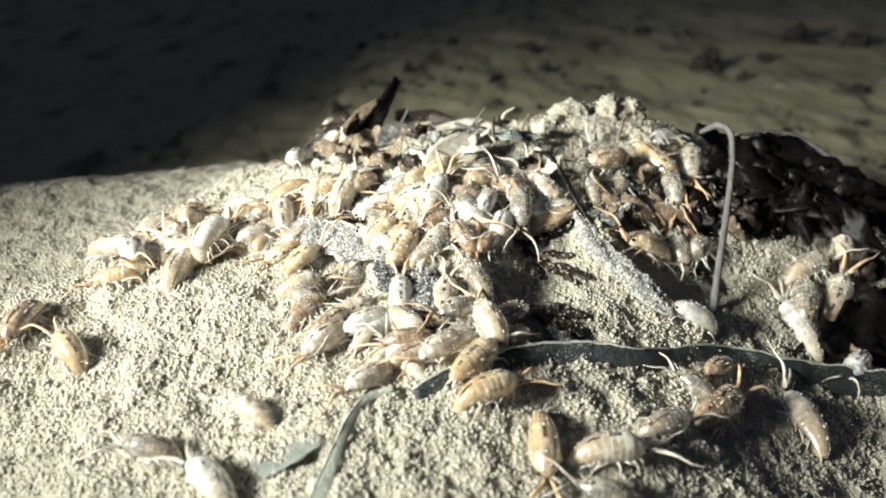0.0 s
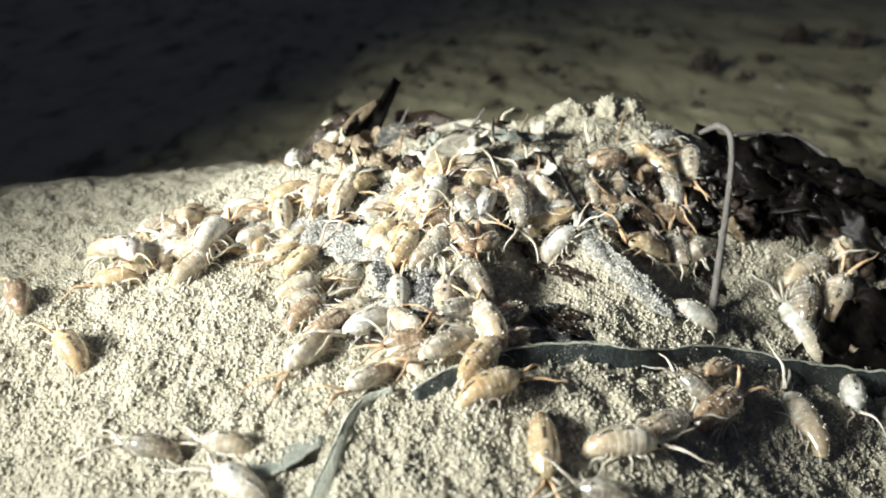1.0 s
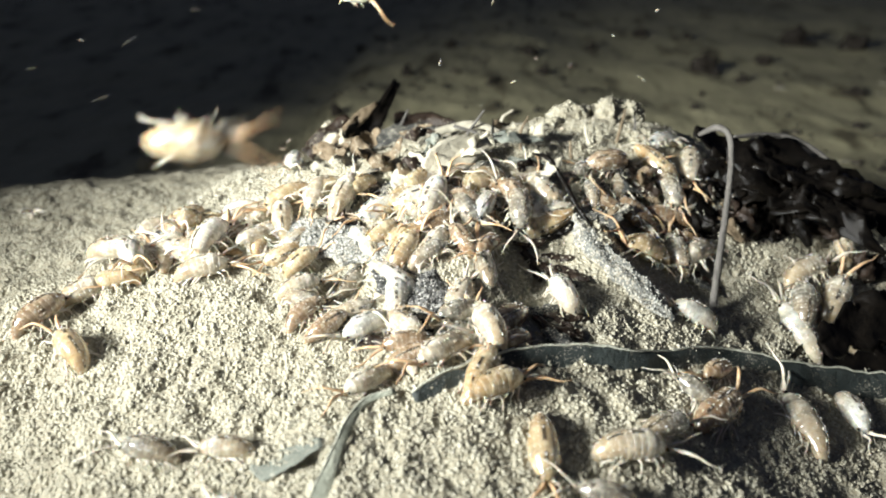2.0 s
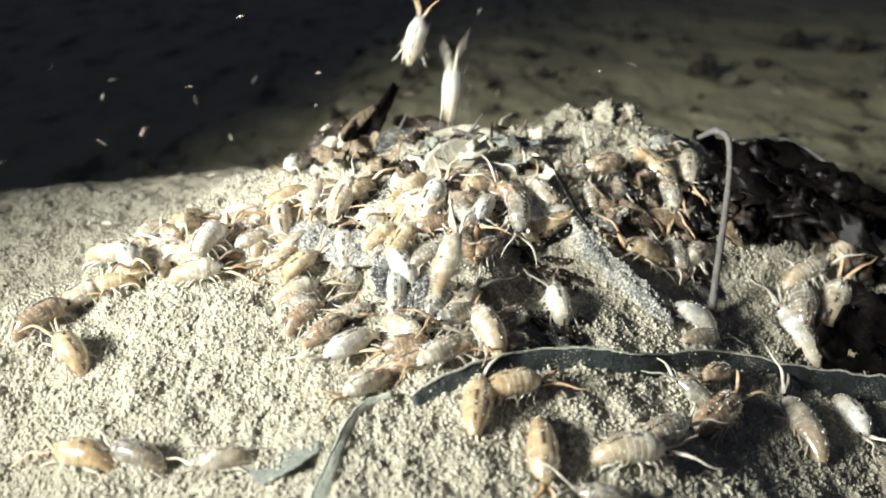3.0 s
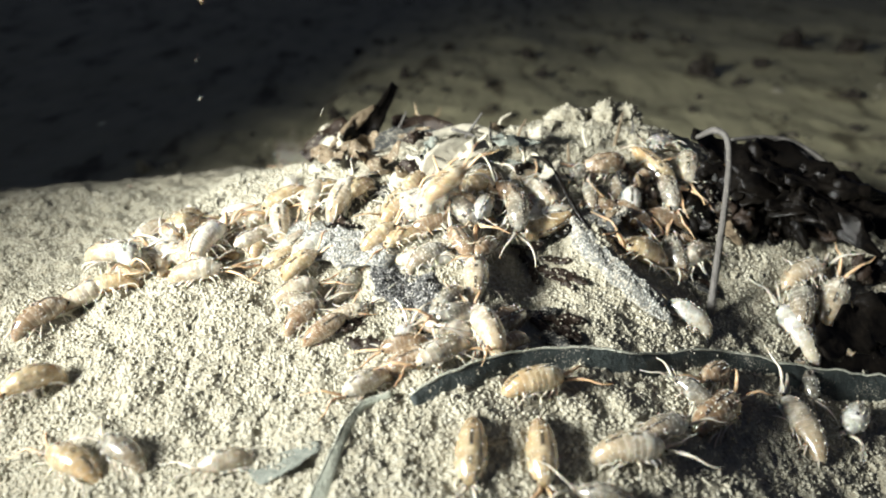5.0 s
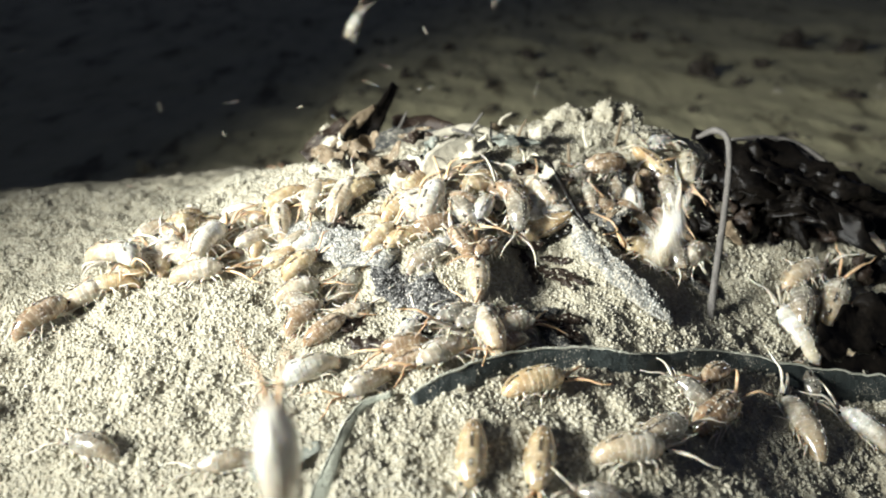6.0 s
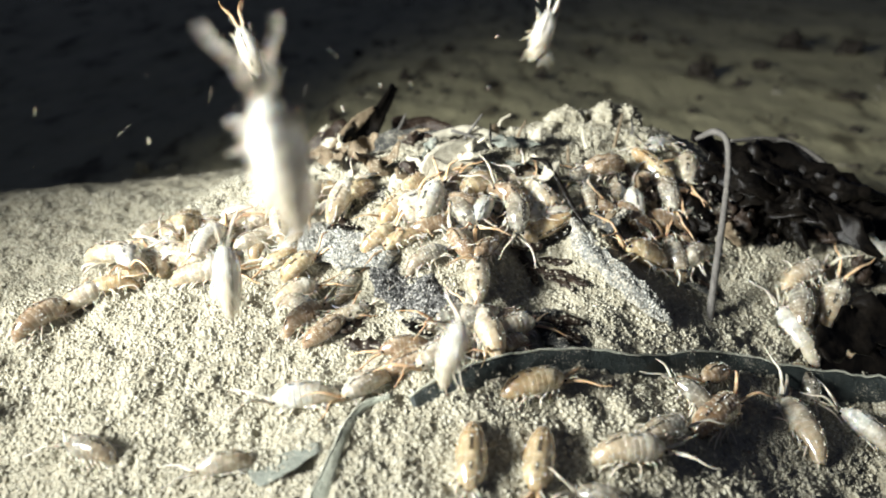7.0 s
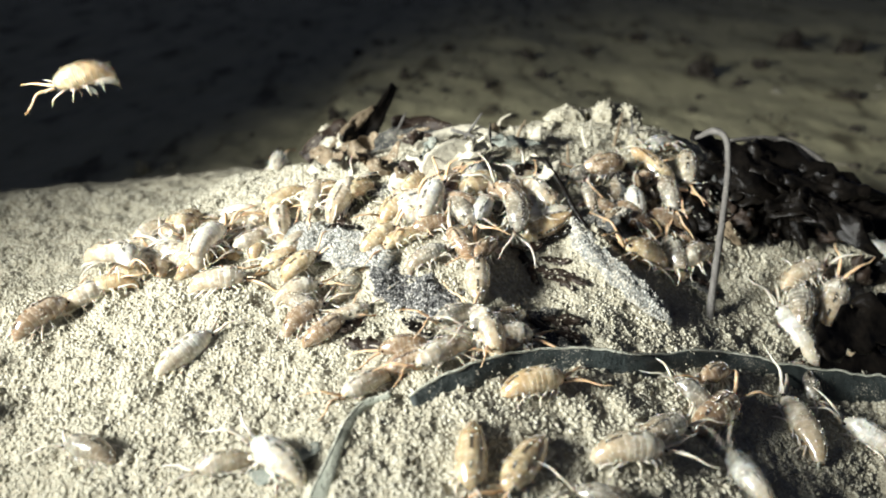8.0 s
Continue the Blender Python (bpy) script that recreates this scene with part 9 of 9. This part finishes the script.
    walk(midge_b, [
        (0.00, pose(-0.2657, 0.2570, 0.0473, 10, -20, 120)),
        (3.20, pose(-0.1242, 0.2495, 0.0305, 10, -20, 110)),
        (3.40, pose(-0.1342, 0.2555, 0.0434, 10, -20, 120)),
        (3.50, pose(-0.1353, 0.2499, 0.0551, 10, -20, 125)),
        (3.60, pose(-0.1403, 0.2494, 0.0660, 10, -20, 130)),
        (3.70, pose(-0.1473, 0.2471, 0.0729, 10, -20, 140)),
        (3.90, pose(-0.1721, 0.2536, 0.0868, 10, -20, 150)),
        (8.00, pose(-0.2448, 0.2478, 0.0732, 10, -20, 170)),
    ])
    walk(midge_c, [
        (0.00, pose(-0.2952, 0.2710, 0.0063, 10, -20, 120)),
        (6.45, pose(-0.1446, 0.2793, 0.0230, 10, -20, 110)),
        (6.60, pose(-0.1629, 0.2868, 0.0392, 10, -20, 120)),
        (6.70, pose(-0.1656, 0.2907, 0.0477, 10, -20, 100)),
        (6.80, pose(-0.1720, 0.2939, 0.0547, 10, -20, 130)),
        (6.95, pose(-0.1881, 0.2988, 0.0653, 10, -20, 150)),
        (8.00, pose(-0.2937, 0.2974, 0.0609, 10, -20, 170)),
    ])
    walk(midge_d, [
        (0.00, pose(-0.0976, 0.4125, 0.1915, 10, -20, 120)),
        (3.00, pose(-0.1006, 0.3745, 0.1118, 10, -20, 110)),
        (3.20, pose(-0.1008, 0.3464, 0.0502, 10, -20, 120)),
        (3.40, pose(-0.1022, 0.3500, 0.0579, 10, -20, 100)),
        (3.50, pose(-0.0992, 0.3511, 0.0603, 10, -20, 100)),
        (3.60, pose(-0.1002, 0.3544, 0.0674, 10, -20, 130)),
        (3.80, pose(-0.1116, 0.3446, 0.0699, 10, -20, 150)),
        (4.00, pose(-0.1253, 0.3311, 0.0642, 10, -20, 170)),
        (4.10, pose(-0.1412, 0.3279, 0.0571, 10, -20, 190)),
        (4.20, pose(-0.1587, 0.3251, 0.0507, 10, -20, 200)),
        (4.30, pose(-0.1744, 0.3220, 0.0439, 10, -20, 200)),
        (4.40, pose(-0.1944, 0.3197, 0.0386, 10, -20, 200)),
        (4.60, pose(-0.2348, 0.3159, 0.0301, 10, -20, 200)),
        (8.00, pose(-0.3232, 0.3167, 0.0305, 10, -20, 200)),
    ])
    for grain, rows in GRAINS:
        walk(grain, rows)


motions()
